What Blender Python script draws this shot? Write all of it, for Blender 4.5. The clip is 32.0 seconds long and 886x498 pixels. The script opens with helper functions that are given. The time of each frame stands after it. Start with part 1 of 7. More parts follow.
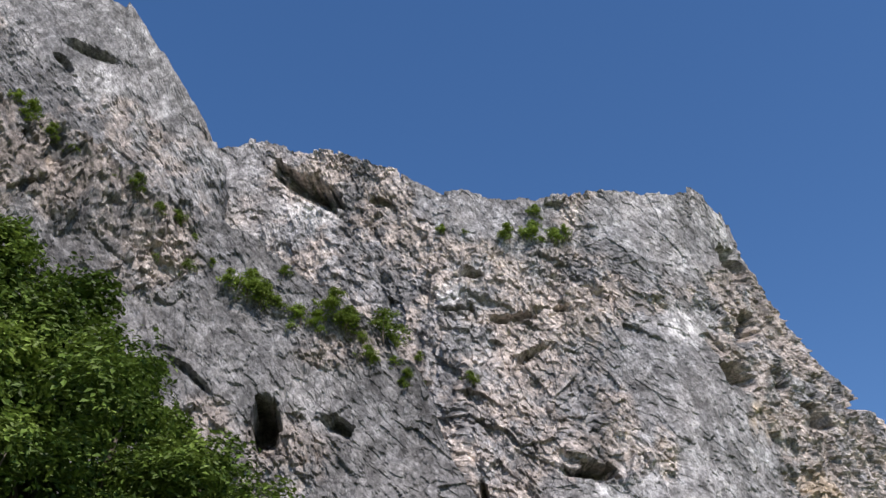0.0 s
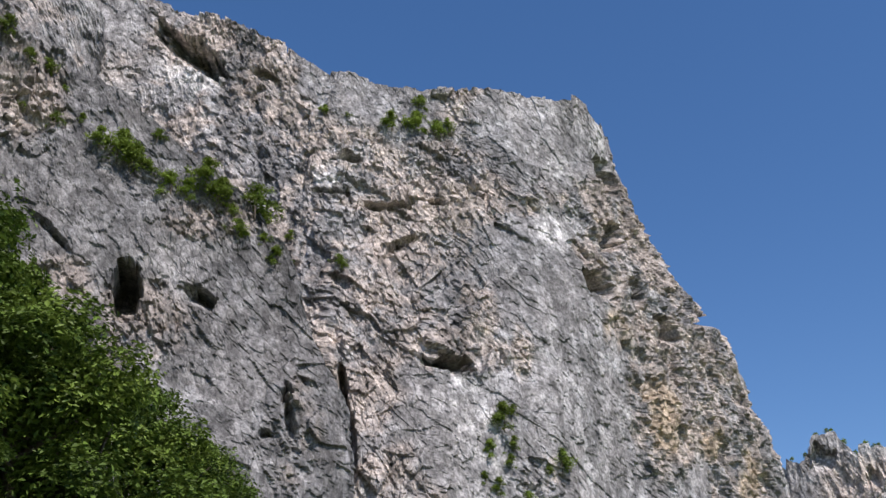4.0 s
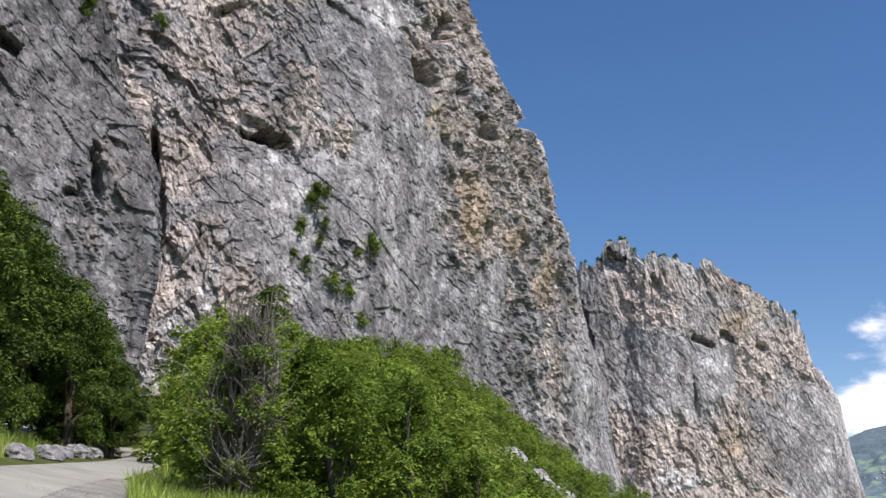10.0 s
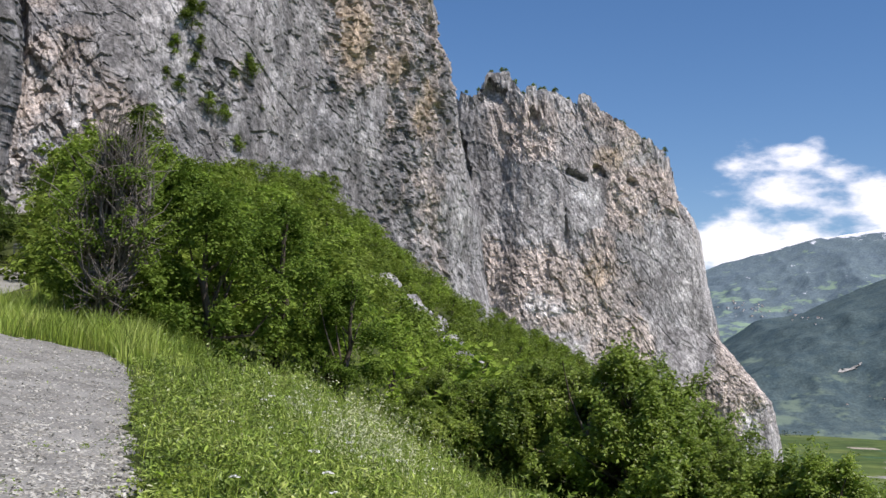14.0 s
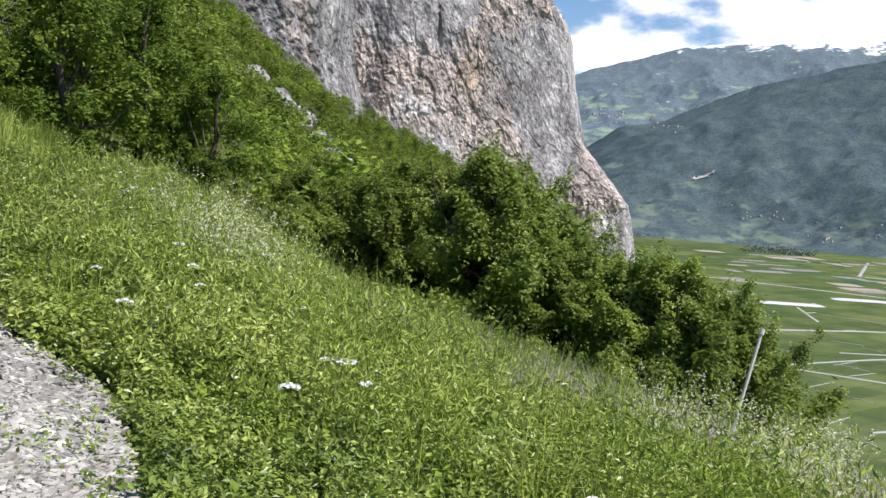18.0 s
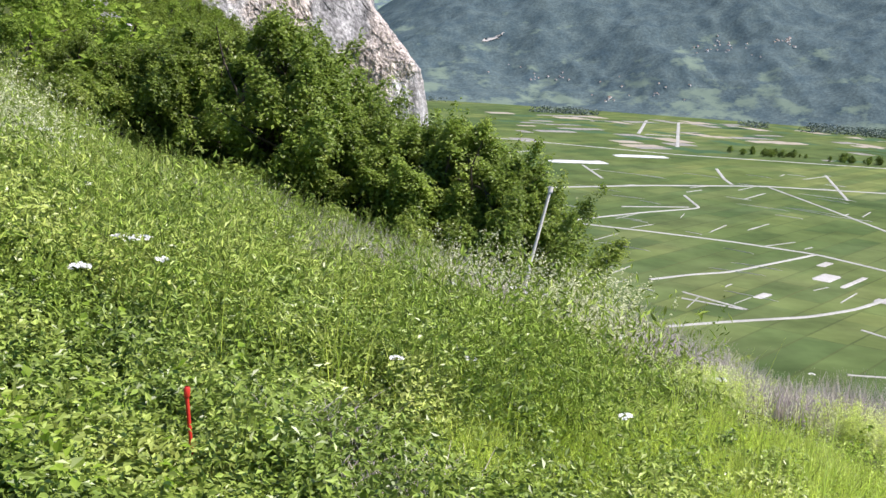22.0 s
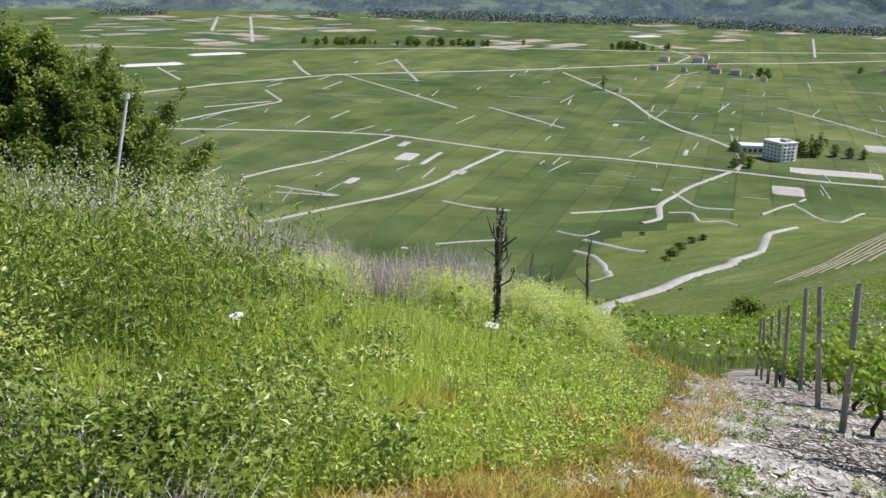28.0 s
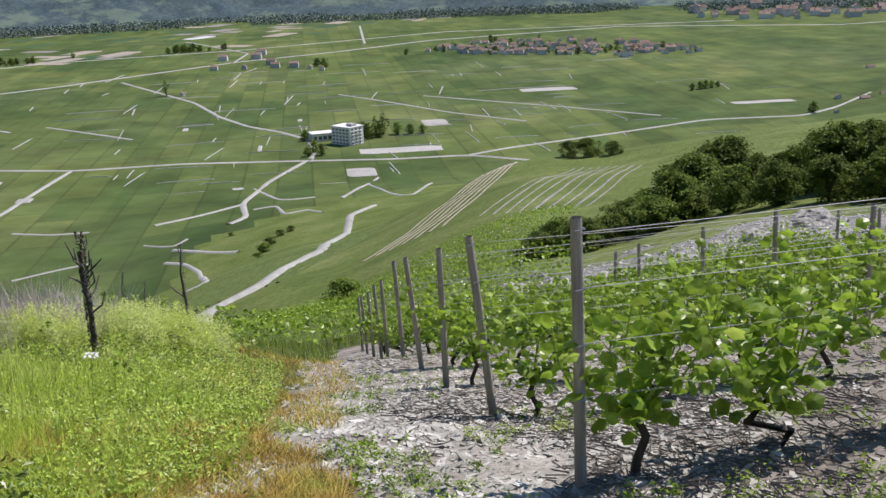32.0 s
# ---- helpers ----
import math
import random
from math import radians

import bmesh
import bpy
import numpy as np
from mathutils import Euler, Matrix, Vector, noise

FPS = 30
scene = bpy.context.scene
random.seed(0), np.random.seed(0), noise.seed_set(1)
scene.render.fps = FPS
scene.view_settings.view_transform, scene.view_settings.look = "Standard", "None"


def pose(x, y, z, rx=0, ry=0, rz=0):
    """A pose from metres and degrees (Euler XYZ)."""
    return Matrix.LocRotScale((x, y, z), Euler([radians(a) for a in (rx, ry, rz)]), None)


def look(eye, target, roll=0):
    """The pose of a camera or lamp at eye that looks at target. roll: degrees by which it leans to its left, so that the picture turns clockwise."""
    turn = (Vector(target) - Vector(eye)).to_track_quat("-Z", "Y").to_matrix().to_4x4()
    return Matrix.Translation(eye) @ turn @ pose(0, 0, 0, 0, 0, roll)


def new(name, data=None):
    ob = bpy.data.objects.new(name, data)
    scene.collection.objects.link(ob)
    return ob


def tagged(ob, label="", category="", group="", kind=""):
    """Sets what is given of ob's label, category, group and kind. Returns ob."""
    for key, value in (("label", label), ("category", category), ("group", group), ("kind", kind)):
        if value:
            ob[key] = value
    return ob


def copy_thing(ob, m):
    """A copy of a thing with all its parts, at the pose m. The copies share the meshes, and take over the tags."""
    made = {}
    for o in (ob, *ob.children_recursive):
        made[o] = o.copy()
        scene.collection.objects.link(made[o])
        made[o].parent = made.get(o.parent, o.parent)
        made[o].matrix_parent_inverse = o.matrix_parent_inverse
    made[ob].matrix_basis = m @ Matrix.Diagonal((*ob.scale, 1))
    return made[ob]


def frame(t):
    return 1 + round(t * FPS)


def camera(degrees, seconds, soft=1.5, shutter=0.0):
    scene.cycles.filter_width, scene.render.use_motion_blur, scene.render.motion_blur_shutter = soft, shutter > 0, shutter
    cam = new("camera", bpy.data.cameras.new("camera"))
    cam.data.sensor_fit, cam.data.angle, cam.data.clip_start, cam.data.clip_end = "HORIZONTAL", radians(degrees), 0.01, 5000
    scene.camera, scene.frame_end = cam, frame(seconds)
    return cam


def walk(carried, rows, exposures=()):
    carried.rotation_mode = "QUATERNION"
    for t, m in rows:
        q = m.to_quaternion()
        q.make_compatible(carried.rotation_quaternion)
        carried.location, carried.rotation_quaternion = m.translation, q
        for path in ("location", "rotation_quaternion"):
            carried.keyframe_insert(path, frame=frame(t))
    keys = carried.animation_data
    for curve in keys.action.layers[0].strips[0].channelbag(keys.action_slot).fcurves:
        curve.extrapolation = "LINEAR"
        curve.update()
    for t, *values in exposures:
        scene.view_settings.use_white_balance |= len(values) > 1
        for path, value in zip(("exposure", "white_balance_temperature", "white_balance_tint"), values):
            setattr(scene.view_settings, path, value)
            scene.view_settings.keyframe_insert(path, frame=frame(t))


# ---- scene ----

# camera: hand-held pan from a road shoulder
EX, EY, EZ = 0.02, 0.01, 1.6
cam = camera(45.93, 32.0, soft=1.5)
PATH = [
    (0, pose(EX, EY, EZ, 122.917, 1.879, 32.608)),
    (0.5, pose(EX, EY, EZ, 122.209, 1.613, 31.426)),
    (1, pose(EX, EY, EZ, 121.480, 1.404, 30.509)),
    (1.5, pose(EX, EY, EZ, 120.746, 1.197, 29.569)),
    (2, pose(EX, EY, EZ, 119.899, 0.937, 28.464)),
    (2.5, pose(EX, EY, EZ, 119.192, 0.747, 27.540)),
    (3, pose(EX, EY, EZ, 118.191, 0.516, 26.509)),
    (3.5, pose(EX, EY, EZ, 117.321, 0.356, 25.163)),
    (5.5, pose(EX, EY, EZ, 114.626, -0.627, 20.183)),
    (6, pose(EX, EY, EZ, 113.831, -0.871, 19.002)),
    (6.5, pose(EX, EY, EZ, 113.013, -1.080, 17.796)),
    (7, pose(EX, EY, EZ, 112.028, -1.247, 16.850)),
    (7.5, pose(EX, EY, EZ, 111.123, -1.408, 16.010)),
    (8, pose(EX, EY, EZ, 110.187, -1.517, 15.252)),
    (8.5, pose(EX, EY, EZ, 108.768, -1.620, 14.560)),
    (9, pose(EX, EY, EZ, 107.252, -1.741, 13.772)),
    (9.5, pose(EX, EY, EZ, 105.930, -1.775, 13.311)),
    (10, pose(EX, EY, EZ, 105.003, -1.865, 12.580)),
    (10.5, pose(EX, EY, EZ, 104.038, -2.038, 11.081)),
    (11, pose(EX, EY, EZ, 102.896, -2.075, 10.309)),
    (11.5, pose(EX, EY, EZ, 101.620, -2.158, 9.686)),
    (12, pose(EX, EY, EZ, 100.495, -2.195, 9.063)),
    (12.5, pose(EX, EY, EZ, 99.655, -2.252, 8.382)),
    (13, pose(EX, EY, EZ, 98.493, -2.334, 7.581)),
    (13.5, pose(EX, EY, EZ, 97.153, -2.379, 6.651)),
    (14, pose(EX, EY, EZ, 95.840, -2.427, 5.726)),
    (14.5, pose(EX, EY, EZ, 94.552, -2.424, 5.139)),
    (16.5, pose(EX, EY, EZ, 89.357, -4.194, 2.053)),
    (17, pose(EX, EY, EZ, 87.952, -4.200, 0.096)),
    (17.5, pose(EX, EY, EZ, 86.372, -4.191, -0.820)),
    (18, pose(EX, EY, EZ, 85.216, -4.149, -1.452)),
    (18.5, pose(EX, EY, EZ, 84.145, -4.159, -2.310)),
    (19, pose(EX, EY, EZ, 83.148, -3.997, -3.870)),
    (19.5, pose(EX, EY, EZ, 82.453, -3.920, -5.197)),
    (20, pose(EX, EY, EZ, 81.981, -3.868, -6.568)),
    (20.5, pose(EX, EY, EZ, 81.259, -3.813, -7.968)),
    (21, pose(EX, EY, EZ, 80.569, -3.757, -9.447)),
    (21.5, pose(EX, EY, EZ, 79.825, -3.583, -11.276)),
    (22, pose(EX, EY, EZ, 78.664, -3.492, -12.758)),
    (22.5, pose(EX, EY, EZ, 77.816, -3.376, -14.195)),
    (23, pose(EX, EY, EZ, 77.153, -3.184, -15.910)),
    (23.5, pose(EX, EY, EZ, 76.800, -2.977, -17.913)),
    (24, pose(EX, EY, EZ, 76.213, -2.768, -19.747)),
    (24.5, pose(EX, EY, EZ, 75.489, -2.589, -21.325)),
    (25, pose(EX, EY, EZ, 74.670, -2.582, -23.081)),
    (25.5, pose(EX, EY, EZ, 74.046, -2.600, -24.748)),
    (27.5, pose(EX, EY, EZ, 74.072, -1.797, -33.387)),
    (28, pose(EX, EY, EZ, 74.106, -1.411, -35.766)),
    (28.5, pose(EX, EY, EZ, 74.149, -1.060, -37.948)),
    (29, pose(EX, EY, EZ, 74.187, -0.547, -41.487)),
    (29.5, pose(EX, EY, EZ, 74.227, 0.099, -45.305)),
    (30, pose(EX, EY, EZ, 74.206, 0.672, -48.995)),
    (30.5, pose(EX, EY, EZ, 74.160, 1.095, -51.617)),
    (31, pose(EX, EY, EZ, 74.108, 1.458, -54.246)),
    (31.5, pose(EX, EY, EZ, 74.047, 1.709, -57.049)),
    (32, pose(EX, EY, EZ, 73.980, 1.939, -59.652)),
]
EXPO = [(t, e, 6500, 19) for t, e in ((0, 0.43), (3.5, 0.42), (6, 0.32), (9, 0.3), (12, 0.3), (14.5, 0.14), (17, 0.12), (18.5, 0.52), (20, 0.7), (25, 0.5), (28, 0.25), (32, 0.15))]
walk(cam, PATH, EXPO)

# ---------------------------------------------------------------- light
SUN_AZ, SUN_EL = 118.0, 57.0
sun_dir = Vector((math.sin(radians(SUN_AZ)) * math.cos(radians(SUN_EL)), math.cos(radians(SUN_AZ)) * math.cos(radians(SUN_EL)), math.sin(radians(SUN_EL))))
sun = new("sun", bpy.data.lights.new("sun", "SUN"))
sun.data.energy, sun.data.angle, sun.data.color = 4.6, radians(0.53), (1.0, 0.96, 0.9)
sun.matrix_world = look(sun_dir * 100, (0, 0, 0))


def node(nt, kind, **kw):
    n = nt.nodes.new(kind)
    for k, v in kw.items():
        if k in n.inputs:
            n.inputs[k].default_value = v
    return n


def link(nt, a, b):
    nt.links.new(a, b)


world = bpy.data.worlds.new("sky")
scene.world = world
world.use_nodes = True
wn = world.node_tree
wn.nodes.clear()
w_out = wn.nodes.new("ShaderNodeOutputWorld")
w_bg = wn.nodes.new("ShaderNodeBackground")
w_bg.inputs["Strength"].default_value = 0.1
w_sky = wn.nodes.new("ShaderNodeTexSky")
w_sky.sky_type = "NISHITA"
w_sky.sun_disc = False
w_sky.sun_elevation, w_sky.sun_rotation = radians(SUN_EL), radians(SUN_AZ)
w_sky.altitude, w_sky.air_density, w_sky.dust_density, w_sky.ozone_density = 600, 1.0, 0.3, 2.5
# fair-weather clouds low over the far mountains
w_co = wn.nodes.new("ShaderNodeTexCoord")
w_map = wn.nodes.new("ShaderNodeMapping")
w_map.inputs["Scale"].default_value = (9, 9, 20)
w_map.inputs["Location"].default_value = (3.1, 0.4, 1.7)
w_noise = node(wn, "ShaderNodeTexNoise", Scale=1.0, Detail=6.0, Roughness=0.55)
link(wn, w_co.outputs["Generated"], w_map.inputs["Vector"])
link(wn, w_map.outputs["Vector"], w_noise.inputs["Vector"])
w_sep = wn.nodes.new("ShaderNodeSeparateXYZ")
link(wn, w_co.outputs["Generated"], w_sep.inputs[0])
w_low = wn.nodes.new("ShaderNodeMapRange")
w_low.interpolation_type = "SMOOTHSTEP"
for k, v in (("From Min", 0.10), ("From Max", 0.30), ("To Min", 0.19), ("To Max", -0.25)):
    w_low.inputs[k].default_value = v
link(wn, w_sep.outputs["Z"], w_low.inputs["Value"])
w_east = wn.nodes.new("ShaderNodeMapRange")
w_east.interpolation_type = "SMOOTHSTEP"
for k, v in (("From Min", 0.03), ("From Max", 0.2), ("To Min", -0.3), ("To Max", 0.0)):
    w_east.inputs[k].default_value = v
link(wn, w_sep.outputs["X"], w_east.inputs["Value"])
w_add = wn.nodes.new("ShaderNodeMath")
link(wn, w_noise.outputs[0], w_add.inputs[0])
link(wn, w_low.outputs[0], w_add.inputs[1])
w_add2 = wn.nodes.new("ShaderNodeMath")
link(wn, w_add.outputs[0], w_add2.inputs[0])
link(wn, w_east.outputs[0], w_add2.inputs[1])
w_ramp = wn.nodes.new("ShaderNodeMapRange")
w_ramp.interpolation_type = "SMOOTHSTEP"
for k, v in (("From Min", 0.50), ("From Max", 0.66), ("To Min", 0.0), ("To Max", 0.95)):
    w_ramp.inputs[k].default_value = v
link(wn, w_add2.outputs[0], w_ramp.inputs["Value"])
w_mix = wn.nodes.new("ShaderNodeMixRGB")
w_mix.inputs[2].default_value = (10.5, 10.8, 11.2, 1)
link(wn, w_ramp.outputs[0], w_mix.inputs[0])
w_sat = wn.nodes.new("ShaderNodeHueSaturation")
w_sat.inputs["Saturation"].default_value = 1.22
link(wn, w_sky.outputs[0], w_sat.inputs["Color"])
link(wn, w_sat.outputs[0], w_mix.inputs[1])
link(wn, w_mix.outputs[0], w_bg.inputs["Color"])
link(wn, w_bg.outputs[0], w_out.inputs["Surface"])

# ---------------------------------------------------------------- materials


def material(name, colors, scale=1.0, rough=0.85, detail=6.0, bump=0.0, bump_scale=None, fine=None, translucent=0.0,
             island=0.0, metal=0.0, spec=0.3, stretch=(1, 1, 1), stops=None, fine_amount=0.5, objrand=0.0):
    """Noise-driven colour ramp, a second finer noise multiplied in, bump, optional leaf translucency and per-piece variation."""
    m = bpy.data.materials.new(name)
    m.use_nodes = True
    nt = m.node_tree
    nt.nodes.clear()
    out = nt.nodes.new("ShaderNodeOutputMaterial")
    bsdf = nt.nodes.new("ShaderNodeBsdfPrincipled")
    bsdf.inputs["Roughness"].default_value = rough
    bsdf.inputs["Metallic"].default_value = metal
    bsdf.inputs["Specular IOR Level"].default_value = spec
    co = nt.nodes.new("ShaderNodeTexCoord")
    mp = nt.nodes.new("ShaderNodeMapping")
    mp.inputs["Scale"].default_value = stretch
    link(nt, co.outputs["Object"], mp.inputs["Vector"])
    no = node(nt, "ShaderNodeTexNoise", Scale=scale, Detail=detail, Roughness=0.6)
    link(nt, mp.outputs[0], no.inputs["Vector"])
    ramp = nt.nodes.new("ShaderNodeValToRGB")
    cr = ramp.color_ramp
    n = len(colors)
    pos = stops or [0.3 + 0.4 * i / max(1, n - 1) for i in range(n)]
    while len(cr.elements) < n:
        cr.elements.new(0.5)
    for e, p, c in zip(cr.elements, pos, colors):
        e.position, e.color = p, (*c, 1)
    link(nt, no.outputs[0], ramp.inputs[0])
    col = ramp.outputs[0]
    if fine:
        n2 = node(nt, "ShaderNodeTexNoise", Scale=fine, Detail=4.0, Roughness=0.65)
        link(nt, mp.outputs[0], n2.inputs["Vector"])
        mr = nt.nodes.new("ShaderNodeMapRange")
        for k, v in (("From Min", 0.3), ("From Max", 0.7), ("To Min", 1 - fine_amount), ("To Max", 1 + fine_amount * 0.6)):
            mr.inputs[k].default_value = v
        link(nt, n2.outputs[0], mr.inputs["Value"])
        mx = nt.nodes.new("ShaderNodeVectorMath")
        mx.operation = "MULTIPLY"
        link(nt, col, mx.inputs[0])
        link(nt, mr.outputs[0], mx.inputs[1])
        col = mx.outputs[0]
    for amount, kind, socket in ((island, "ShaderNodeNewGeometry", "Random Per Island"), (objrand, "ShaderNodeObjectInfo", "Random")):
        if not amount:
            continue
        mr = nt.nodes.new("ShaderNodeMapRange")
        for k, v in (("To Min", 1 - amount), ("To Max", 1 + amount)):
            mr.inputs[k].default_value = v
        link(nt, nt.nodes.new(kind).outputs[socket], mr.inputs["Value"])
        mx = nt.nodes.new("ShaderNodeVectorMath")
        mx.operation = "MULTIPLY"
        link(nt, col, mx.inputs[0])
        link(nt, mr.outputs[0], mx.inputs[1])
        col = mx.outputs[0]
    link(nt, col, bsdf.inputs["Base Color"])
    if bump:
        nb = node(nt, "ShaderNodeTexNoise", Scale=bump_scale or scale * 6, Detail=5.0, Roughness=0.65)
        link(nt, mp.outputs[0], nb.inputs["Vector"])
        bp = node(nt, "ShaderNodeBump", Strength=min(1.0, bump), Distance=bump * 0.5)
        link(nt, nb.outputs[0], bp.inputs["Height"])
        link(nt, bp.outputs[0], bsdf.inputs["Normal"])
    if translucent:
        tr = nt.nodes.new("ShaderNodeBsdfTranslucent")
        link(nt, col, tr.inputs["Color"])
        ms = nt.nodes.new("ShaderNodeMixShader")
        ms.inputs[0].default_value = translucent
        link(nt, bsdf.outputs[0], ms.inputs[1])
        link(nt, tr.outputs[0], ms.inputs[2])
        link(nt, ms.outputs[0], out.inputs["Surface"])
    else:
        link(nt, bsdf.outputs[0], out.inputs["Surface"])
    return m




def rock_material(name, warm=0.0, tone=1.0, slant=26.0):
    """Limestone: grey weathered skin, warm fresh breaks, ochre seeps, dark water streaks, fine pitting."""
    m = bpy.data.materials.new(name)
    m.use_nodes = True
    nt = m.node_tree
    bsdf = nt.nodes["Principled BSDF"]
    bsdf.inputs["Roughness"].default_value = 0.9
    bsdf.inputs["Specular IOR Level"].default_value = 0.15
    co = nt.nodes.new("ShaderNodeTexCoord").outputs["Object"]

    def noise_at(scale, detail, stretch=(1, 1, 1), rough=0.6, shift=0.0):
        mp = nt.nodes.new("ShaderNodeMapping")
        mp.inputs["Scale"].default_value = stretch
        mp.inputs["Location"].default_value = (shift, shift * 0.7, 0)
        link(nt, co, mp.inputs["Vector"])
        n = node(nt, "ShaderNodeTexNoise", Scale=scale, Detail=detail, Roughness=rough)
        link(nt, mp.outputs[0], n.inputs["Vector"])
        return n.outputs[0]

    def span(src, lo, hi, a, b):
        r = nt.nodes.new("ShaderNodeMapRange")
        r.interpolation_type = "SMOOTHSTEP"
        for k, v in (("From Min", lo), ("From Max", hi), ("To Min", a), ("To Max", b)):
            r.inputs[k].default_value = v
        link(nt, src, r.inputs["Value"])
        return r.outputs[0]

    def blend(fac, c1, c2):
        x = nt.nodes.new("ShaderNodeMixRGB")
        link(nt, fac, x.inputs[0])
        for s, c in ((1, c1), (2, c2)):
            if isinstance(c, tuple):
                x.inputs[s].default_value = (*c, 1)
            else:
                link(nt, c, x.inputs[s])
        return x.outputs[0]

    def times(c, fac):
        x = nt.nodes.new("ShaderNodeVectorMath")
        x.operation = "MULTIPLY"
        link(nt, c, x.inputs[0])
        link(nt, fac, x.inputs[1])
        return x.outputs[0]

    def attr(name):
        x = nt.nodes.new("ShaderNodeAttribute")
        x.attribute_name = name
        return x.outputs["Fac"]

    def product(p, q):
        x = nt.nodes.new("ShaderNodeMath")
        x.operation = "MULTIPLY"
        link(nt, p, x.inputs[0])
        link(nt, q, x.inputs[1])
        return x.outputs[0]

    # fracture frame: turned so that plates run down to one side, and stretched along them
    turn = nt.nodes.new("ShaderNodeMapping")
    turn.inputs["Rotation"].default_value = (0, radians(slant), 0)
    wob = nt.nodes.new("ShaderNodeVectorMath")
    wob.operation = "ADD"
    nz = node(nt, "ShaderNodeTexNoise", Scale=0.06, Detail=6.0)
    link(nt, co, nz.inputs["Vector"])
    sc = nt.nodes.new("ShaderNodeVectorMath")
    sc.operation = "SCALE"
    sc.inputs["Scale"].default_value = 7.0
    link(nt, nz.outputs["Color"], sc.inputs[0])
    link(nt, co, wob.inputs[0])
    link(nt, sc.outputs[0], wob.inputs[1])
    link(nt, wob.outputs[0], turn.inputs["Vector"])

    def framed(stretch, shift=0.0):
        mp = nt.nodes.new("ShaderNodeMapping")
        mp.inputs["Scale"].default_value = stretch
        mp.inputs["Location"].default_value = (shift, 0, shift)
        link(nt, turn.outputs[0], mp.inputs["Vector"])
        return mp.outputs[0]

    t3 = lambda *q: tuple(tone * k for k in q)
    brk = attr("broken")
    c = blend(span(noise_at(0.025, 8, (1, 1, 0.7)), 0.4, 0.62, 0, 1), t3(0.25, 0.249, 0.247), t3(0.37, 0.366, 0.357))
    c = blend(span(noise_at(0.09, 7, (1, 1, 0.8), 0.65, 60), 0.5, 0.68, 0, 0.7), c, t3(0.45, 0.44, 0.425))
    c = times(c, span(noise_at(0.2, 8, (1, 1, 0.6), 0.7, 170), 0.38, 0.62, 0.74, 1.2))
    fresh = product(span(brk, 0.2, 0.75, 0.1, 1.0), span(noise_at(0.07, 9, (1, 1, 0.8), 0.72, 40), 0.46 - warm, 0.58 - warm, 0, 0.85))
    c = blend(fresh, c, t3(0.52, 0.452, 0.395))
    c = blend(product(attr("ochre"), span(noise_at(0.12, 8, (1, 1, 0.4), 0.7, 90), 0.4, 0.6, 0.05, 0.7)), c, t3(0.54, 0.42, 0.28))
    c = blend(product(attr("pale"), span(noise_at(0.14, 8, (1, 1, 0.6), 0.7, 110), 0.4, 0.55, 0.25, 0.9)), c, t3(0.62, 0.61, 0.59))
    c = times(c, span(noise_at(0.14, 6, (1, 1, 0.07), 0.6, 10), 0.45, 0.7, 1.06, 0.6))
    c = times(c, span(noise_at(0.5, 8, (1, 1, 0.7), 0.74, 20), 0.38, 0.62, 0.68, 1.26))
    c = times(c, span(noise_at(2.2, 5, (1, 1, 0.8), 0.75, 30), 0.36, 0.64, 0.72, 1.24))
    prev = None
    for scale, stretch, lo, hi, dist in ((0.13, (1, 1, 0.5), 0.88, 1.1, 1.6), (0.42, (1, 1, 0.6), 0.82, 1.16, 0.95), (1.15, (1, 1, 0.75), 0.74, 1.22, 0.5)):
        v = node(nt, "ShaderNodeTexVoronoi", Scale=scale)
        vec = framed(stretch, scale * 50)
        link(nt, vec, v.inputs["Vector"])
        sx = nt.nodes.new("ShaderNodeSeparateXYZ")
        link(nt, v.outputs["Color"], sx.inputs[0])
        c = times(c, span(sx.outputs[0], 0.0, 1.0, lo, hi))
        # every cell is a tilted plane, steeper where the rock is broken
        rel = nt.nodes.new("ShaderNodeVectorMath")
        rel.operation = "SUBTRACT"
        link(nt, vec, rel.inputs[0])
        link(nt, v.outputs["Position"], rel.inputs[1])
        tilt = nt.nodes.new("ShaderNodeVectorMath")
        tilt.operation = "SUBTRACT"
        link(nt, v.outputs["Color"], tilt.inputs[0])
        tilt.inputs[1].default_value = (0.5, 0.5, 0.55)
        dt = nt.nodes.new("ShaderNodeVectorMath")
        dt.operation = "DOT_PRODUCT"
        link(nt, rel.outputs[0], dt.inputs[0])
        link(nt, tilt.outputs[0], dt.inputs[1])
        ht = nt.nodes.new("ShaderNodeMath")
        ht.operation = "MULTIPLY_ADD"
        link(nt, dt.outputs["Value"], ht.inputs[0])
        ht.inputs[1].default_value = scale * 1.5
        link(nt, sx.outputs[1], ht.inputs[2])
        bp = node(nt, "ShaderNodeBump", Distance=dist * 0.6)
        link(nt, span(brk, 0.0, 0.8, 0.22, 1.0), bp.inputs["Strength"])
        link(nt, ht.outputs[0], bp.inputs["Height"])
        if prev:
            link(nt, prev, bp.inputs["Normal"])
        prev = bp.outputs[0]
    # joints: thin dark cracks, some of them open
    for scale, stretch, wide, dark in ((0.16, (1, 1, 0.16), 0.018, 0.5), (0.6, (1, 1, 0.3), 0.05, 0.8)):
        crack = node(nt, "ShaderNodeTexVoronoi", Scale=scale)
        crack.feature = "DISTANCE_TO_EDGE"
        link(nt, framed(stretch, 13 + scale), crack.inputs["Vector"])
        line = span(crack.outputs["Distance"], 0.0, wide, 1.0, 0.0)
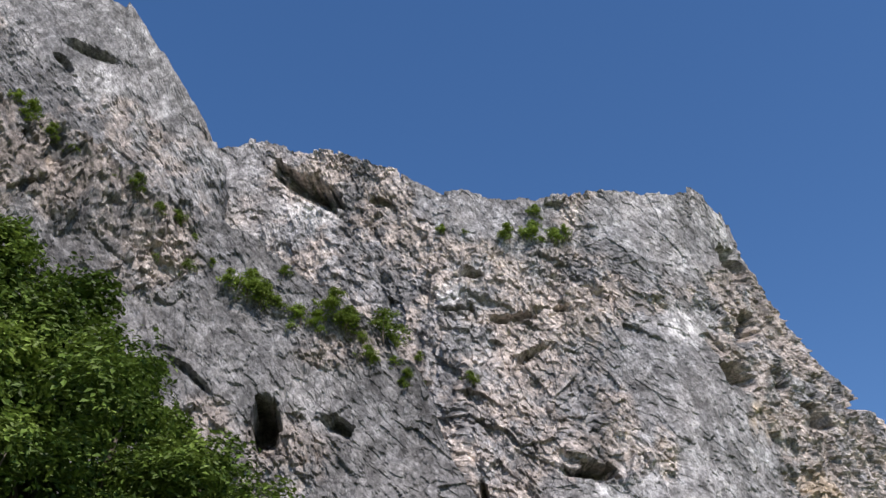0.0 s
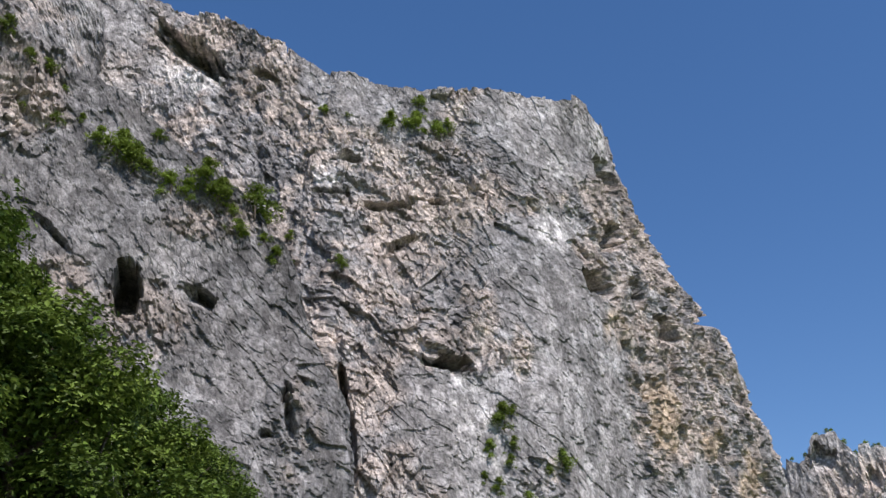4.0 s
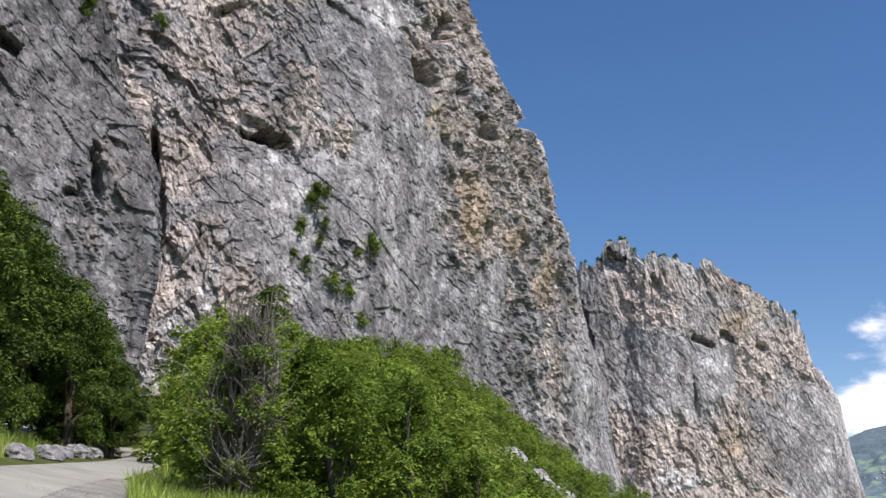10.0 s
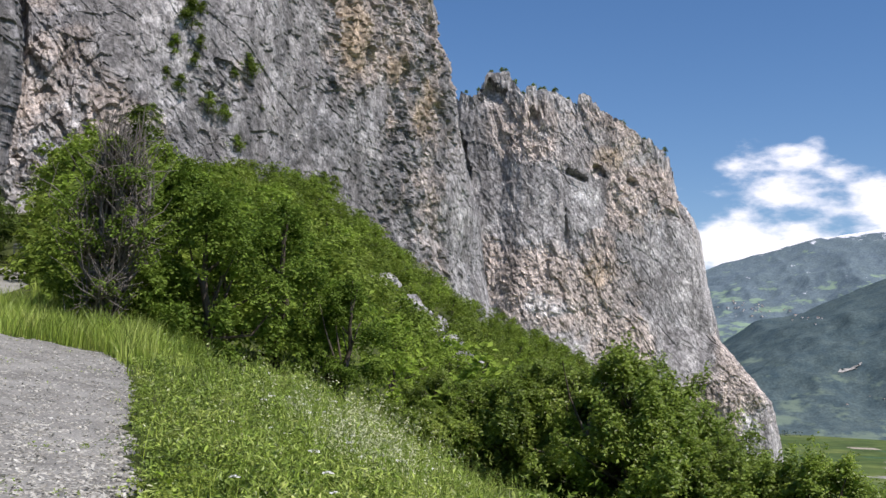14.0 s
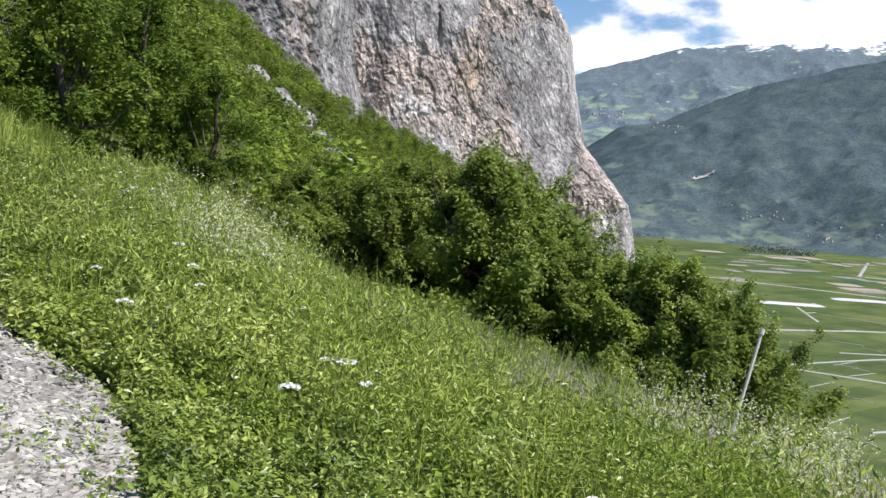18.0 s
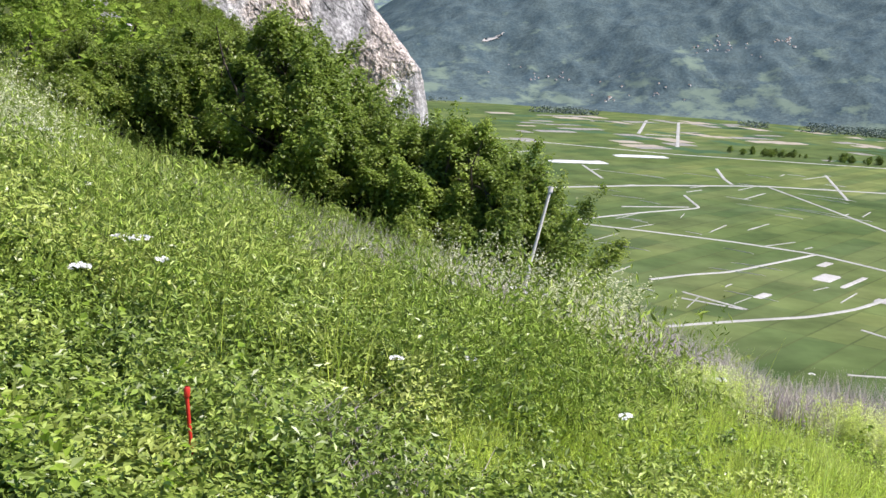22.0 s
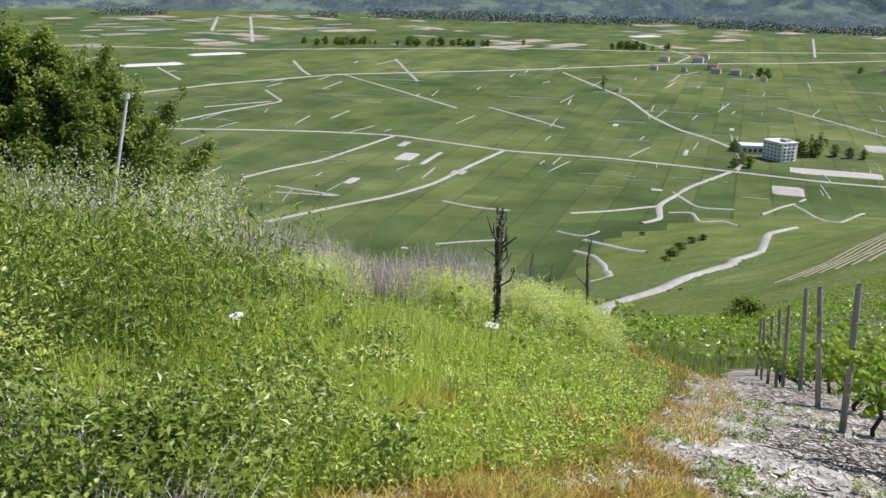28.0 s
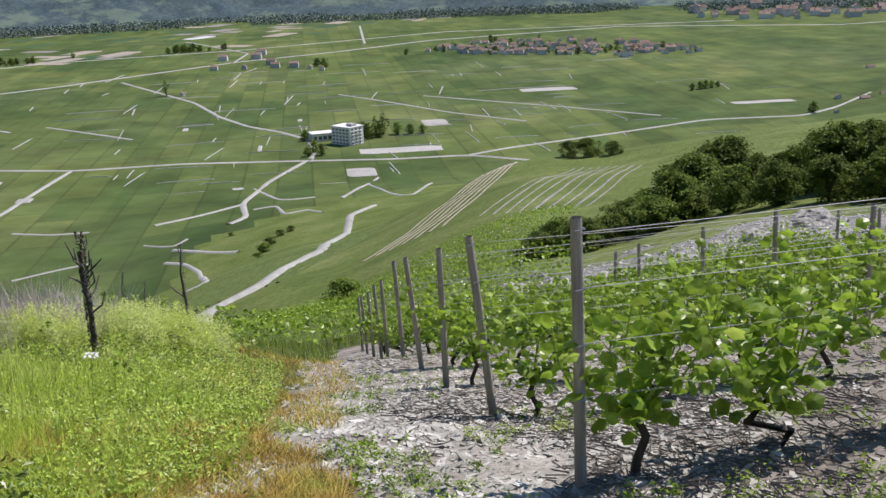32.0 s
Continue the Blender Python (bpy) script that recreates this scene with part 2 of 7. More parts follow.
        line = product(line, span(noise_at(0.09, 5, (1, 1, 1), 0.6, 150 + 90 * scale), 0.5, 0.6, 0, 0.8))
        c = blend(line, c, t3(0.1 * dark + 0.03, 0.1 * dark + 0.03, 0.1 * dark + 0.03))
    bp = node(nt, "ShaderNodeBump", Strength=1.0, Distance=0.34)
    link(nt, noise_at(1.7, 9, (1, 1, 0.7), 0.75, 5), bp.inputs["Height"])
    link(nt, prev, bp.inputs["Normal"])
    link(nt, bp.outputs[0], bsdf.inputs["Normal"])
    link(nt, c, bsdf.inputs["Base Color"])
    return m


M_ROCK = rock_material("limestone", 0.03, 0.94)
M_ROCK_WARM = rock_material("limestone_warm", 0.12, 1.18, 22.0)
M_ROCK_PALE = rock_material("limestone_pale", -0.07, 0.72)
M_ROCK_GREY = rock_material("limestone_grey", 0.03, 0.6)
M_SOIL = material("hillside", [(0.09, 0.13, 0.03), (0.135, 0.18, 0.045), (0.185, 0.22, 0.075)], scale=0.05, fine=1.2, bump=0.3, spec=0.1)
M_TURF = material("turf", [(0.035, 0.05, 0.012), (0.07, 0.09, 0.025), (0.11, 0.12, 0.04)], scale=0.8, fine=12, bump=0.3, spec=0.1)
M_LEAF = material("leaf", [(0.145, 0.225, 0.032), (0.24, 0.335, 0.052), (0.37, 0.455, 0.095)], scale=0.35, island=0.35, objrand=0.3, translucent=0.42, rough=0.55, spec=0.12)
M_LEAF_DARK = material("leaf_dark", [(0.1, 0.17, 0.024), (0.16, 0.245, 0.037), (0.24, 0.32, 0.06)], scale=0.3, island=0.35, translucent=0.35, rough=0.55, spec=0.12)
M_LUCERNE = material("lucerne_leaf", [(0.085, 0.145, 0.024), (0.235, 0.325, 0.056), (0.5, 0.56, 0.15)], scale=0.9, island=0.42, translucent=0.22, rough=0.38, spec=0.45)
M_LUCERNE_PALE = material("pale_herb", [(0.3, 0.42, 0.055), (0.4, 0.52, 0.085), (0.52, 0.6, 0.17)], scale=2.0, island=0.5, translucent=0.3, rough=0.4, spec=0.4)
M_LEAF_BUSH = material("leaf_bush", [(0.15, 0.22, 0.04), (0.25, 0.34, 0.06), (0.4, 0.47, 0.11)], scale=0.4, island=0.34, objrand=0.15, translucent=0.45, rough=0.42, spec=0.35)
M_LIME = material("lime_panicle", [(0.6, 0.69, 0.17), (0.7, 0.78, 0.28), (0.78, 0.82, 0.46)], scale=2, island=0.35, translucent=0.45, rough=0.6, spec=0.1)
M_LEAF_SHRUB = material("leaf_shrub", [(0.085, 0.135, 0.022), (0.15, 0.215, 0.036), (0.24, 0.315, 0.062)], scale=0.2, island=0.45, objrand=0.3, translucent=0.3, rough=0.5, spec=0.12)
M_LEAF_ROAD = material("leaf_roadside", [(0.034, 0.062, 0.012), (0.08, 0.128, 0.022), (0.18, 0.25, 0.046)], scale=0.35, island=0.5, translucent=0.25, rough=0.5, spec=0.12)
M_LEAF_VINE = material("leaf_vine", [(0.15, 0.26, 0.02), (0.26, 0.4, 0.036), (0.41, 0.54, 0.085)], scale=3, island=0.4, translucent=0.5, rough=0.34, spec=0.45)
M_GRASS = material("grass", [(0.13, 0.21, 0.035), (0.28, 0.385, 0.062), (0.5, 0.56, 0.16)], scale=0.9, island=0.45, translucent=0.3, rough=0.45, spec=0.3)
M_VINEROW = material("vine_row", [(0.085, 0.13, 0.03), (0.12, 0.17, 0.04), (0.16, 0.21, 0.055)], scale=0.3, fine=3.0, translucent=0.2)
M_GRASS_Y = material("grass_yellow", [(0.42, 0.56, 0.07), (0.55, 0.67, 0.11), (0.65, 0.73, 0.22)], scale=0.8, island=0.45, translucent=0.5, rough=0.5, spec=0.12)
M_GRASS_DRY = material("grass_dry", [(0.42, 0.345, 0.335), (0.56, 0.49, 0.475), (0.7, 0.64, 0.57)], scale=0.8, island=0.35, translucent=0.2)
M_GRASS_RUST = material("grass_rust", [(0.44, 0.27, 0.08), (0.5, 0.39, 0.1), (0.4, 0.46, 0.09)], scale=3.0, island=0.4, translucent=0.25)
M_BARK = material("bark", [(0.05, 0.04, 0.03), (0.1, 0.08, 0.06), (0.16, 0.14, 0.11)], scale=4, stretch=(1, 1, 0.2), bump=0.3)
M_TWIG = material("grey_twigs", [(0.14, 0.125, 0.11), (0.22, 0.2, 0.175)], scale=4)
M_DEADWOOD = material("dead_wood", [(0.06, 0.05, 0.045), (0.14, 0.12, 0.11), (0.2, 0.18, 0.16)], scale=5, stretch=(1, 1, 0.3))
M_GRAVEL = material("gravel", [(0.17, 0.148, 0.115), (0.28, 0.255, 0.21), (0.42, 0.395, 0.335)], scale=1.2, fine=30, bump=0.2, bump_scale=40)
M_SHOULDER = material("shoulder_gravel", [(0.165, 0.163, 0.143), (0.24, 0.238, 0.212), (0.325, 0.325, 0.29)], scale=1.2, fine=30, bump=0.2, bump_scale=40)
M_ASPHALT = material("asphalt", [(0.246, 0.246, 0.211), (0.305, 0.304, 0.263), (0.364, 0.363, 0.315)], scale=0.7, fine=60, fine_amount=0.25, bump=0.05, bump_scale=80)
M_ROAD = material("field_road", [(0.32, 0.32, 0.285), (0.39, 0.39, 0.35), (0.45, 0.45, 0.405)], scale=0.03, fine=0.5, fine_amount=0.2)
M_STONE = material("stone", [(0.25, 0.24, 0.205), (0.42, 0.41, 0.355), (0.62, 0.615, 0.545)], scale=6, island=0.3, bump=0.2, bump_scale=30)
M_WOODPOST = material("post_wood", [(0.24, 0.22, 0.185), (0.37, 0.35, 0.3), (0.48, 0.455, 0.395)], scale=12, stretch=(1, 1, 0.1), bump=0.2, bump_scale=40)
M_WIRE = material("wire", [(0.35, 0.35, 0.35), (0.5, 0.5, 0.5)], scale=20, rough=0.4, metal=0.8)


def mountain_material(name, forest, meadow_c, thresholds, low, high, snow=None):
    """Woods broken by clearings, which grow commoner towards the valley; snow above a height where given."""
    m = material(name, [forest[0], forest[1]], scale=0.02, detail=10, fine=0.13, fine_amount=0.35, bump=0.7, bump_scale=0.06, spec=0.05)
    nt = m.node_tree
    bsdf = next(n for n in nt.nodes if n.type == "BSDF_PRINCIPLED")
    old = bsdf.inputs["Base Color"].links[0].from_socket
    co = nt.nodes.new("ShaderNodeTexCoord")
    sp = nt.nodes.new("ShaderNodeSeparateXYZ")
    link(nt, co.outputs["Object"], sp.inputs[0])
    mp = nt.nodes.new("ShaderNodeMapping")
    mp.inputs["Scale"].default_value = (1, 1, 2.2)
    link(nt, co.outputs["Object"], mp.inputs["Vector"])
    n1 = node(nt, "ShaderNodeTexNoise", Scale=0.009, Detail=10.0, Roughness=0.66)
    link(nt, mp.outputs[0], n1.inputs["Vector"])
    hz = nt.nodes.new("ShaderNodeMapRange")
    for k, v in (("From Min", low), ("From Max", high), ("To Min", 0.05), ("To Max", -0.11)):
        hz.inputs[k].default_value = v
    link(nt, sp.outputs["Z"], hz.inputs["Value"])
    ad = nt.nodes.new("ShaderNodeMath")
    link(nt, n1.outputs[0], ad.inputs[0])
    link(nt, hz.outputs[0], ad.inputs[1])
    st = nt.nodes.new("ShaderNodeMapRange")
    for k, v in (("From Min", thresholds[0]), ("From Max", thresholds[1])):
        st.inputs[k].default_value = v
    link(nt, ad.outputs[0], st.inputs["Value"])
    mx = nt.nodes.new("ShaderNodeMixRGB")
    mx.inputs[2].default_value = (*meadow_c, 1)
    link(nt, st.outputs[0], mx.inputs[0])
    link(nt, old, mx.inputs[1])
    out = mx.outputs[0]
    if snow:
        n2 = node(nt, "ShaderNodeTexNoise", Scale=0.012, Detail=8.0, Roughness=0.65)
        link(nt, mp.outputs[0], n2.inputs["Vector"])
        h2 = nt.nodes.new("ShaderNodeMapRange")
        for k, v in (("From Min", snow), ("From Max", snow + 90), ("To Min", -0.15), ("To Max", 0.2)):
            h2.inputs[k].default_value = v
        link(nt, sp.outputs["Z"], h2.inputs["Value"])
        a2 = nt.nodes.new("ShaderNodeMath")
        link(nt, n2.outputs[0], a2.inputs[0])
        link(nt, h2.outputs[0], a2.inputs[1])
        s2 = nt.nodes.new("ShaderNodeMapRange")
        for k, v in (("From Min", 0.5), ("From Max", 0.56)):
            s2.inputs[k].default_value = v
        link(nt, a2.outputs[0], s2.inputs["Value"])
        m2 = nt.nodes.new("ShaderNodeMixRGB")
        m2.inputs[2].default_value = (0.82, 0.84, 0.87, 1)
        link(nt, s2.outputs[0], m2.inputs[0])
        link(nt, out, m2.inputs[1])
        out = m2.outputs[0]
    link(nt, out, bsdf.inputs["Base Color"])
    return m


# mountain greens paled towards blue: distance haze painted into the base colours
M_FOREST_HAZED = mountain_material("far_forest_hazed", ((0.055, 0.088, 0.1), (0.105, 0.145, 0.14)), (0.145, 0.195, 0.15), (0.54, 0.62), -150, 160)
M_ALP_HAZED = mountain_material("far_alp_hazed", ((0.12, 0.165, 0.195), (0.16, 0.215, 0.225)), (0.22, 0.31, 0.22), (0.52, 0.57), 100, 450, 530)
# leaf green lightened and blued to paint in the haze over the far woods
M_FARLEAF_HAZED = material("far_leaf_hazed", [(0.11, 0.15, 0.125), (0.16, 0.2, 0.165)], scale=0.02, island=0.25)
M_WHITE = material("white_render", [(0.68, 0.67, 0.65), (0.78, 0.77, 0.75)], scale=0.5)
M_ROOF = material("roof_tile", [(0.2, 0.14, 0.105), (0.29, 0.2, 0.155)], scale=0.4, objrand=0.3)
M_DARKGLASS = material("window_glass", [(0.1, 0.11, 0.12), (0.16, 0.17, 0.18)], scale=0.5, rough=0.15, spec=0.5)
M_RED = material("red_plastic", [(0.55, 0.03, 0.02), (0.65, 0.05, 0.03)], scale=20, rough=0.4)
M_POLEWHITE = material("pale_pole", [(0.62, 0.61, 0.57), (0.74, 0.72, 0.69)], scale=8, rough=0.5)
M_FLOWER = material("white_petal", [(0.8, 0.8, 0.76), (0.85, 0.85, 0.82)], scale=9, translucent=0.25)
M_CREAM = material("cream_panicle", [(0.62, 0.64, 0.38), (0.72, 0.74, 0.5)], scale=5, translucent=0.3, island=0.2)


def plain_material():
    """Vineyard plots of the valley floor: long parcels with a shade of green each, and fine rows."""
    m = material("valley_fields", [(0.076, 0.112, 0.042), (0.105, 0.144, 0.056), (0.145, 0.175, 0.082)], scale=0.004, fine=0.02, fine_amount=0.35, spec=0.05)
    nt = m.node_tree
    bsdf = next(n for n in nt.nodes if n.type == "BSDF_PRINCIPLED")
    old = bsdf.inputs["Base Color"].links[0].from_socket
    co = nt.nodes.new("ShaderNodeTexCoord")
    mp = nt.nodes.new("ShaderNodeMapping")
    mp.inputs["Rotation"].default_value = (0, 0, radians(-38))
    mp.inputs["Scale"].default_value = (1, 1, 1)
    link(nt, co.outputs["Object"], mp.inputs["Vector"])
    br = node(nt, "ShaderNodeTexBrick", Scale=1.0)
    br.inputs["Color1"].default_value = (0.74, 0.84, 0.76, 1)
    br.inputs["Color2"].default_value = (1.2, 1.15, 1.0, 1)
    br.inputs["Mortar"].default_value = (0.8, 0.78, 0.72, 1)
    br.inputs["Brick Width"].default_value = 95.0
    br.inputs["Row Height"].default_value = 24.0
    br.inputs["Mortar Size"].default_value = 0.8
    br.offset, br.squash = 0.37, 0.7
    link(nt, mp.outputs[0], br.inputs["Vector"])
    # larger holdings, and a few plots of another crop
    b2 = node(nt, "ShaderNodeTexBrick", Scale=1.0)
    b2.inputs["Color1"].default_value = (0.8, 0.86, 0.82, 1)
    b2.inputs["Color2"].default_value = (1.18, 1.13, 0.98, 1)
    b2.inputs["Mortar"].default_value = (1.0, 1.0, 1.0, 1)
    b2.inputs["Brick Width"].default_value = 210.0
    b2.inputs["Row Height"].default_value = 130.0
    b2.inputs["Mortar Size"].default_value = 0.0
    b2.offset = 0.43
    link(nt, mp.outputs[0], b2.inputs["Vector"])
    m0 = nt.nodes.new("ShaderNodeVectorMath")
    m0.operation = "MULTIPLY"
    link(nt, br.outputs[0], m0.inputs[0])
    link(nt, b2.outputs[0], m0.inputs[1])
    mx = nt.nodes.new("ShaderNodeVectorMath")
    mx.operation = "MULTIPLY"
    link(nt, old, mx.inputs[0])
    link(nt, m0.outputs[0], mx.inputs[1])
    link(nt, mx.outputs[0], bsdf.inputs["Base Color"])
    return m


M_PLAIN = plain_material()

# ---------------------------------------------------------------- numeric helpers


def hash3(ix, iy, iz):
    n = (ix * 374761393 + iy * 668265263 + iz * 2147483647 + 1013904223) & 0xFFFFFFFF
    n = ((n ^ (n >> 13)) * 1274126177) & 0xFFFFFFFF
    n = ((n ^ (n >> 16)) * 2246822519) & 0xFFFFFFFF
    return ((n ^ (n >> 15)) & 0xFFFFFF) / float(0xFFFFFF)


def vnoise(x, y, z):
    """Smooth value noise in 0..1 on arrays."""
    x, y, z = np.broadcast_arrays(np.asarray(x, float), np.asarray(y, float), np.asarray(z, float))
    ix, iy, iz = np.floor(x).astype(np.int64), np.floor(y).astype(np.int64), np.floor(z).astype(np.int64)
    fx, fy, fz = x - ix, y - iy, z - iz
    fx, fy, fz = (f * f * (3 - 2 * f) for f in (fx, fy, fz))
    total = 0
    for dx in (0, 1):
        for dy in (0, 1):
            for dz in (0, 1):
                w = (fx if dx else 1 - fx) * (fy if dy else 1 - fy) * (fz if dz else 1 - fz)
                total = total + w * hash3(ix + dx, iy + dy, iz + dz)
    return total


def fbm(x, y, z, octaves=5, gain=0.5, ridged=False):
    total, amp, norm = 0, 1.0, 0.0
    for o in range(octaves):
        v = vnoise(np.asarray(x) * 2 ** o + 17.3 * o, np.asarray(y) * 2 ** o + 5.1 * o, np.asarray(z) * 2 ** o + 9.7 * o)
        if ridged:
            v = 1 - abs(2 * v - 1)
        total, norm, amp = total + amp * v, norm + amp, amp * gain
    return total / norm


def facets(x, y, z, lean=0.0, turn=0.0):
    """Broken-rock relief: every cell is a plane of its own height and tilt, so that edges stay sharp. lean < 0 pushes lower lips out."""
    ix, iy, iz = np.floor(x).astype(np.int64), np.floor(y).astype(np.int64), np.floor(z).astype(np.int64)
    best, h = np.full(x.shape, 9.0), np.zeros(x.shape)
    for dx in (-1, 0, 1):
        for dy in (-1, 0, 1):
            for dz in (-1, 0, 1):
                cx, cy, cz = ix + dx, iy + dy, iz + dz
                r = hash3(cx, cy, cz)
                r2, r3, r4 = (r * 7919.0) % 1.0, (r * 104729.0) % 1.0, (r * 15485.863) % 1.0
                ex, ez = x - cx - r, z - cz - r3
                d = ex * ex + (cy + r2 - y) ** 2 + ez * ez
                near = d < best
                best = np.where(near, d, best)
                plane = (r4 - 0.5) + 1.5 * (r2 - 0.5 + turn) * ex + 1.5 * (r3 - 0.5 + lean) * ez
                h = np.where(near, plane, h)
    return h


def mesh_object(name, verts, faces, mat, smooth=False, parent=None):
    """One mesh from arrays: verts (n,3); faces (m,3) or (m,4)."""
    me = bpy.data.meshes.new(name)
    v = np.asarray(verts, dtype=np.float32)
    f = np.asarray(faces, dtype=np.int32)
    k = f.shape[1]
    me.vertices.add(len(v))
    me.vertices.foreach_set("co", v.ravel())
    me.loops.add(f.size)
    me.loops.foreach_set("vertex_index", f.ravel())
    me.polygons.add(len(f))
    me.polygons.foreach_set("loop_start", np.arange(0, f.size, k, dtype=np.int32))
    me.polygons.foreach_set("use_smooth", np.full(len(f), smooth))
    me.update(calc_edges=True)
    me.validate()
    for one in (mat if isinstance(mat, (list, tuple)) else [mat]):
        me.materials.append(one)
    ob = new(name, me)
    if parent is not None:
        ob.parent = parent
    return ob


def grid_faces(rows, cols):
    i = np.arange(rows - 1)[:, None] * cols + np.arange(cols - 1)[None, :]
    return np.stack([i, i + 1, i + cols + 1, i + cols], -1).reshape(-1, 4)


def smooth01(t):
    t = np.clip(t, 0, 1)
    return t * t * (3 - 2 * t)


def polar(az, d):
    return d * np.sin(np.radians(az)), d * np.cos(np.radians(az))


# ---------------------------------------------------------------- ground
PLAIN_Z = -150.0
RADII = np.array((0, 6, 14, 30, 60, 120, 200, 300, 450, 700, 1000))
SECTORS = (
    (-60, (0, 0.9, 2.2, 5.0, 11, 26, 45, 70, 110, 110, 110)),
    (-30, (0, 0.2, 0.5, 2.2, 4.8, 11.5, 26, 50, 80, 80, 80)),
    (-27.5, (0, 0.15, 0.42, 1.9, 4.9, 12.5, 28, 50, 75, 75, 75)),
    (-24.5, (0, 0.1, 0.35, 1.65, 4.8, 19, 39, 52, 68, 68, 68)),
    (-15, (0, -0.1, 0.1, 0.8, 4.0, 15, 34, 46, 45, 45, 45)),
    (0, (0, -0.5, -1.2, -2.8, -6.5, -9, -3, 6, -20, -150, -150)),
    (12, (0, -0.8, -2.0, -5.0, -13, -28, -40, -45, -70, -150, -150)),
    (25, (0, -1.1, -2.7, -7.5, -20, -46, -78, -115, -150, -150, -150)),
    (40, (0, -1.2, -3.1, -8.5, -21, -44, -69, -100, -143, -150, -150)),
    (52, (0, -1.35, -4.1, -10, -19.5, -39, -59, -81, -120, -150, -150)),
    (65, (0, -1.45, -4.0, -8.8, -16, -29, -42.5, -58, -96, -150, -150)),
    (80, (0, -1.2, -3.3, -7.0, -12, -22, -33, -47, -88, -150, -150)),
    (120, (0, -0.3, -0.8, -2, -3, -3, 0, 5, 10, 10, 10)),
    (180, (0, 0.6, 2, 6, 14, 30, 50, 75, 110, 110, 110)),
    (300, (0, 0.9, 2.2, 5.0, 11, 26, 45, 70, 110, 110, 110)),
)
S_AZ = np.array([s[0] for s in SECTORS], float)
S_Z = np.array([s[1] for s in SECTORS], float)


def ground_z(x, y):
    """Height of the terrain, from sector profiles."""
    x, y = np.asarray(x, float), np.asarray(y, float)
    d = np.hypot(x, y)
    az = (np.degrees(np.arctan2(x, y)) + 60) % 360 - 60
    i = np.clip(np.searchsorted(S_AZ, az, side="right") - 1, 0, len(S_AZ) - 2)
    t = smooth01((az - S_AZ[i]) / (S_AZ[i + 1] - S_AZ[i])) * 0.5 + 0.5 * (az - S_AZ[i]) / (S_AZ[i + 1] - S_AZ[i])
    lr = np.log(RADII + 4.0)
    ld = np.log(np.minimum(d, 1000) + 4.0)
    k = np.clip(np.searchsorted(lr, ld, side="right") - 1, 0, len(RADII) - 2)
    u = (ld - lr[k]) / (lr[k + 1] - lr[k])
    u2 = (np.minimum(d, 1000) - RADII[k]) / (RADII[k + 1] - RADII[k])
    u = 0.5 * u + 0.5 * u2
    z = (S_Z[i, k] * (1 - u) + S_Z[i, k + 1] * u) * (1 - t) + (S_Z[i + 1, k] * (1 - u) + S_Z[i + 1, k + 1] * u) * t
    rough = np.clip((z - PLAIN_Z) / 20, 0, 1) * np.minimum(d / 30, 6)
    return z + rough * (fbm(x * 0.022, y * 0.022, 0, 2) - 0.5) * 0.8


def gz(x, y):
    return float(ground_z(x, y))


def build_ground():
    az = np.concatenate([np.linspace(-64, 95, 330), np.linspace(97, 296, 60)])
    r = np.concatenate([[0.0], np.geomspace(0.5, 1000, 200), np.geomspace(1040, 4900, 16)])
    A, Rr = np.meshgrid(az, r)
    x, y = polar(A, Rr)
    z = ground_z(x, y)
    cols = len(az)
    f = grid_faces(len(r), cols)
    # close the ring
    i = np.arange(len(r) - 1) * cols
    f = np.concatenate([f, np.stack([i + cols - 1, i, i + cols, i + 2 * cols - 1], -1)])
    ob = mesh_object("ground", np.stack([x, y, z], -1).reshape(-1, 3), f, [M_SOIL, M_PLAIN, M_TURF], smooth=True)
    zc = z.reshape(-1)[f].max(1)
    dc, ac = Rr.reshape(-1)[f].max(1), A.reshape(-1)[f].max(1)
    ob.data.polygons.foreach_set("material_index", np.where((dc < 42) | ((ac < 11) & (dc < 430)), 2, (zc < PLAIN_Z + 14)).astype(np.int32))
    tagged(ob, "grassy hillside running down to a flat valley floor of vineyard plots", "ground", kind="structure")


build_ground()


def ribbon(name, pts, width, mat, lift=0.4, follow=True, label="", kind="structure", category="road", step=6.0, thick=0.0):
    """A strip laid along a line of plan points, following the ground."""
    p = np.array(pts, float)
    seg = np.hypot(*np.diff(p, axis=0).T)
    s = np.concatenate([[0], np.cumsum(seg)])
    n = max(2, int(s[-1] / step) + 1)
    t = np.linspace(0, s[-1], n)
    q = np.stack([np.interp(t, s, p[:, 0]), np.interp(t, s, p[:, 1])], -1)
    for _ in range(2 if n > 6 else 0):
        q[1:-1] = 0.25 * q[:-2] + 0.5 * q[1:-1] + 0.25 * q[2:]
    d = np.gradient(q, axis=0)
    d /= np.hypot(d[:, 0], d[:, 1])[:, None] + 1e-9
    nrm = np.stack([-d[:, 1], d[:, 0]], -1)
    across = np.linspace(-0.5, 0.5, 5)
    wob = 1 + 0.12 * (fbm(q[:, 0] * 0.05, q[:, 1] * 0.05, 3.3, 3) - 0.5)
    g = q[:, None, :] + nrm[:, None, :] * (across[None, :, None] * width * wob[:, None, None])
    z = ground_z(g[..., 0], g[..., 1]) + lift
    if not follow:
        z[:] = PLAIN_Z + lift
    z[:, 0] -= lift + 0.3
    z[:, -1] -= lift + 0.3
    v = np.concatenate([g, z[..., None]], -1).reshape(-1, 3)
    ob = mesh_object(name, v, grid_faces(n, 5), mat, smooth=True)
    return tagged(ob, label, category, kind=kind)


# ---------------------------------------------------------------- cliffs


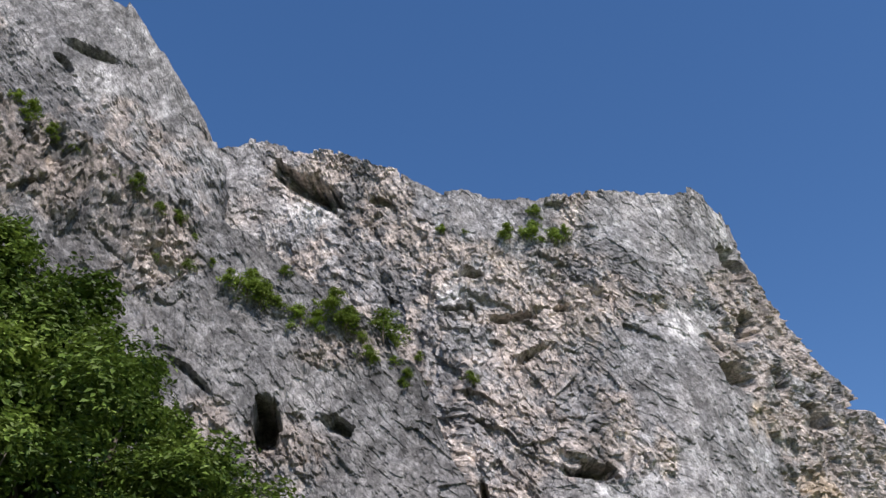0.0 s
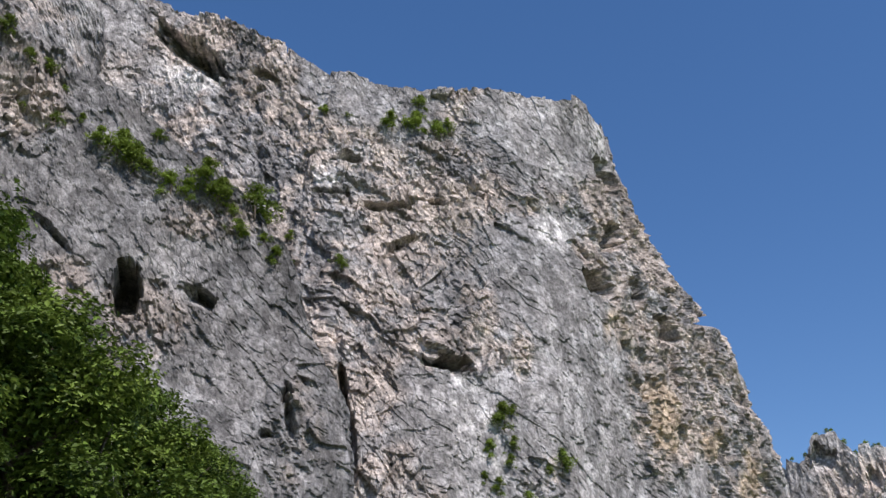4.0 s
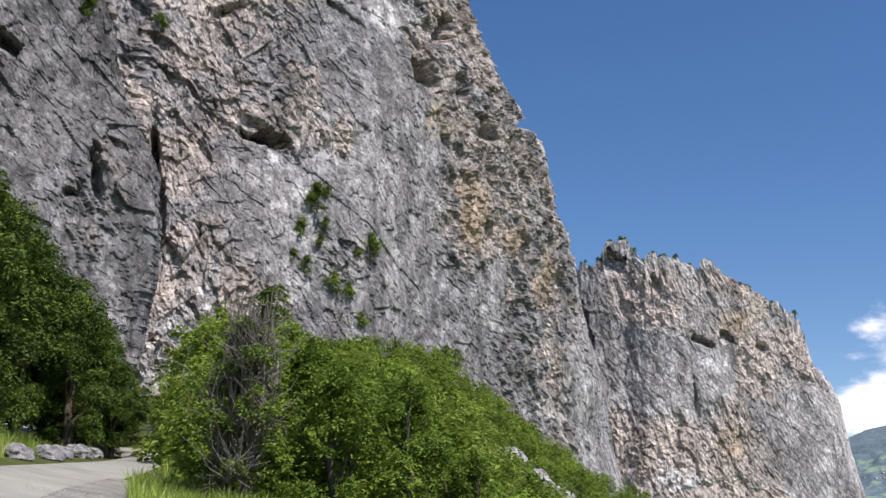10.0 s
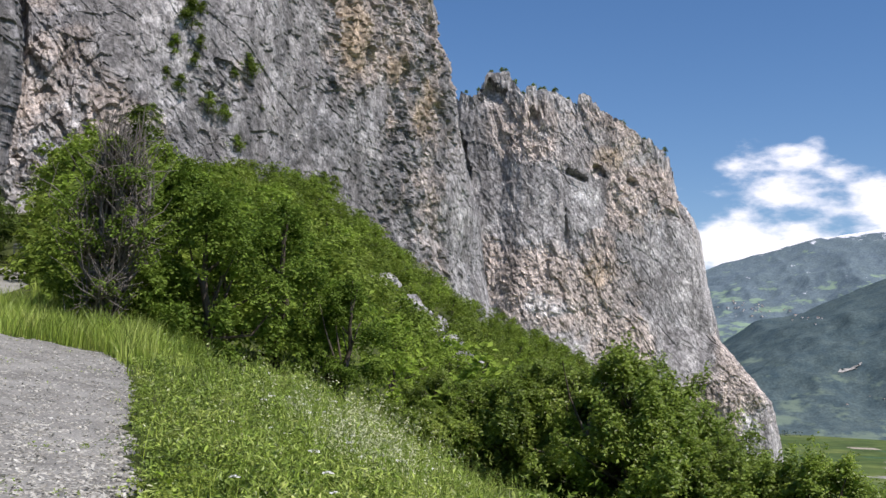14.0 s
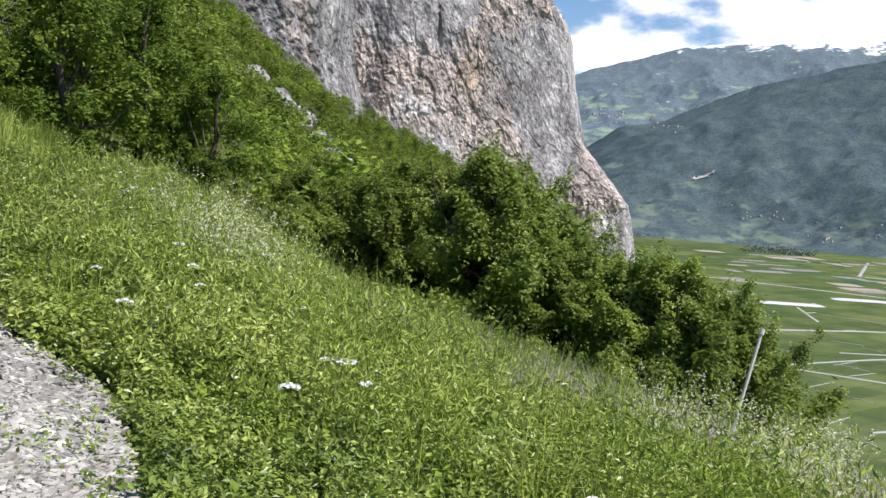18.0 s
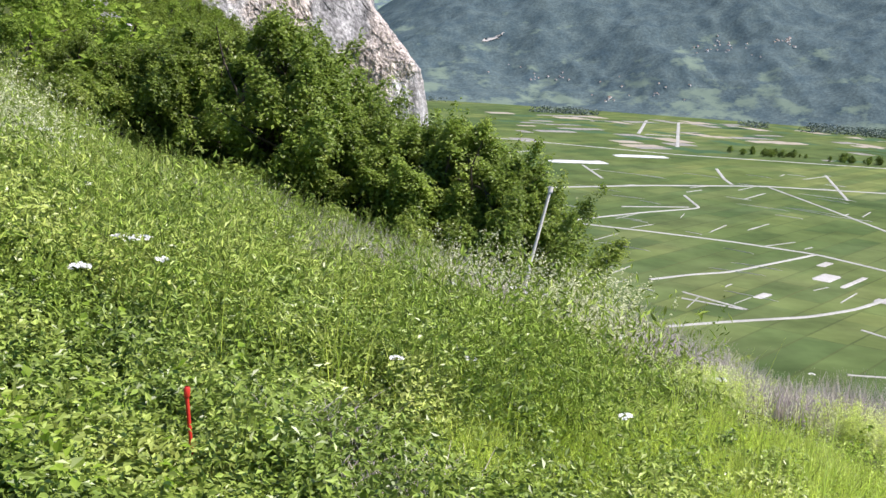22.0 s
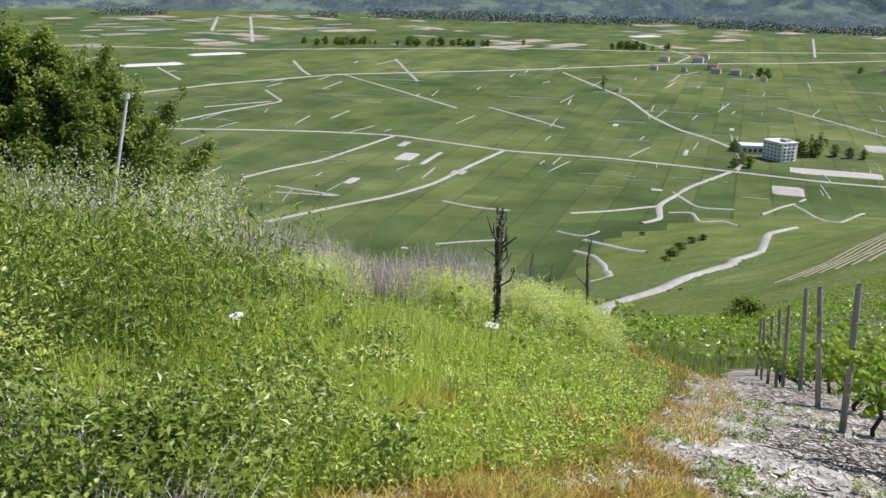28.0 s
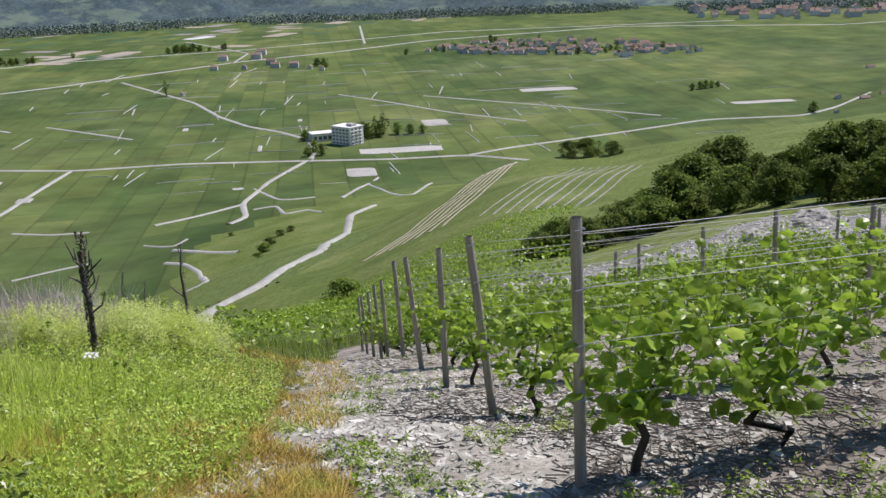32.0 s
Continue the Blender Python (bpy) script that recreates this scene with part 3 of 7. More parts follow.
def cliff(name, columns, nu, nv, label, seed, rough=1.0, caves=(), shattered=(), ochre=(), pale=(), warm=0.0, mat=None, slant=26.0, jag=1.5, edge=None, corner=0, bulge=0.0):
    """A rock wall. columns: (azimuth, distance, elevation) at the foot and the same at the rim, along the wall.
    edge: (elevation, azimuth) profile of the wall's free side, which the column numbered corner follows.
    caves: (azimuth, elevation, half width, half height, depth, slope); shattered, ochre, pale: (azimuth, elevation, half width, half height)."""
    c = np.array(columns, float)
    seg = np.concatenate([[0], np.cumsum(np.maximum(np.abs(np.diff(c[:, 3])), np.abs(np.diff(c[:, 0])) * 0.6) + np.abs(np.diff(c[:, 1])) * 0.02)])
    u = np.linspace(0, seg[-1], nu)
    col = np.stack([np.interp(u, seg, c[:, j]) for j in range(6)], -1)
    for _ in range(max(1, nu // 120)):
        col[1:-1] = 0.25 * col[:-2] + 0.5 * col[1:-1] + 0.25 * col[2:]
    v = np.linspace(0, 1, nv)[:, None]
    az = col[:, 0] + (col[:, 3] - col[:, 0]) * v
    dist = col[:, 1] + (col[:, 4] - col[:, 1]) * v
    el = col[:, 2] + (col[:, 5] - col[:, 2]) * v
    near_edge = np.zeros(nu)
    if edge:
        e = np.array(sorted(edge), float)
        k = int(np.argmin(np.abs(u - seg[corner])))
        near_edge = smooth01((u - seg[corner - 4]) / (seg[corner] - seg[corner - 4]))
        az = az + near_edge * (np.interp(el[:, k], e[:, 0], e[:, 1]) - az[:, k])[:, None]
    x, y = polar(az, dist)
    z = EZ + dist * np.tan(np.radians(el))
    # outward direction of the wall in plan
    dx, dy = np.gradient(x, axis=1), np.gradient(y, axis=1)
    ln = np.hypot(dx, dy) + 1e-6
    nx, ny = dy / ln, -dx / ln
    side = np.sign((nx * -x + ny * -y).mean())
    nx, ny = nx * side, ny * side
    s = seed * 13.7
    azv, elv = az, el
    wob_a = 0.6 * (fbm(x * 0.05 + s, y * 0.05, z * 0.05, 4) - 0.5) + 0.22 * (fbm(x * 0.3 + s, y * 0.3, z * 0.3, 3) - 0.5)
    wob_e = 0.6 * (fbm(x * 0.05, y * 0.05 + s, z * 0.05 + 7, 4) - 0.5) + 0.22 * (fbm(x * 0.3, y * 0.3 + s, z * 0.3 + 7, 3) - 0.5)

    def zone(spots, soft=0.6):
        out = np.zeros_like(x)
        for za, ze, ra, re in spots:
            q = np.hypot((azv - za) / ra + 1.6 * wob_a, (elv - ze) / re + 1.6 * wob_e)
            out = np.maximum(out, smooth01((1.25 - q) / soft))
        return out

    ragged = fbm(x * 0.022 + 3 * s, y * 0.022, z * 0.02, 5)
    broken = np.clip(zone(shattered, 0.9) * (0.35 + 0.9 * smooth01((ragged - 0.33) / 0.2)) + 0.8 * smooth01((ragged - 0.5 + warm) / 0.1), 0, 1)
    # fracture frame: long axis of the plates runs down to one side
    way = np.radians(slant + 110 * (fbm(x * 0.014 + 5 * s, y * 0.014, z * 0.014, 2) - 0.5))
    ca, sa = np.cos(way), np.sin(way)
    wx = x + 5 * (fbm(x * 0.06 + s, y * 0.06, z * 0.06, 3) - 0.5)
    wz = z + 5 * (fbm(x * 0.06, y * 0.06 + s, z * 0.06, 3) - 0.5)
    across, down = wx * math.cos(radians(slant)) + wz * math.sin(radians(slant)), (wz * math.cos(radians(slant)) - wx * math.sin(radians(slant))) * 0.52
    across, down = across + 9 * ca, down + 9 * sa
    big = fbm(x * 0.012 + s, y * 0.012, z * 0.007, 4) - 0.5
    flutes = fbm((x * 0.9 - y * 0.5) * 0.1 + s, (x + y) * 0.02, z * 0.012, 4, ridged=True) - 0.6
    fine = fbm(x * 0.5 + s, y * 0.5, z * 0.4, 4, gain=0.65) - 0.5
    rest = 0.3 + 0.7 * broken
    off = 10.0 * big * (1 - 0.75 * near_edge) + 2.0 * flutes
    gouge = fbm(across * 0.22 + s, y * 0.1, down * 0.12, 4, gain=0.6, ridged=True) - 0.6
    off = off + 0.3 * facets(across * 0.045 + s, y * 0.04, down * 0.045) + 5.0 * (fbm(across * 0.035 + s, y * 0.03, down * 0.04, 3) - 0.5) + 0.55 * facets(across * 0.1 + s, y * 0.07, down * 0.08) * (0.3 + 0.7 * broken) + (0.6 + 1.3 * broken) * gouge
    off = off + rest * (1.3 * facets(across * 0.2 + s, y * 0.2, down * 0.22, -0.06) + 0.9 * facets(across * 0.55 + s, y * 0.5, down * 0.55, -0.06) + 0.65 * facets(across * 1.1 + s, y * 0.9, down * 1.3, -0.04) + 0.7 * fine)
    off = rough * off + bulge * np.sin(np.pi * v)
    # caves: an overhanging lip above, a ramp coming out again below
    jag_c = facets(across * 0.2 + s, y * 0.2, down * 0.3) + 0.8 * facets(across * 0.5 + s, y * 0.4, down * 0.6)
    for ha, he, wa, we, deep, slope in caves:
        cs, sn = math.cos(radians(slope)), math.sin(radians(slope))
        da, de = azv - ha + 0.9 * wob_a, elv - he + 0.9 * wob_e
        q, w = (da * cs + de * sn) / wa, (de * cs - da * sn) / we
        r = np.hypot(q, w) + 0.6 * jag_c * min(1.0, 0.75 / max(wa, we) + 0.25)
        off = off - deep * smooth01((1.2 - r) / 0.45) * np.clip(0.5 + 0.55 * w, 0.0, 1)
    off = off * smooth01(v / 0.02)
    fields = (("broken", broken), ("ochre", zone(ochre)), ("pale", zone(pale)))
    x, y = x + nx * off, y + ny * off
    z = z + (3.0 * (fbm(x * 0.05, y * 0.05, s, 4) - 0.5) + jag * (1.5 * facets(x * 0.12, y * 0.12 + s, x * 0) + fbm(x * 0.3, y * 0.3, s, 3, ridged=True) - 0.6)) * smooth01((v - 0.9) / 0.1)
    # rim and far side, so that the rock is a solid mass
    h = np.hypot(x[-1], y[-1])
    ox, oy = x[-1] / h, y[-1] / h
    xs, ys, zs = [x], [y], [z]
    for back, drop in ((6, -1.0), (20, -3.0), (70, -8.0), (110, 60.0), (120, 400.0)):
        xs.append((x[-1] + ox * back)[None])
        ys.append((y[-1] + oy * back)[None])
        zs.append(np.maximum(z[-1] - drop * 0.5 - 2, PLAIN_Z)[None] if drop > 0 else (z[-1] + drop + 1.2 * fbm(x[-1] * 0.2, y[-1] * 0.2, back, 3))[None])
    x, y, z = np.concatenate(xs), np.concatenate(ys), np.concatenate(zs)
    ob = mesh_object(name, np.stack([x, y, z], -1).reshape(-1, 3), grid_faces(x.shape[0], nu)[:, ::-1], mat or M_ROCK, smooth=False)
    for key, field in fields:
        full = np.zeros(len(ob.data.vertices), np.float32)
        full[:field.size] = field.ravel()
        ob.data.attributes.new(key, "FLOAT", "POINT").data.foreach_set("value", full)
    return tagged(ob, label, "cliff", kind="structure")


cliff("cliff_main", [
    (-56, 195, 5, -54, 225, 37.3), (-48, 190, 5, -47, 225, 38.0), (-43, 185, 5, -43, 228, 38.5), (-38, 180, 6, -38.3, 220, 38.1), (-34, 176, 6, -34.5, 214, 36.9),
    (-30, 165, 6, -30.5, 206, 36.0), (-24, 165, 7, -25.2, 204, 35.4), (-17, 180, 6, -20, 206, 35.4), (-11.4, 212, 2, -17.2, 212, 34.9), (-7.8, 240, 0, -15.3, 218, 34.5), (-6.0, 256, -1, -14.2, 224, 33.7),
    (-4.5, 268, -2, -13.4, 232, 32.8), (-3.9, 300, -2, -13.4, 262, 31.8), (-4.6, 380, -2, -14.6, 330, 31)], 760, 500,
    "tall grey limestone cliff face with ochre stains, overhangs and ledges", 1, bulge=5.0, corner=11,
    edge=((34, -14.4), (32.8, -13.5), (30.9, -13.4), (28.8, -12.7), (26.7, -12), (24.5, -11.4), (22.6, -9.9), (21.1, -9), (19.1, -8.5), (17.3, -8.2), (16.4, -7.6), (15, -7.2), (12.7, -6.8), (9.9, -6), (7.7, -5.4), (4.8, -5), (2.5, -4), (-2, -3)),
    caves=((-29.0, 16.5, 0.35, 3.4, 10, 8), (-29.7, 10.5, 0.4, 2.6, 9, 4), (-40.3, 36.0, 2.4, 0.8, 14, -24), (-35.3, 35.2, 0.8, 0.25, 4, -10), (-29.6, 31.3, 0.75, 0.33, 6, 0), (-27.1, 28.8, 1.3, 0.25, 5, -5), (-24.2, 29.1, 0.5, 0.22, 4, -10),
           (-30.6, 29.4, 0.9, 0.22, 4, 0), (-26.2, 26.7, 1.0, 0.25, 3, 25), (-23.6, 20.1, 1.2, 0.5, 9, -15), (-13.7, 29.6, 0.55, 1.3, 11, 10), (-15.3, 24.0, 0.6, 1.1, 11, 15), (-13.0, 23.5, 0.4, 0.8, 11, 10), (-14.2, 26.4, 0.4, 0.8, 9, -10), (-11.5, 21.3, 0.45, 0.7, 9, -10), (-9.7, 21.7, 0.5, 0.6, 9, 20)),
    shattered=((-14, 27, 2.6, 4.2), (-11.5, 22, 3, 4), (-12, 17, 2.2, 3.5), (-9, 14, 1.5, 3), (-22.5, 20.4, 2.3, 1.2), (-19.7, 20.7, 0.9, 1.8), (-21, 29.5, 4.5, 2.4), (-28, 29.2, 3, 1.3), (-38, 36, 4.5, 1.6), (-19, 14, 1.6, 1.8)),
    ochre=((-12.3, 17, 0.9, 2.0), (-8.5, 13.3, 0.5, 1.6), (-14.6, 21.3, 0.6, 1.2), (-10, 15.5, 0.45, 1), (-19.8, 20.7, 0.45, 1.2)),
    pale=((-39.8, 34.5, 2.2, 0.8), (-17.2, 27, 1.3, 1.1), (-22.9, 19.2, 0.8, 0.22), (-26, 12, 0.7, 2), (-31, 30.3, 0.7, 0.6)))
cliff("cliff_ridge", [
    (-11, 420, 2, -9, 405, 13.8), (-7, 395, 0, -6.3, 398, 14.3), (-5.0, 382, -2, -4.7, 392, 14.0), (-3.9, 378, -3, -3.8, 392, 15.3), (-3.0, 376, -3, -2.9, 392, 15.2), (-1.8, 370, -4, -1.8, 388, 14.3), (0.2, 368, -5, 0.2, 388, 14.35),
    (2, 372, -6, 1.8, 390, 14.05), (4.2, 378, -7, 3.6, 392, 13.2), (6, 384, -8, 4.6, 396, 12.2), (9.5, 395, -9, 5.6, 400, 11.6), (12.3, 405, -9, 6.0, 405, 11.0), (12.6, 440, -9, 6.2, 440, 10.4), (12.7, 560, -9, 6.2, 540, 9)], 520, 340,
    "further limestone buttress, warm grey with a jagged rim of small trees", 2, rough=0.75, mat=M_ROCK_WARM, slant=22.0, jag=3.4, warm=0.0, corner=11,
    edge=((11.2, 6.0), (9.1, 6.3), (8.3, 7.2), (7.4, 7.5), (5.0, 7.9), (1.7, 8.6), (0, 10.0), (-1.4, 11.2), (-3.2, 11.6), (-9, 12.3)),
    caves=((-3.6, 14.0, 0.6, 0.6, 6, 0), (1.2, 10.0, 0.6, 0.22, 5, -25), (-4.9, 5.5, 0.14, 2.2, 8, -3), (2.5, 10.3, 0.3, 0.4, 4, 0), (-5.0, 10, 0.35, 1.5, 6, 5), (0.7, 6.8, 0.1, 1.3, 4, 5), (4.4, 9.6, 0.25, 0.5, 4, 20), (-1.2, 12.8, 0.25, 0.6, 4, 15)),
    shattered=((1, 12, 5.5, 2.2), (-1, 4, 6, 3), (5, 9, 2.5, 2), (9.5, -2, 2.5, 3)), ochre=((3, 11, 1.2, 0.6), (2.5, 5, 0.8, 0.9)), pale=((1.6, 9, 0.9, 0.7), (0, 3, 1.4, 0.6), (10.6, -3, 0.6, 0.8)))
cliff("cliff_front", [
    (-80, 120, 5, -80, 150, 44), (-68, 122, 5, -68, 150, 41), (-62, 124, 5, -62, 155, 38.6), (-57, 126, 5, -57, 160, 37.6), (-53, 129, 5, -53, 164, 36.2), (-49.3, 131, 5, -49.3, 167, 35.0), (-45.5, 133, 5, -45.5, 166, 33.6), (-41.8, 135, 5, -41.8, 164, 32.2),
    (-39.3, 136, 5, -39.3, 163, 30.6), (-36.5, 138, 5, -36.5, 161, 29.0), (-34.8, 140, 5, -34.6, 160, 27.6), (-31.5, 144, 5, -33.6, 158, 26.8), (-29.6, 148, 5, -33.0, 158, 26.2), (-29.6, 165, 5, -32.8, 175, 24.5), (-30, 190, 5, -33, 200, 23)], 520, 340,
    "rough grey limestone buttress with a ledge of bushes along its top", 3, rough=1.25, slant=24.0, mat=M_ROCK_GREY, corner=12,
    edge=((26.3, -32.9), (22.6, -31.8), (20.2, -30.7), (18.4, -29.4), (14.8, -29.0), (10, -29.6), (5, -29.9)),
    caves=((-42.0, 22.6, 0.7, 1.6, 14, 14), (-38.3, 23.2, 1.0, 0.5, 5, -25), (-32.3, 16.6, 0.35, 1.7, 4, 10), (-33.6, 16.1, 0.5, 0.4, 3, 0), (-56.4, 35.5, 0.6, 1.4, 4, 15), (-46.4, 25.4, 1.6, 0.25, 3, -35)),
    shattered=((-41, 21.5, 3.8, 2.8), (-46, 22.5, 2.4, 3), (-32, 16.5, 1.8, 3), (-56.5, 35, 1.6, 2.4), (-38, 27, 3.5, 1.2), (-50, 31, 3, 1.5)), ochre=((-30.7, 16.8, 0.3, 0.8), (-56.8, 35.3, 0.3, 1.0), (-39.8, 20.8, 0.35, 0.9), (-44.6, 21, 0.4, 0.7)), pale=((-40.8, 19.3, 0.6, 1.2),))
cliff("cliff_upper", [
    (-85, 195, 30, -85, 215, 50), (-70, 195, 30, -70, 215, 47.5), (-62, 195, 30, -62, 212, 46.5), (-54, 196, 28, -54, 210, 44.5), (-50.4, 197, 28, -50.4, 209, 41.6), (-47.5, 198, 26, -47.5, 208, 39.0),
    (-46, 202, 24, -45.7, 210, 36.5), (-45.8, 215, 24, -45.5, 222, 35.5), (-46, 240, 24, -46, 250, 35)], 260, 220,
    "smooth pale grey upper limestone wall", 4, rough=0.7, mat=M_ROCK_PALE, caves=((-55.2, 41.6, 1.9, 0.3, 4, -8), (-57.3, 40.8, 0.8, 0.22, 3, -25)), pale=((-54.8, 40.0, 1.7, 1.2),))

# ---------------------------------------------------------------- far mountains


def mountain(name, az0, az1, foot, ridge_d, ridge, mat, label, seed, rough, foot_z=PLAIN_Z - 5, na=640, nr=200):
    """A mountain side between a foot line and a ridge given as (azimuth, elevation) pairs."""
    rid = np.array(ridge, float)
    az = np.linspace(az0, az1, na)
    v = np.linspace(0, 1.25, nr)[:, None]
    d = foot + (ridge_d - foot) * v
    rz = EZ + ridge_d * np.tan(np.radians(np.interp(az, rid[:, 0], rid[:, 1])))
    x, y = polar(az[None, :], d)
    prof = np.where(v <= 1, v ** 1.15, 1 - (v - 1) * 1.6)
    z = foot_z + (rz[None, :] - foot_z) * prof
    n1 = fbm(x * 0.0022 + seed, y * 0.0022, 0, 5, ridged=True) - 0.62
    n2 = fbm(x * 0.012 + seed, y * 0.012, 0, 5) - 0.5
    z = z + (rough * n1 + 0.28 * rough * n2) * smooth01(v / 0.15) * (1 - 0.55 * smooth01((v - 0.6) / 0.4))
    ob = mesh_object(name, np.stack([x, y, z], -1).reshape(-1, 3), grid_faces(nr, na), mat, smooth=True)
    return tagged(ob, label, "mountain", kind="structure")


# both slopes carry their aerial haze as a blue tint in the material
mountain("mountain_forested", 5, 110, 2650, 3700, ((5, -1), (9.5, 1.6), (13.8, 3.7), (18, 5.2), (22, 6.2), (28, 7.5), (40, 8.5), (52, 8), (60, 6), (70, 3), (110, 2)), M_FOREST_HAZED,
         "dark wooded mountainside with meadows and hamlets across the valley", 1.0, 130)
mountain("mountain_high", 0, 60, 3650, 4700, ((0, 2), (7.8, 4.9), (11.5, 6.1), (15, 7.0), (18, 7.5), (22, 8.0), (30, 8.3), (60, 8)), M_ALP_HAZED, "hazy green alpine slope rising to snow patches", 5.0, 120, foot_z=60)

# ---------------------------------------------------------------- roads, path and shoulder near the camera
ribbon("road", ((-2.5, -26), (-5, -10), (-8, 3), (-11.6, 14), (-16.2, 24), (-18.9, 31), (-22.9, 40.5), (-28.8, 54), (-33.5, 58), (-43, 59)), 4.6, M_ASPHALT, lift=0.06, step=1.0,
       label="narrow pale asphalt hill road with a worn edge")


def sheet(name, inside, x0, x1, y0, y1, step, mat, lift, label, category="ground"):
    """A ground layer over the cells of a plan raster where inside(x, y) is true, its edge dipping under the soil."""
    xs, ys = np.arange(x0, x1, step), np.arange(y0, y1, step)
    X, Y = np.meshgrid(xs, ys)
    keep = inside(X, Y)
    Z = ground_z(X, Y) + np.where(keep > 0, lift + 0.015 * (fbm(X * 3, Y * 3, 2.0, 3) - 0.5), -0.06)
    f = grid_faces(len(ys), len(xs))
    f = f[(keep.reshape(-1)[f] > 0).any(1)]
    used = np.unique(f)
    re = np.zeros(X.size, np.int64)
    re[used] = np.arange(len(used))
    ob = mesh_object(name, np.stack([X, Y, Z], -1).reshape(-1, 3)[used], re[f], mat, smooth=True)
    return tagged(ob, label, category, kind="structure")


# the line of the vineyard's end posts, and how far a point lies to its meadow side
POST0, FALL = np.array((4.65, 1.98)), np.array((0.778, 0.628))
CONTOUR = np.array((FALL[1], -FALL[0]))


def meadow_side(x, y):
    return -((x - POST0[0]) * CONTOUR[0] + (y - POST0[1]) * CONTOUR[1])


def along(x, y):
    return (x - POST0[0]) * FALL[0] + (y - POST0[1]) * FALL[1]


def shoulder_edge(y):
    y = np.asarray(y, float)
    return np.interp(y, (-14, 0, 4.1, 5.5, 6.6, 7.3, 8.8, 13.3, 16.2, 24), (6.85, 0.75, -0.95, -1.5, -1.95, -2.7, -3.5, -5.35, -6.55, -10.1)) + 0.35 * (fbm(y * 0.9, 0, 4.0, 3) - 0.5)


def on_shoulder(x, y):
    return (x < shoulder_edge(y)) & (x > -0.44 * y - 5.0) & (y < np.interp(x, (-17, -14.3, -12.6, -11.4, -10.9, -9.6, -8), (31.5, 25.8, 22.9, 20.9, 21.8, 22.0, 20))) & (y > -14)


def on_path(x, y):
    w, a = meadow_side(x, y), along(x, y)
    edge = 1.75 - 0.05 * np.clip(a, 0, 22) + 1.1 * (fbm(x * 0.9, y * 0.9, 8.0, 3) - 0.5) + 2.2 * smooth01((1.0 - a) / 4)
    return (w < edge) & (w > -26) & (a > -7) & (a < 24)


def on_road(x, y):
    px = np.interp(y, (-26, -10, 3, 14, 24, 31, 40.5, 54, 63), (-2.5, -5, -8, -11.6, -16.2, -18.9, -22.9, -28.6, -34))
    return np.abs(x - px) < 2.4


sheet("shoulder", on_shoulder, -19, 6, -14, 31, 0.25, M_SHOULDER, 0.05, "crushed grey gravel on the road shoulder")
sheet("vineyard_soil", on_path, -8, 42, -26, 26, 0.25, M_GRAVEL, 0.03, "stony pale soil of the vineyard and its path")



def on_scree(x, y):
    a_, d_ = np.degrees(np.arctan2(x, y)), np.hypot(x, y)
    return (a_ > 63 + 3 * fbm(d_ * 0.3, 0, 1.0, 2)) & (a_ < 100) & (d_ > 25 + 6 * (fbm(a_ * 0.4, 0, 2.0, 2) - 0.5)) & (d_ < 47 + 10 * (fbm(a_ * 0.5, 3.0, 2.0, 2) - 0.5)) & (fbm(x * 0.25, y * 0.25, 5.0, 3) > 0.40)


sheet("stony_slope", on_scree, 18, 56, -10, 24, 0.4, M_SHOULDER, 0.12, "bare stony grey slope below the trees")

# ---------------------------------------------------------------- leaves, trees and shrubs


def leaf_quads(c, size, rng, up=0.5, aspect=0.55, droop=0.0, out=None, rise=0.0):
    """Pointed leaves (one folded quad each) at centres c with sizes."""
    n = len(c)
    d = rng.normal(size=(n, 3))
    d[:, 2] = d[:, 2] * 0.6 - droop + rise
    d /= np.linalg.norm(d, axis=1)[:, None]
    nrm = rng.normal(size=(n, 3)) * (1 - up) + np.array((0, 0, up * 1.6))
    if out is not None:
        nrm = out * 1.5 + np.array((0, 0, 0.7)) + rng.normal(size=(n, 3)) * 0.55
        nrm /= np.linalg.norm(nrm, axis=1)[:, None]
        d = d - nrm * (d * nrm).sum(1)[:, None]
        d /= np.linalg.norm(d, axis=1)[:, None] + 1e-9
    s = np.cross(d, nrm)
    s /= np.linalg.norm(s, axis=1)[:, None] + 1e-9
    size = np.broadcast_to(np.asarray(size, float), (n,))[:, None]
    fold = np.cross(s, d) * size * 0.12
    a, b = c - d * size * 0.5, c + d * size * 0.5
    l, r = c - s * size * 0.5 * aspect + fold, c + s * size * 0.5 * aspect + fold
    v = np.stack([a, r, b, l], 1).reshape(-1, 3)
    f = np.arange(4 * n).reshape(-1, 4)
    return v, f


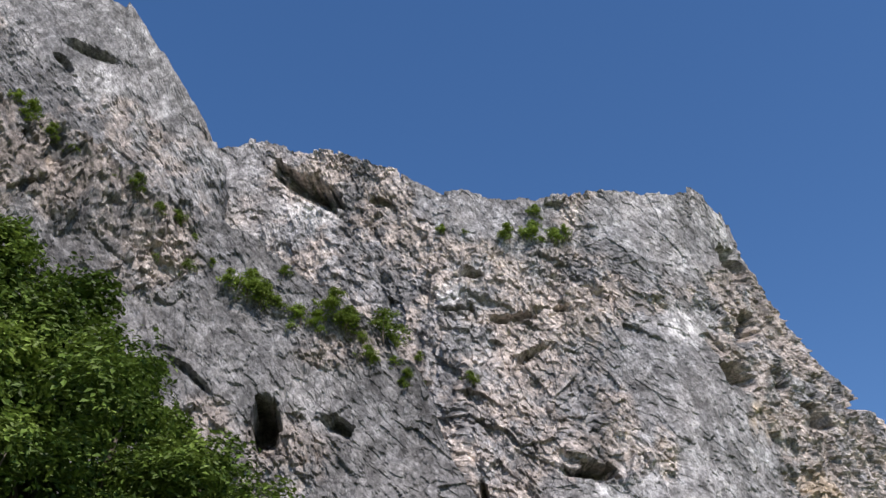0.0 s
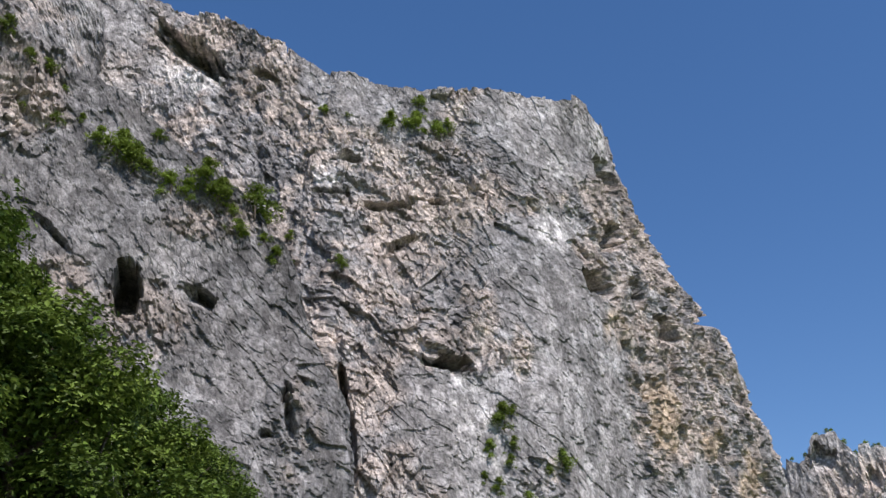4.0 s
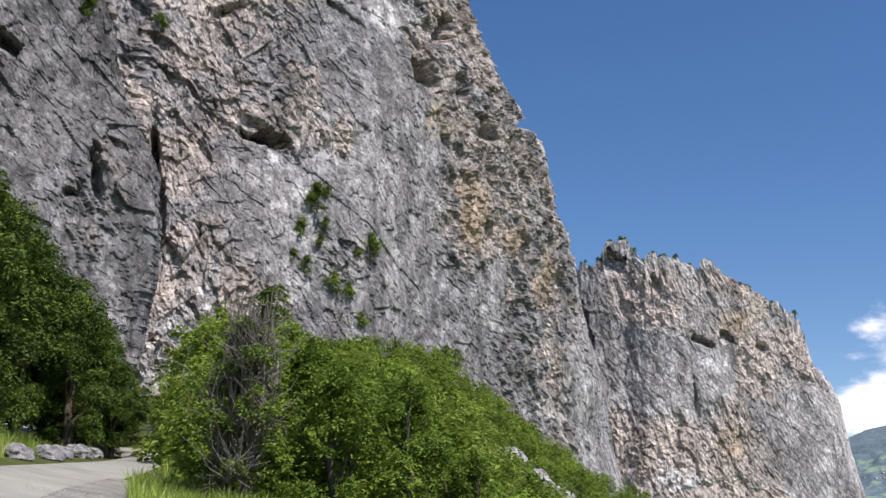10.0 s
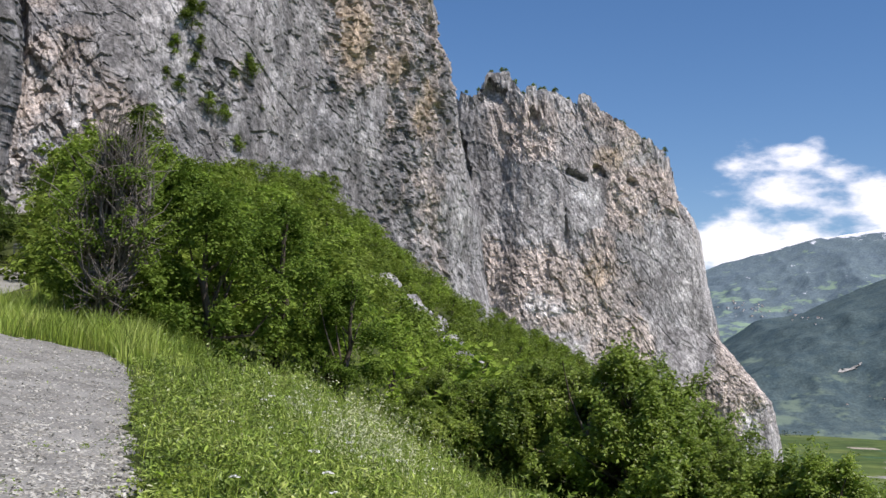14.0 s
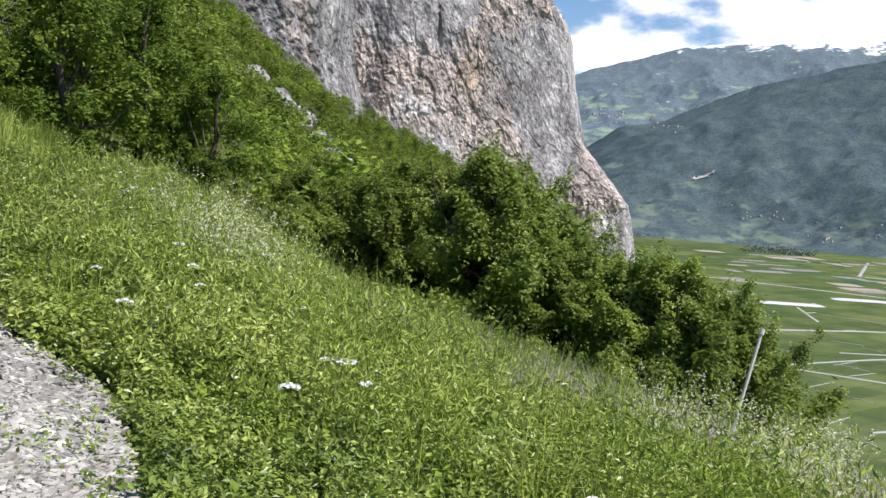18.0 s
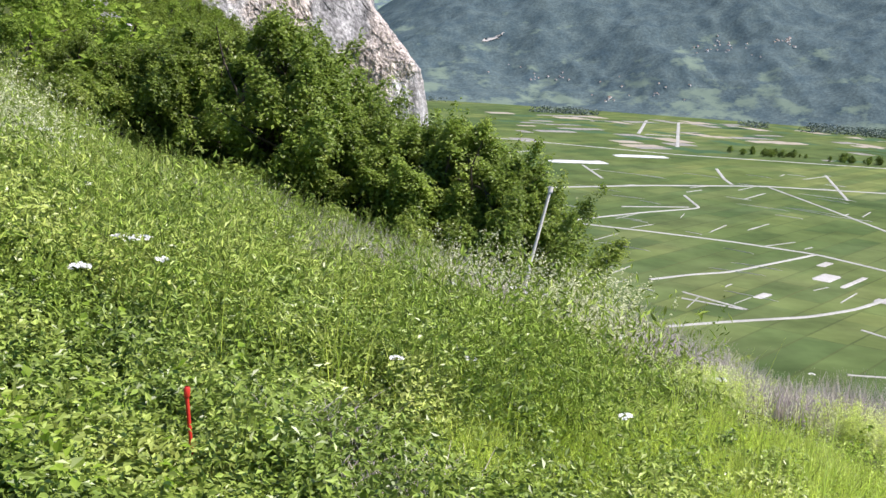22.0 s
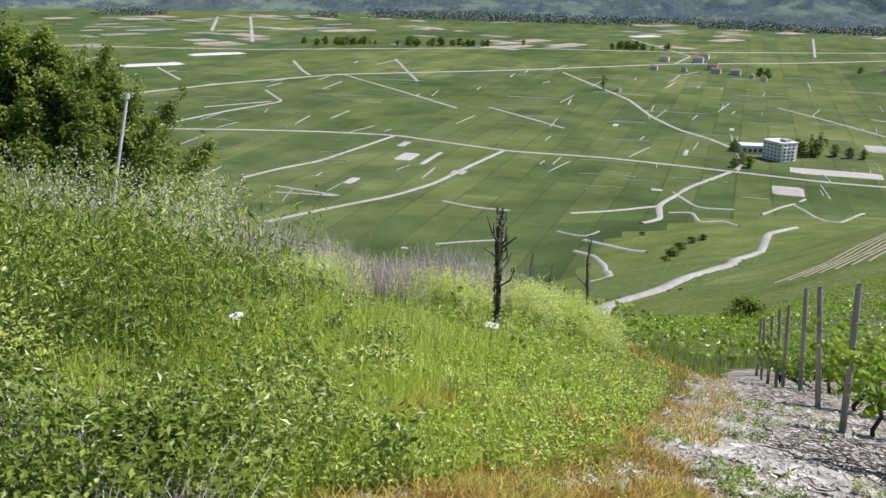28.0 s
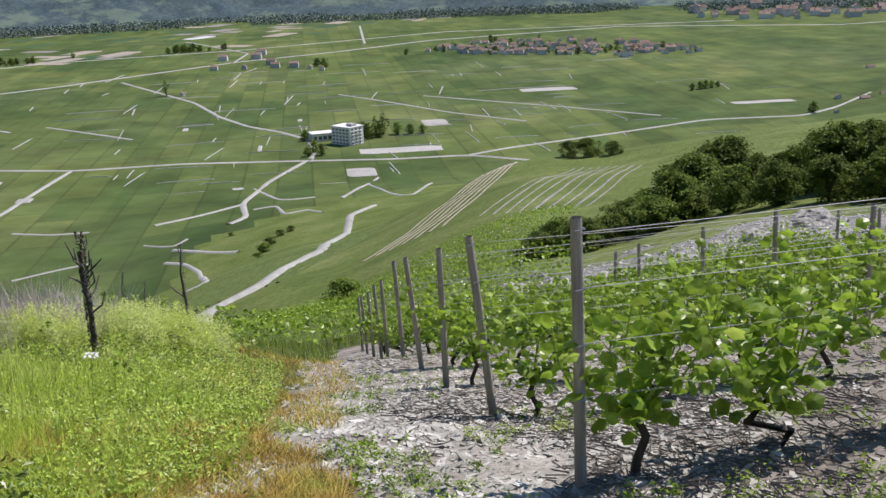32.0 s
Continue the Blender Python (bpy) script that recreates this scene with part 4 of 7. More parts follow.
def tube(pts, radii, sides=6):
    """A tapered limb along points."""
    p = np.array(pts, float)
    r = np.array(radii, float)
    d = np.gradient(p, axis=0)
    d /= np.linalg.norm(d, axis=1)[:, None] + 1e-9
    ref = np.where(np.abs(d[:, 2:3]) > 0.9, np.array((1.0, 0, 0)), np.array((0, 0, 1.0)))
    s = np.cross(d, ref)
    s /= np.linalg.norm(s, axis=1)[:, None] + 1e-9
    t = np.cross(d, s)
    a = np.linspace(0, 2 * np.pi, sides, endpoint=False)
    v = p[:, None] + r[:, None, None] * (np.cos(a)[None, :, None] * s[:, None] + np.sin(a)[None, :, None] * t[:, None])
    n = len(p)
    i = np.arange(n - 1)[:, None] * sides
    j = np.arange(sides)[None, :]
    k = (j + 1) % sides
    f = np.stack([i + j, i + k, i + sides + k, i + sides + j], -1).reshape(-1, 4)
    cap = np.stack([np.full(sides - 2, 0), np.arange(1, sides - 1), np.arange(2, sides), np.arange(2, sides)], -1) + (n - 1) * sides
    return v.reshape(-1, 3), f, cap


def join(parts):
    vs, fs, o = [], [], 0
    for v, f in parts:
        vs.append(v)
        fs.append(f + o)
        o += len(v)
    return np.concatenate(vs), np.concatenate(fs)


def thing(name, label, category, group="", at=(0, 0, 0)):
    ob = new(name)
    ob.location = at
    ob.empty_display_size = 0.2
    return tagged(ob, label, category, group)


def crown_centres(rng, height, spread, clumps, base=0.25, conic=0.0):
    """Clump centres and radii in an uneven crown."""
    out = []
    for _ in range(clumps):
        h = base + (1 - base) * rng.random() ** 0.8
        prof = math.sin(math.pi * min(1, (h - base * 0.6) / (1 - base * 0.6)) ** (0.75 + conic)) ** 0.7
        if base < 0.07:
            prof = max(prof, 0.75 - 0.5 * h)
        a, q = rng.random() * 2 * math.pi, math.sqrt(rng.random()) * 0.95
        rr = spread * prof * q * (0.6 + 0.75 * rng.random())
        out.append((math.cos(a) * rr, math.sin(a) * rr, h * height * 0.93, (0.12 + 0.16 * rng.random() ** 1.4) * spread * (0.7 + 0.5 * prof)))
    return np.array(out)


def crown_leaves(rng, clumps, leaves, size, flat=0.75, up=0.5, per=9):
    """Leaves in flat sprays, the sprays on the outside of uneven clumps, with gaps between them."""
    m = max(1, leaves // per)
    w = clumps[:, 3] ** 2
    idx = rng.choice(len(clumps), m, p=w / w.sum())
    d = rng.normal(size=(m, 3))
    d /= np.linalg.norm(d, axis=1)[:, None]
    d[:, 2] = np.where((d[:, 2] < -0.3) & (rng.random(m) < 0.8), -d[:, 2], d[:, 2])
    lump = 0.7 + 0.6 * vnoise(d[:, 0] * 2.2 + idx * 3.1, d[:, 1] * 2.2, d[:, 2] * 2.2 + idx)
    r = clumps[idx, 3] * lump * (0.62 + 0.5 * rng.random(m) ** 0.7)
    shoot = rng.random(m) < 0.07
    r = np.where(shoot, r * rng.uniform(1.1, 1.5, m), r)
    c0 = clumps[idx, :3] + d * r[:, None] * np.array((1, 1, flat))
    face = d + np.array((0, 0, 0.55)) + rng.normal(size=(m, 3)) * 0.3
    face /= np.linalg.norm(face, axis=1)[:, None]
    k = np.repeat(np.arange(m), per)
    n = len(k)
    disc = rng.normal(size=(n, 3))
    disc -= face[k] * (disc * face[k]).sum(1)[:, None]
    reach = np.maximum(size * 1.1, clumps[idx, 3] * 0.16)[k]
    c = c0[k] + disc * (reach * 0.8)[:, None] + face[k] * (rng.normal(size=n) * reach * 0.22)[:, None]
    out = face[k] + rng.normal(size=(n, 3)) * 0.3
    return leaf_quads(c, size * (0.65 + 0.7 * rng.random(n)), rng, up, out=out)


def make_tree(name, label, seed, height, spread, leaves, size, leaf_mat, clumps=40, base=0.22, bare=0.0, limbs=9, conic=0.0, bark=None, stems=1, category="tree", group="", fine=1.0, shoots=0):
    rng = np.random.default_rng(seed)
    root = thing(name, label, category, group)
    cl = crown_centres(rng, height, spread, clumps, base, conic)
    cl[:, 3] *= fine
    if shoots:
        # leafy shoots growing up and out of each clump, thinner towards the tip
        way = cl[:, :3] - np.array((0, 0, 0.3 * height))
        way = way / (np.linalg.norm(way, axis=1)[:, None] + 1e-6) + np.array((0, 0, 0.75)) + rng.normal(size=(len(cl), 3)) * 0.4
        way /= np.linalg.norm(way, axis=1)[:, None]
        reach = rng.uniform(0.35, 0.8, len(cl))
        cl = np.concatenate([cl] + [np.column_stack([cl[:, :3] + way * (cl[:, 3] * (0.5 + reach * k))[:, None], cl[:, 3] * (0.66 - 0.13 * k)]) for k in range(1, shoots + 1)])
        cl[:, 2] *= 0.95 * height / np.maximum(cl[:, 2].max(), height)
    parts, caps = [], []
    for s in range(stems):
        lean = rng.normal(size=2) * 0.05 * height * (1 if stems == 1 else 2.2)
        pts = [(lean[0] * (k / 6) ** 1.3 + rng.normal() * 0.02 * height * (k > 0), lean[1] * (k / 6) ** 1.3 + rng.normal() * 0.02 * height * (k > 0), -0.3 + (0.82 * height + 0.3) * k / 6) for k in range(7)]
        rad = np.linspace(0.032, 0.006, 7) * height / stems ** 0.8
        v, f, c = tube(pts, rad, 7)
        parts.append((v, np.concatenate([f, c])))
        for _ in range(limbs):
            tgt = cl[rng.integers(len(cl))]
            k = rng.uniform(0.15, 0.8)
            st = np.array([np.interp(k * 6, range(7), [p[j] for p in pts]) for j in range(3)])
            if st[2] > tgt[2] - 0.05 * height:
                st[2] = max(0.08 * height, tgt[2] - 0.25 * height)
                st[:2] = [np.interp((st[2] + 0.3) / (0.82 * height + 0.3) * 6, range(7), [p[j] for p in pts]) for j in range(2)]
            mid = (st + tgt[:3]) / 2 + rng.normal(size=3) * 0.04 * height
            v, f, c = tube([st, mid, tgt[:3]], (0.011 * height, 0.007 * height, 0.002 * height), 5)
            parts.append((v, np.concatenate([f, c])))
            if bare:
                for _ in range(int(bare)):
                    e = tgt[:3] + rng.normal(size=3) * spread * 0.28 + (0, 0, 0.06 * height)
                    b = mid + (tgt[:3] - mid) * rng.random()
                    v, f, c = tube([b, (b + e) / 2 + rng.normal(size=3) * 0.03 * height, e], (0.0035 * height, 0.0022 * height, 0.001 * height), 4)
                    parts.append((v, np.concatenate([f, c])))
    v, f = join(parts)
    mesh_object("trunk", v, f, bark or M_BARK, smooth=True, parent=root)
    if leaves:
        v, f = crown_leaves(rng, cl, leaves, size)
        mesh_object("crown", v, f, leaf_mat, parent=root)
    return root


def place(ob, x, y, scale=1.0, turn=0.0, sink=0.0, z=None):
    ob.matrix_basis = Matrix.LocRotScale((x, y, (gz(x, y) if z is None else z) - sink), Euler((0, 0, turn)), (scale,) * 3)


def copy_at(ob, x, y, scale=1.0, turn=0.0, sink=0.0, z=None, squash=1.0):
    c = copy_thing(ob, Matrix.Identity(4))
    c.matrix_basis = Matrix.LocRotScale((x, y, (gz(x, y) if z is None else z) - sink), Euler((0, 0, turn)), (scale, scale, scale * squash))
    return c


rng = np.random.default_rng(11)

# the tall trees along the uphill side of the road
big = [make_tree("roadside_tree", "tall dense broadleaf tree on the uphill side of the road", 21, 15, 5.2, 36000, 0.22, M_LEAF_ROAD, 64, 0.08, limbs=16, fine=0.95),
       make_tree("roadside_tree", "dark bushy tree on the bank above the road", 22, 13, 4.6, 32000, 0.21, M_LEAF_ROAD, 58, 0.06, limbs=16, fine=0.95),
       make_tree("roadside_tree", "mid-green spreading tree above the road", 23, 11, 4.4, 22000, 0.22, M_LEAF_ROAD, 44, 0.05, limbs=12)]
ROADSIDE = ((-70, 30, 1, 1.1), (-63, 29, 0, 1.08), (-58, 30, 0, 1.02), (-54, 31, 1, 1.0), (-50.5, 33, 1, 1.02), (-47.5, 37, 0, 0.98), (-46.2, 33, 2, 0.85), (-45.5, 45, 1, 0.95), (-60, 22, 2, 0.75), (-42.5, 43, 2, 1.0),
            (-39.5, 45, 1, 0.9), (-37, 49, 0, 0.85), (-34.8, 53, 1, 0.82), (-33.2, 59, 2, 0.85), (-31.9, 66, 2, 0.7), (-50, 27, 2, 0.6), (-44, 36, 2, 0.7), (-39, 40, 2, 0.55), (-36, 46, 2, 0.45), (-30.6, 62, 2, 0.9), (-29.6, 70, 2, 0.85), (-31.5, 58, 1, 0.85), (-30.0, 58, 1, 0.9), (-32.4, 54, 0, 0.85))
used = set()
for az_, d_, k, s_ in ROADSIDE:
    x_, y_ = polar(az_, d_)
    if s_ > 0.8:
        # crown tops along the skyline of the roadside wood
        top = np.interp(az_ + 0.6, (-75, -58.8, -55.9, -53.9, -50.7, -46.3, -44, -40.8, -38, -35.5, -33, -30.5, -29.5, -28.2), (33, 32.3, 32.5, 30.7, 27.3, 23.5, 20, 19.1, 17.7, 15, 12.6, 10, 7.9, 5.7))
        s_ = float(np.clip((EZ + d_ * math.tan(radians(top)) - gz(x_, y_)) / ((15, 13, 11)[k] * 0.98), 0.4, 1.5))
    if k in used:
        copy_at(big[k], float(x_), float(y_), s_, rng.random() * 6.28)
    else:
        used.add(k)
        place(big[k], float(x_), float(y_), s_)

# thicket on the talus below the cliffs
thick = [make_tree("thicket_tree", "bright green bushy young tree on the slope under the cliff", 31, 4.6, 2.3, 900, 0.36, M_LEAF, 26, 0.05, limbs=6, group="talus thicket"),
         make_tree("thicket_tree", "rounded dark green shrub on the slope under the cliff", 32, 3.8, 2.4, 900, 0.34, M_LEAF_SHRUB, 26, 0.03, limbs=6, group="talus thicket"),
         make_tree("thicket_tree", "slender light green tree on the slope under the cliff", 33, 5.6, 2.0, 900, 0.34, M_LEAF, 24, 0.1, limbs=6, conic=0.4, group="talus thicket"),
         make_tree("thicket_tree", "low spreading green shrub on the slope under the cliff", 34, 2.6, 2.4, 800, 0.32, M_LEAF, 20, 0.03, limbs=5, group="talus thicket")]
firsts = set()
n_thick = 0
for _ in range(6000):
    az_ = rng.uniform(-27, 9)
    base_d = np.interp(az_, (-30, -20, -15, -10, -4.7, 0, 9), (150, 160, 180, 222, 262, 330, 385))
    lo = np.interp(az_, (-36, -27.6, -27, -21, -15, -4, 9), (76, 74, 44, 30, 31, 32, 36))
    d_ = math.sqrt(rng.uniform(lo ** 2, base_d ** 2)) if rng.random() < 0.75 else rng.uniform(lo, base_d)
    if n_thick > 298:
        break
    x_, y_ = (float(q) for q in polar(az_, d_))
    if math.hypot(x_ + 17.5, y_ - 146) < 8 or math.hypot(x_ + 15, y_ - 128) < 6:
        continue
    if x_ < -8 and on_road(np.array(x_), np.array(y_)):
        continue
    k = int(rng.choice(4, p=(0.38, 0.2, 0.16, 0.26)))
    s_ = rng.uniform(0.75, 1.35) * np.interp(d_, (30, 60, 150), (0.72, 1.0, 1.0)) * np.interp(az_, (-22, -12), (1.15, 0.9))
    if k in firsts:
        copy_at(thick[k], x_, y_, s_, rng.random() * 6.28, 0.15)
    else:
        firsts.add(k)
        place(thick[k], x_, y_, s_)
    n_thick += 1

# denser far woods on the upper talus, too many to count
tr = np.random.default_rng(8)
cl = []
for _ in range(1500):
    az_ = tr.uniform(-27, 10)
    base_d = np.interp(az_, (-30, -20, -15, -10, -4.7, 0, 9), (150, 160, 180, 222, 262, 330, 385))
    d_ = base_d - 150 * tr.random() ** 1.2
    x_, y_ = (float(q) for q in polar(az_, d_))
    if d_ < 48 or math.hypot(x_ + 17.5, y_ - 146) < 7 or math.hypot(x_ + 15, y_ - 128) < 6:
        continue
    z_ = gz(x_, y_)
    r_ = tr.uniform(0.9, 1.9)
    for k in range(6):
        h_ = tr.random()
        cl.append((x_ + tr.normal() * r_ * 0.6 * (1.1 - h_), y_ + tr.normal() * r_ * 0.6 * (1.1 - h_), z_ + r_ * (0.2 + 2.3 * h_), r_ * tr.uniform(0.4, 0.75) * (1.2 - 0.5 * h_)))
cl = np.array(cl)
pick = np.repeat(tr.random(len(cl) // 6) < 0.6, 6)
for some, mat_, text in ((pick, M_LEAF, "dense bright green scrub covering the slope below the cliffs"), (~pick, M_LEAF_SHRUB, "darker shrubs scattered through the scrub below the cliffs")):
    v, f = crown_leaves(tr, cl[some], int(170000 * some.mean()), 0.42)
    tagged(mesh_object("talus_woods", v, f, mat_), text, "scrub", kind="stuff")

# half-bare bush by the road, with a green companion
half = make_tree("half_bare_tree", "grey many-stemmed tree, nearly leafless, beside the gravel shoulder", 41, 6.4, 1.75, 7500, 0.13, M_LEAF_DARK, 46, 0.12, bare=8, limbs=18, bark=M_TWIG, stems=5)
place(half, -11.5, 26.3, 0.88)
comp = make_tree("leafy_bush", "leafy green bush beside the half-bare tree", 42, 6.0, 2.3, 16000, 0.14, M_LEAF_DARK, 76, 0.0, limbs=9, fine=0.75, shoots=3)
place(comp, -12.5, 29.0, 0.9)
for x_, y_, s_ in ((-9.0, 27.5, 0.85), (-8.2, 31, 0.9), (-11.2, 31, 1.0), (-6.0, 30.5, 0.65), (-13.0, 31.0, 0.7)):
    copy_at(comp, x_, y_, s_, x_ * 3)

# big bushes on the downhill side of the meadow
bushes = [make_tree("meadow_bush", "large dense green bush below the meadow", 51, 5.4, 2.7, 46000, 0.105, M_LEAF_BUSH, 74, 0.03, limbs=14, stems=3, fine=0.62, category="bush", shoots=4),
          make_tree("meadow_bush", "broad mid-green bush at the meadow's lower edge", 52, 4.6, 2.9, 46000, 0.105, M_LEAF_BUSH, 70, 0.02, limbs=14, stems=3, fine=0.62, category="bush", shoots=4)]
# azimuth, distance, kind, elevation of the top, turn
BUSH = ((4.4, 28.5, 0, 2.0, 0), (1.6, 30.0, 0, 0.7, 1), (-0.7, 30.5, 1, 0.9, 2), (-3.4, 31.5, 1, -0.4, 3), (6.6, 27.5, 1, -0.6, 4), (8.8, 26.5, 0, -2.6, 5), (-6.0, 33, 0, -0.2, 3),
        (12.2, 26.5, 1, -3.5, 6), (14.6, 25.6, 0, -3.0, 1), (16.8, 24.8, 1, -4.8, 2), (17.9, 24.2, 0, -7.0, 7), (10.4, 29, 0, -3.3, 2))
used = set()
for az_, d_, k, top, tn in BUSH:
    x_, y_ = (float(q) for q in polar(az_, d_))
    s_ = (EZ + d_ * math.tan(radians(top)) - gz(x_, y_)) / ((5.4, 4.6)[k] * 0.97)
    if k in used:
        copy_at(bushes[k], x_, y_, s_, tn, 0.1)
    else:
        used.add(k)
        place(bushes[k], x_, y_, s_, tn, 0.1)

for az_, d_, s_ in ((20.8, 26.5, 0.36), (22.2, 27, 0.26)):
    x_, y_ = (float(q) for q in polar(az_, d_))
    copy_at(bushes[1], x_, y_, s_, az_, 0.1)

# dark trees and shrubs beyond the vineyard
far_bush = make_tree("hillside_tree", "dark green bushy tree on the hillside beyond the vineyard", 55, 5.2, 3.0, 7000, 0.3, M_LEAF_SHRUB, 70, 0.02, limbs=9, stems=2)
# azimuth, distance, elevation of the top
BEYOND = ((74.6, 70, -10.6), (73.2, 66, -11.4), (76.2, 66, -11.3), (77.6, 63, -11.2), (78.8, 62, -10.7), (80.3, 60, -9.7), (81.6, 60, -9.8), (82.8, 58, -9.7), (84.5, 58, -9.4), (87, 56, -9), (90, 55, -9), (79.6, 66, -10.2), (81.5, 66, -9.6), (84, 66, -9.2), (72, 60, -12.3), (75, 58, -11.9), (77.4, 56, -11.6), (80, 54, -11.2), (82.6, 53, -10.8), (85, 52, -10.5))
for k, (az_, d_, top) in enumerate(BEYOND):
    x_, y_ = (float(q) for q in polar(az_, d_))
    s_ = max(0.25, (EZ + d_ * math.tan(radians(top)) - gz(x_, y_)) / 4.2)
    if k:
        copy_at(far_bush, x_, y_, s_, az_, 0.1)
    else:
        place(far_bush, x_, y_, s_, az_, 0.1)
for az_, d_, s_ in ((64.5, 57, 0.42), (66, 59, 0.55), (67.3, 57, 0.52), (69.5, 62, 0.6), (71, 58, 0.55), (68.5, 58, 0.48), (70.5, 66, 0.65), (73, 60, 0.55), (65.2, 60, 0.45), (53.4, 92, 0.75), (67.3, 285, 1.4), (66.3, 290, 1.2), (68.6, 280, 1.0)):
    x_, y_ = (float(q) for q in polar(az_, d_))
    copy_at(far_bush, x_, y_, s_, az_, 0.1, squash=0.75)

# shrubs on the cliff ledges: azimuth, elevation, distance
LEDGE = ((-59.5, 38.6, 1.0), (-58.2, 37.9, 1.1), (-57, 37.3, 0.9), (-55.6, 36.8, 0.7), (-52.5, 36.0, 0.7), (-51.2, 35.4, 0.9), (-49.8, 34.6, 0.7), (-48.6, 34.0, 0.8), (-47.4, 33.3, 0.6), (-46, 32.0, 0.6),
         (-44.9, 31.0, 0.8), (-43.8, 30.4, 1.2), (-43.0, 29.9, 1.2), (-42.0, 29.5, 1.0), (-41.6, 31.6, 0.9), (-40.4, 29.0, 0.9), (-39.2, 28.8, 1.0), (-38.4, 29.6, 1.1), (-37.6, 28.8, 1.0), (-36.7, 28.2, 0.8),
         (-35.3, 28.1, 1.4), (-34.5, 27.8, 1.2), (-36.3, 27.2, 0.8), (-34.6, 26.9, 0.7), (-33.0, 27.3, 0.7), (-33.7, 25.9, 0.8), (-49.5, 32.0, 0.6), (-47.6, 31.6, 0.6))
FACE = ((-30.1, 25.9, 0.8), (-31.5, 34.2, 0.7), (-30.0, 34.0, 0.7), (-27.0, 33.6, 1.0), (-25.6, 33.4, 1.2), (-24.3, 33.2, 0.9), (-23.5, 33.5, 0.9), (-25.3, 34.7, 0.7), (-19.8, 18.0, 0.7), (-20.3, 17.2, 1.0), (-21.0, 15.8, 0.7),
        (-20.0, 15.2, 0.8), (-17.2, 15.0, 0.8), (-18.0, 14.9, 0.6), (-19.2, 13.0, 0.7), (-20.6, 13.8, 0.9), (-18.4, 12.6, 0.6), (-17.6, 11.0, 0.6), (-16.4, 13.2, 0.5), (-12.2, 9.2, 0.8), (-12.8, 9.4, 0.5), (-19.8, 16.2, 0.6),
        (-21.4, 14.4, 0.7), (-22.0, 12.2, 0.9), (-22.6, 10.8, 1.2))
dep = bpy.context.evaluated_depsgraph_get()
dep.update()


def cast(az_, el_):
    way = Vector((math.sin(radians(az_)) * math.cos(radians(el_)), math.cos(radians(az_)) * math.cos(radians(el_)), math.sin(radians(el_))))
    hit, p, _, _, ob, _ = scene.ray_cast(dep, Vector((EX, EY, EZ)) + way * 90, way)
    return p if hit else None


shrub = make_tree("cliff_shrub", "small green shrub rooted in the rock of the cliff", 61, 3.6, 2.2, 1500, 0.3, M_LEAF_SHRUB, 20, 0.0, limbs=5, category="shrub", group="shrubs on the cliff")
pine = make_tree("cliff_pine", "small dark pine on the rim of the cliff", 62, 5.0, 1.3, 600, 0.4, M_LEAF_SHRUB, 22, 0.15, limbs=6, conic=0.7, group="pines on the rim")
first = True
for az_, el_, s_ in LEDGE + FACE:
    p = cast(az_, el_ - 0.4)
    if p is None:
        continue
    if first:
        first = False
        shrub.matrix_basis = Matrix.LocRotScale(p, None, (s_,) * 3)
    else:
        copy_at(shrub, p.x, p.y, s_ * rng.uniform(0.85, 1.5), az_, 0.5, z=p.z)
first = True
RIM = [(az_, d_) for az_, d_ in zip(np.arange(-4.8, 6.4, 0.42), np.interp(np.arange(-4.8, 6.4, 0.42), (-5, -3.6, 1, 6.4), (396, 398, 394, 412)))]
RIM += [(az_, 232) for az_ in np.arange(-34.5, -16.5, 0.75)] + [(az_, 236) for az_ in (-46, -45.2, -44.6, -42)]
for az_, d_ in RIM:
    az_ += rng.normal() * 0.12
    x_, y_ = (float(q) for q in polar(az_, d_))
    hit, p, _, _, ob, _ = scene.ray_cast(dep, Vector((x_, y_, 400)), Vector((0, 0, -1)))
    if not hit or p.z < 40:
        continue
    s_ = rng.uniform(0.35, 0.95)
    if first:
        first = False
        pine.matrix_basis = Matrix.LocRotScale(p, None, (s_,) * 3)
    else:
        copy_at(pine, p.x, p.y, s_, az_ * 9, 0.4, z=p.z)

# ---------------------------------------------------------------- meadow


def region(n, fn, az0, az1, d0, d1, rng):
    """Random plan points in a sector, kept where fn holds; nearer ground gets more."""
    az_ = rng.uniform(az0, az1, n)
    d_ = d0 * (d1 / d0) ** rng.random(n)
    x, y = polar(az_, d_)
    k = fn(x, y, az_, d_)
    return x[k], y[k]


def blades(name, x, y, height, width, mat, label, rng, lean=0.45, kind="stuff", category="grass"):
    """Curved grass blades: two segments each, in one mesh."""
    n = len(x)
    z = ground_z(x, y) - 0.02
    h = height * (0.55 + 0.75 * rng.random(n))
    a = rng.random(n) * 2 * np.pi
    b = rng.random(n) * 2 * np.pi
    ln = lean * h * rng.random(n)
    w = width * (0.6 + 0.8 * rng.random(n))
    base = np.stack([x, y, z], -1)
    side = np.stack([np.cos(a), np.sin(a), np.zeros(n)], -1) * w[:, None]
    bend = np.stack([np.cos(b) * ln, np.sin(b) * ln, np.zeros(n)], -1)
    up = np.stack([np.zeros(n), np.zeros(n), h], -1)
    m = base + up * 0.55 + bend * 0.3
    t = base + up + bend
    v = np.stack([base - side, base + side, m + side * 0.8, m - side * 0.8, t + side * 0.12, t - side * 0.12], 1).reshape(-1, 3)
    o = np.arange(n)[:, None] * 6
    f = np.concatenate([o + np.array((0, 1, 2, 3)), o + np.array((3, 2, 4, 5))])
    return tagged(mesh_object(name, v, f, mat), label, category, kind=kind)


